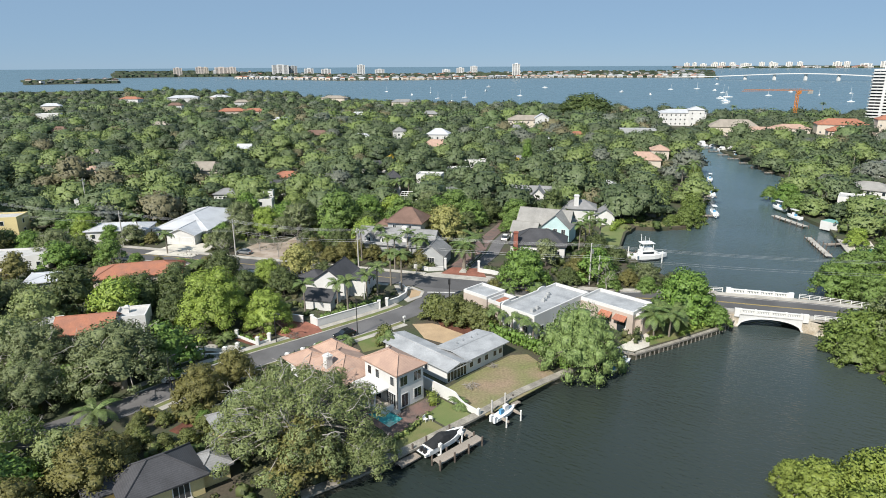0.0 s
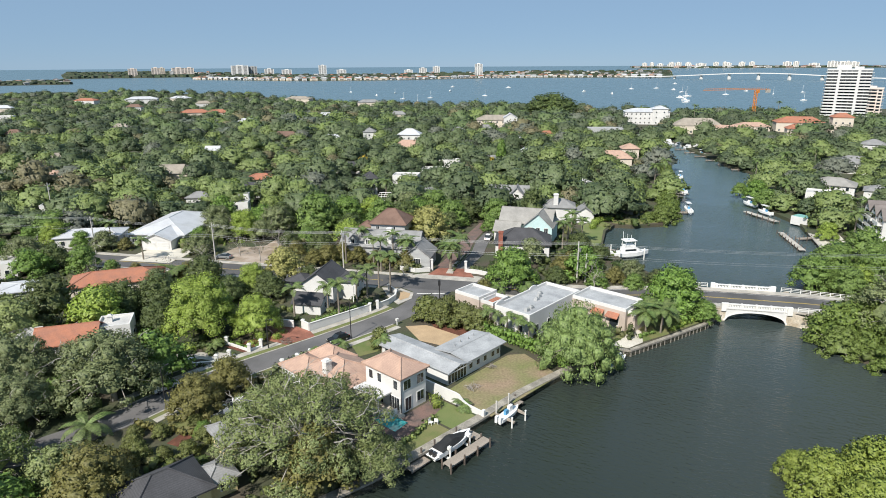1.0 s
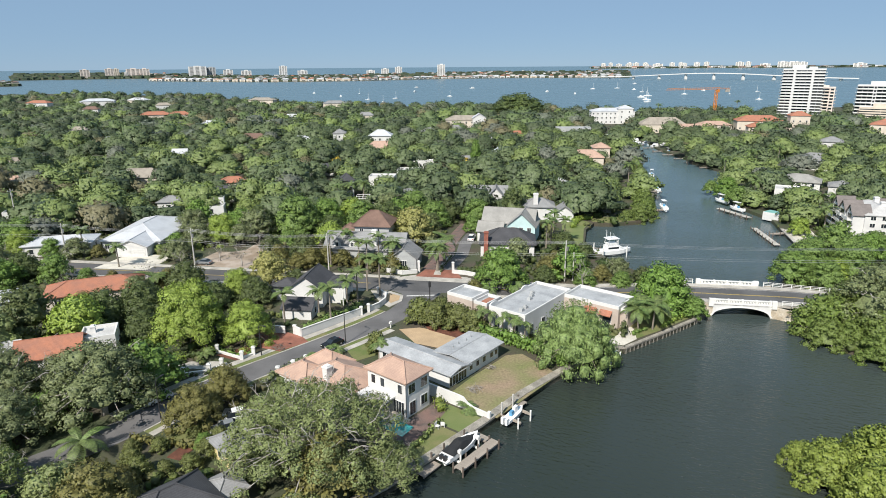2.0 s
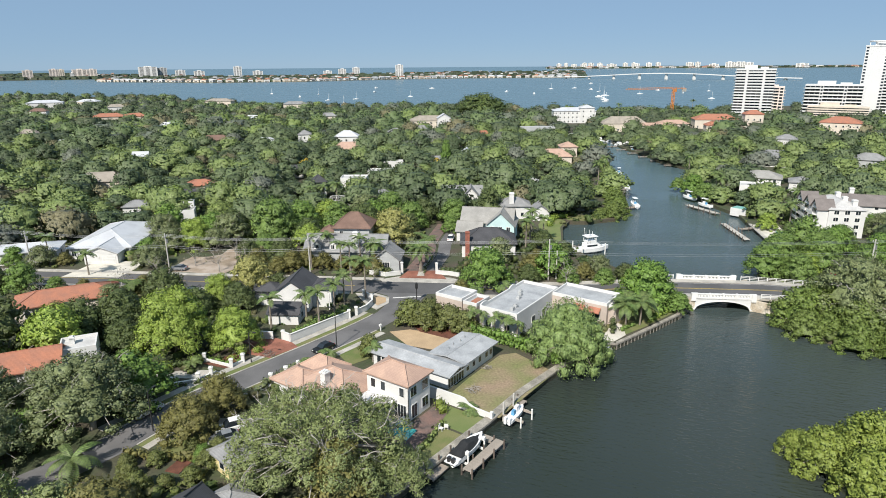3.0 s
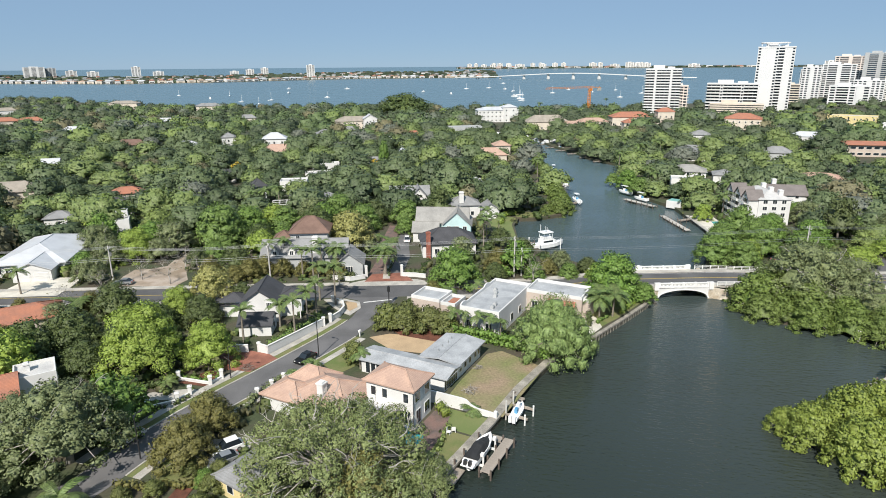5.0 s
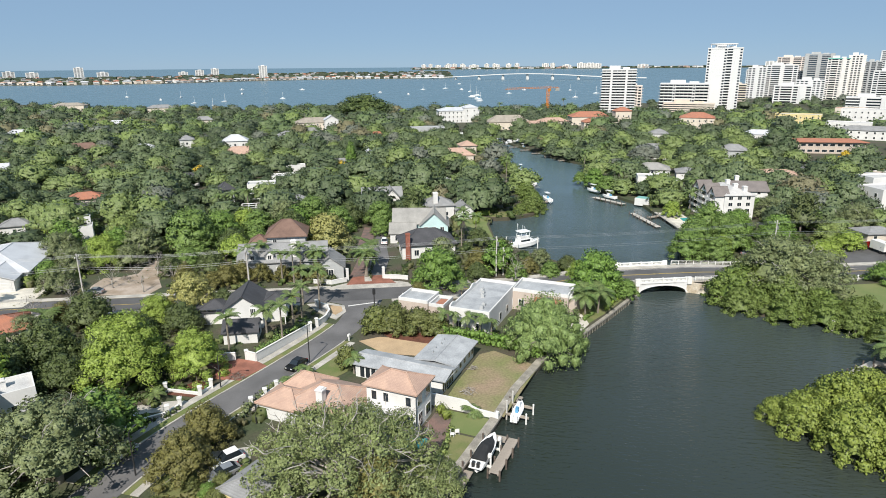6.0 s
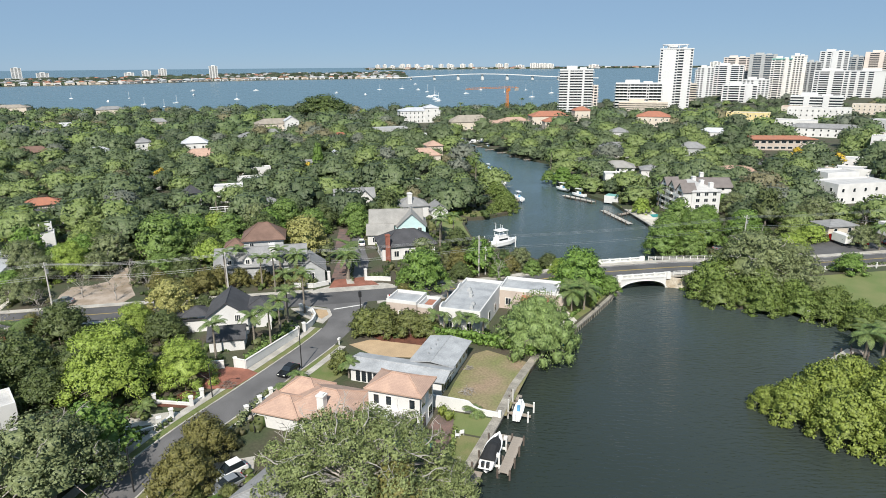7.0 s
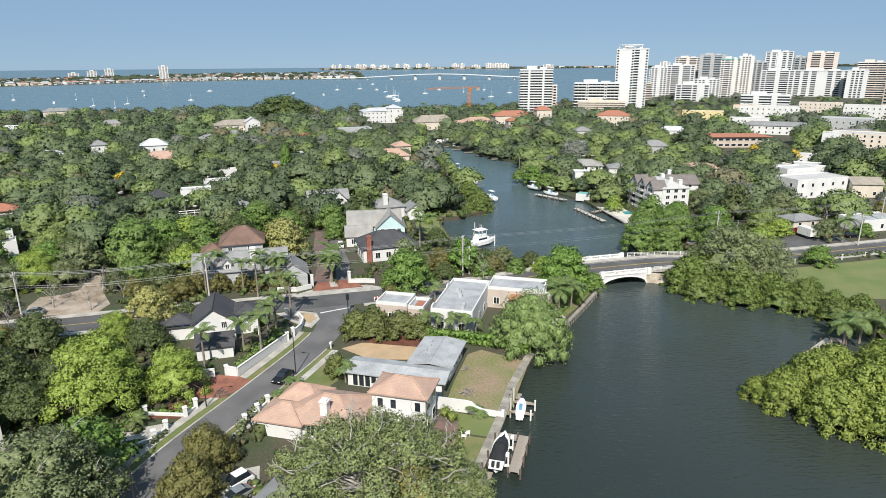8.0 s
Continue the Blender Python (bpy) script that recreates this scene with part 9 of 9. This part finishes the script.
MIX = ((WOOD_GREEN, "green"), (WOOD_DEEP, "dark green"), (WOOD_LIME, "yellow-green"), (WOOD_GREY, "grey-green"), (WOOD_BRONZE, "bronze"))
for places, nm, forms, lab, odds in ((MID, "garden_trees", [simple_crown(60 + i, 7.4 + 0.4 * (i % 3), 8.6 + 0.7 * i, 17 + 2 * (i % 3), 0.74, 0.72, 0.5 + 0.12 * (i % 4)) for i in range(7)], "%s garden trees hiding the houses", (0.38, 0.2, 0.27, 0.07, 0.08)),
                                     (FARS, "distant_trees", [simple_crown(80 + i, 10.5, 8.6 + 0.8 * i, 10, 1.3, 0.15, 0.5 + 0.12 * (i % 4)) for i in range(7)], "%s tree canopy towards the bay", (0.33, 0.38, 0.1, 0.11, 0.08))):
    heaps = [[] for _ in MIX]
    for q in places:                     # neighbours tend to share a kind
        drift = 0.5 + 0.5 * math.sin(q[0] * 0.031 + 1.3 * math.sin(q[1] * 0.023)) * math.cos(q[1] * 0.027 + q[0] * 0.011)
        u, k = (0.6 * rng.random() + 0.4 * drift) % 1.0, 0
        u = rng.random() if rng.random() < 0.4 else u
        while k < 4 and u > odds[k]:
            u -= odds[k]
            k += 1
        heaps[k].append(q)
    for heap, (mat, hue) in zip(heaps, MIX):
        woodland(nm, heap, forms, mat, lab % hue)


# ---- shrubs and hedges ----
def hedge(pts, h, w, label, mat, step=0.9, leaf=0.32, dens=5.0, seed=5):
    """A dense hedge along pts."""
    r = np.random.default_rng(seed)
    C, Q = [], []
    line = smooth_line(pts, step)
    for x, y in line:
        for k in range(max(1, round(h / (w * 0.8)))):
            C.append(np.array([x + r.normal() * 0.15, y + r.normal() * 0.15, G + w * 0.4 + k * w * 0.75]))
            Q.append(w * (0.55 + 0.15 * r.random()))
    V, F, N = join(cores(r, C, Q, 1, 1.0, 0.8), leaves_on(r, C, Q, dens, leaf, 1.0, whole=0.0))
    e = thing("hedge", label, "hedge", pose(0, 0, 0), "hedges")
    part("leaves", quads("leaves", V, F, mat, N), None, e)


hedge([(7.4, 116.9), (12.5, 111.4), (18.5, 105.0), (20.5, 100.5)], 2.8, 1.6, "dense green hedge behind the bungalow", LEAF_GREEN)
hedge([(100, 113.0), (125, 106.0), (160, 96.3), (205, 83.5)], 0.9, 1.0, "low clipped hedge along the park", LEAF_DARK, 1.6, 0.5, 2.0)
hedge([(-46.5, 104.4), (-42.4, 105.2), (-41, 106.8)], 0.8, 0.8, "low green hedge behind the garden wall", LEAF_DARK)
hedge([(-43.5, 115.2), (-38, 111.6), (-36.2, 113.2)], 0.9, 0.9, "low shrubs behind the garden wall", LEAF_GREEN)
hedge([(-27.2, 121.2), (-21, 126.6), (-16.2, 130.8)], 1.6, 1.3, "leafy garden hedge behind the street wall", LEAF_GREEN)
hedge([(-62, 110.4), (-52, 112.2), (-45, 112.6)], 1.5, 1.4, "green shrubs along the drive", LEAF_DARK)
hedge([(-60, 103.6), (-52, 104.4), (-47.5, 106.6)], 1.6, 1.4, "dark shrubs beside the drive", LEAF_DARK)
hedge([uv(46.5, 93.0), uv(52.5, 94.6), uv(58.5, 95.2)], 1.0, 1.2, "garden shrubs before the villa", LEAF_SAGE)
hedge([uv(60.7, 64.4), uv(61.3, 65.6)], 2.0, 1.7, "round green shrub beside the garden wall", LEAF_MANG, 0.7, 0.2, 12.0)
hedge([uv(46, 60.6), uv(52, 61.2), uv(58, 62.6)], 0.7, 0.9, "low planting beside the lawn", LEAF_OAK)
hedge([(-4.5, 158.5), (-9.5, 159.5)], 1.0, 1.6, "clipped shrubs at the entrance", LEAF_DARK)
hedge([(9.5, 155.5), (12.5, 154.0)], 1.6, 1.8, "round clipped shrub at the entrance", LEAF_DARK)
hedge([(4.4, 156.2), (4.9, 159), (7.4, 165.5), (9.0, 169.5)], 0.5, 0.7, "low planting in the median", LEAF_DARK)
hedge([(36.2, 111.4), (37.0, 112.6)], 2.6, 1.2, "dark conical shrub beside the path", LEAF_DARK)
hedge([(38.8, 112.2), (41.5, 113.8)], 0.6, 1.0, "low green shrubs in the garden", LEAF_GREEN)
hedge([(46.5, 115.2), (52, 119.0), (58, 122.6)], 0.7, 1.1, "yellow-green shrubs along the seawall", LEAF_LIME)
hedge([(53, 197), (57, 205), (62, 207)], 0.8, 2.0, "rounded bright hedge beside the cove", LEAF_LIME, 1.2)
hedge([(-38.5, 82.5), (-44, 83.5), (-48, 85.5)], 0.8, 1.2, "shrubs along the front lawn", LEAF_BROWN)

SHRUBS = []
for gx in np.arange(-150, 175, 3.1):
    for gy in np.arange(45, 255, 3.1):
        x, y = gx + rng.uniform(-1.5, 1.5), gy + rng.uniform(-1.5, 1.5)
        if rng.random() < 0.85 and in_view(x, y) and math.hypot(x + 22, y - 8) < 240 and not (x > 35 and y < 78) and inside(LAND, x, y):
            if abs(y - road_b(x)) < 7.4 or (-125 < x < 4 and near_line(x, y, ROAD_A, 6.6)):
                continue
            if any(x0 < x < x1 and y0 < y < y1 and inside(q, x, y) for q, (x0, x1, y0, y1) in zip(OPEN[:-1], OPEN_BOX)):
                continue
            if any((x - a) ** 2 + (y - b) ** 2 < (q * 0.92) ** 2 for a, b, q, _ in FOOT):
                continue
            SHRUBS.append((x, y, 0.45 + 1.15 * rng.random() ** 1.7))


def shrub_form(seed):
    r = np.random.default_rng(seed)
    C, Q = dome(r, 1.7, 2.4, 3, 0.1, 0.55, 0.8)
    return join(cores(r, C, Q, 1, 0.9, 0.9, 0.16, 0.2), leaves_on(r, C, Q, 1.5, 0.42, 0.9, under=0.0))


WOODS_LOW = woods("garden_shrubs", (0.045, 0.072, 0.025), (0.09, 0.128, 0.036), (0.115, 0.11, 0.055), (0.15, 0.195, 0.05), 0.25)
woodland("garden_shrubs", SHRUBS, [shrub_form(100 + i) for i in range(5)], WOODS_LOW, "mixed garden shrubs and undergrowth")


# ---- cut brush on the dry lot ----
def brush_pile(x, y, r0, label, mat, n, seed):
    """A heap of cut boughs and twigs."""
    r, g = np.random.default_rng(seed), Geo()
    for k in range(n):
        a, q = r.random() * 6.28, r0 * math.sqrt(r.random())
        p = Vector((q * math.cos(a), q * math.sin(a), 0.1 + 0.35 * r.random()))
        d = Vector((r.normal(), r.normal(), 0.25 * r.normal())).normalized() * (0.5 + 0.9 * r.random())
        g.tube([p - d * 0.6, p + Vector((0, 0, 0.12)), p + d * 0.6], [0.035, 0.03, 0.015], 4)
    e = thing("brush_pile", label, "brush pile", pose(x, y, G + 0.02), "brush piles")
    tagged(part("twigs", g, mat, e), kind="stuff")


brush_pile(3.6, 93.8, 1.1, "pale heap of cut branches on dry grass", POLE_GREY, 40, 3)
brush_pile(7.6, 101.2, 0.7, "small heap of cut twigs on dry grass", POLE_GREY, 22, 4)
brush_pile(-53.5, 180.5, 1.5, "heap of cleared branches on a sandy plot", BARK, 40, 5)
brush_pile(-31.4, 114.2, 1.3, "heap of dry palm fronds at the kerb", BARK, 36, 6)
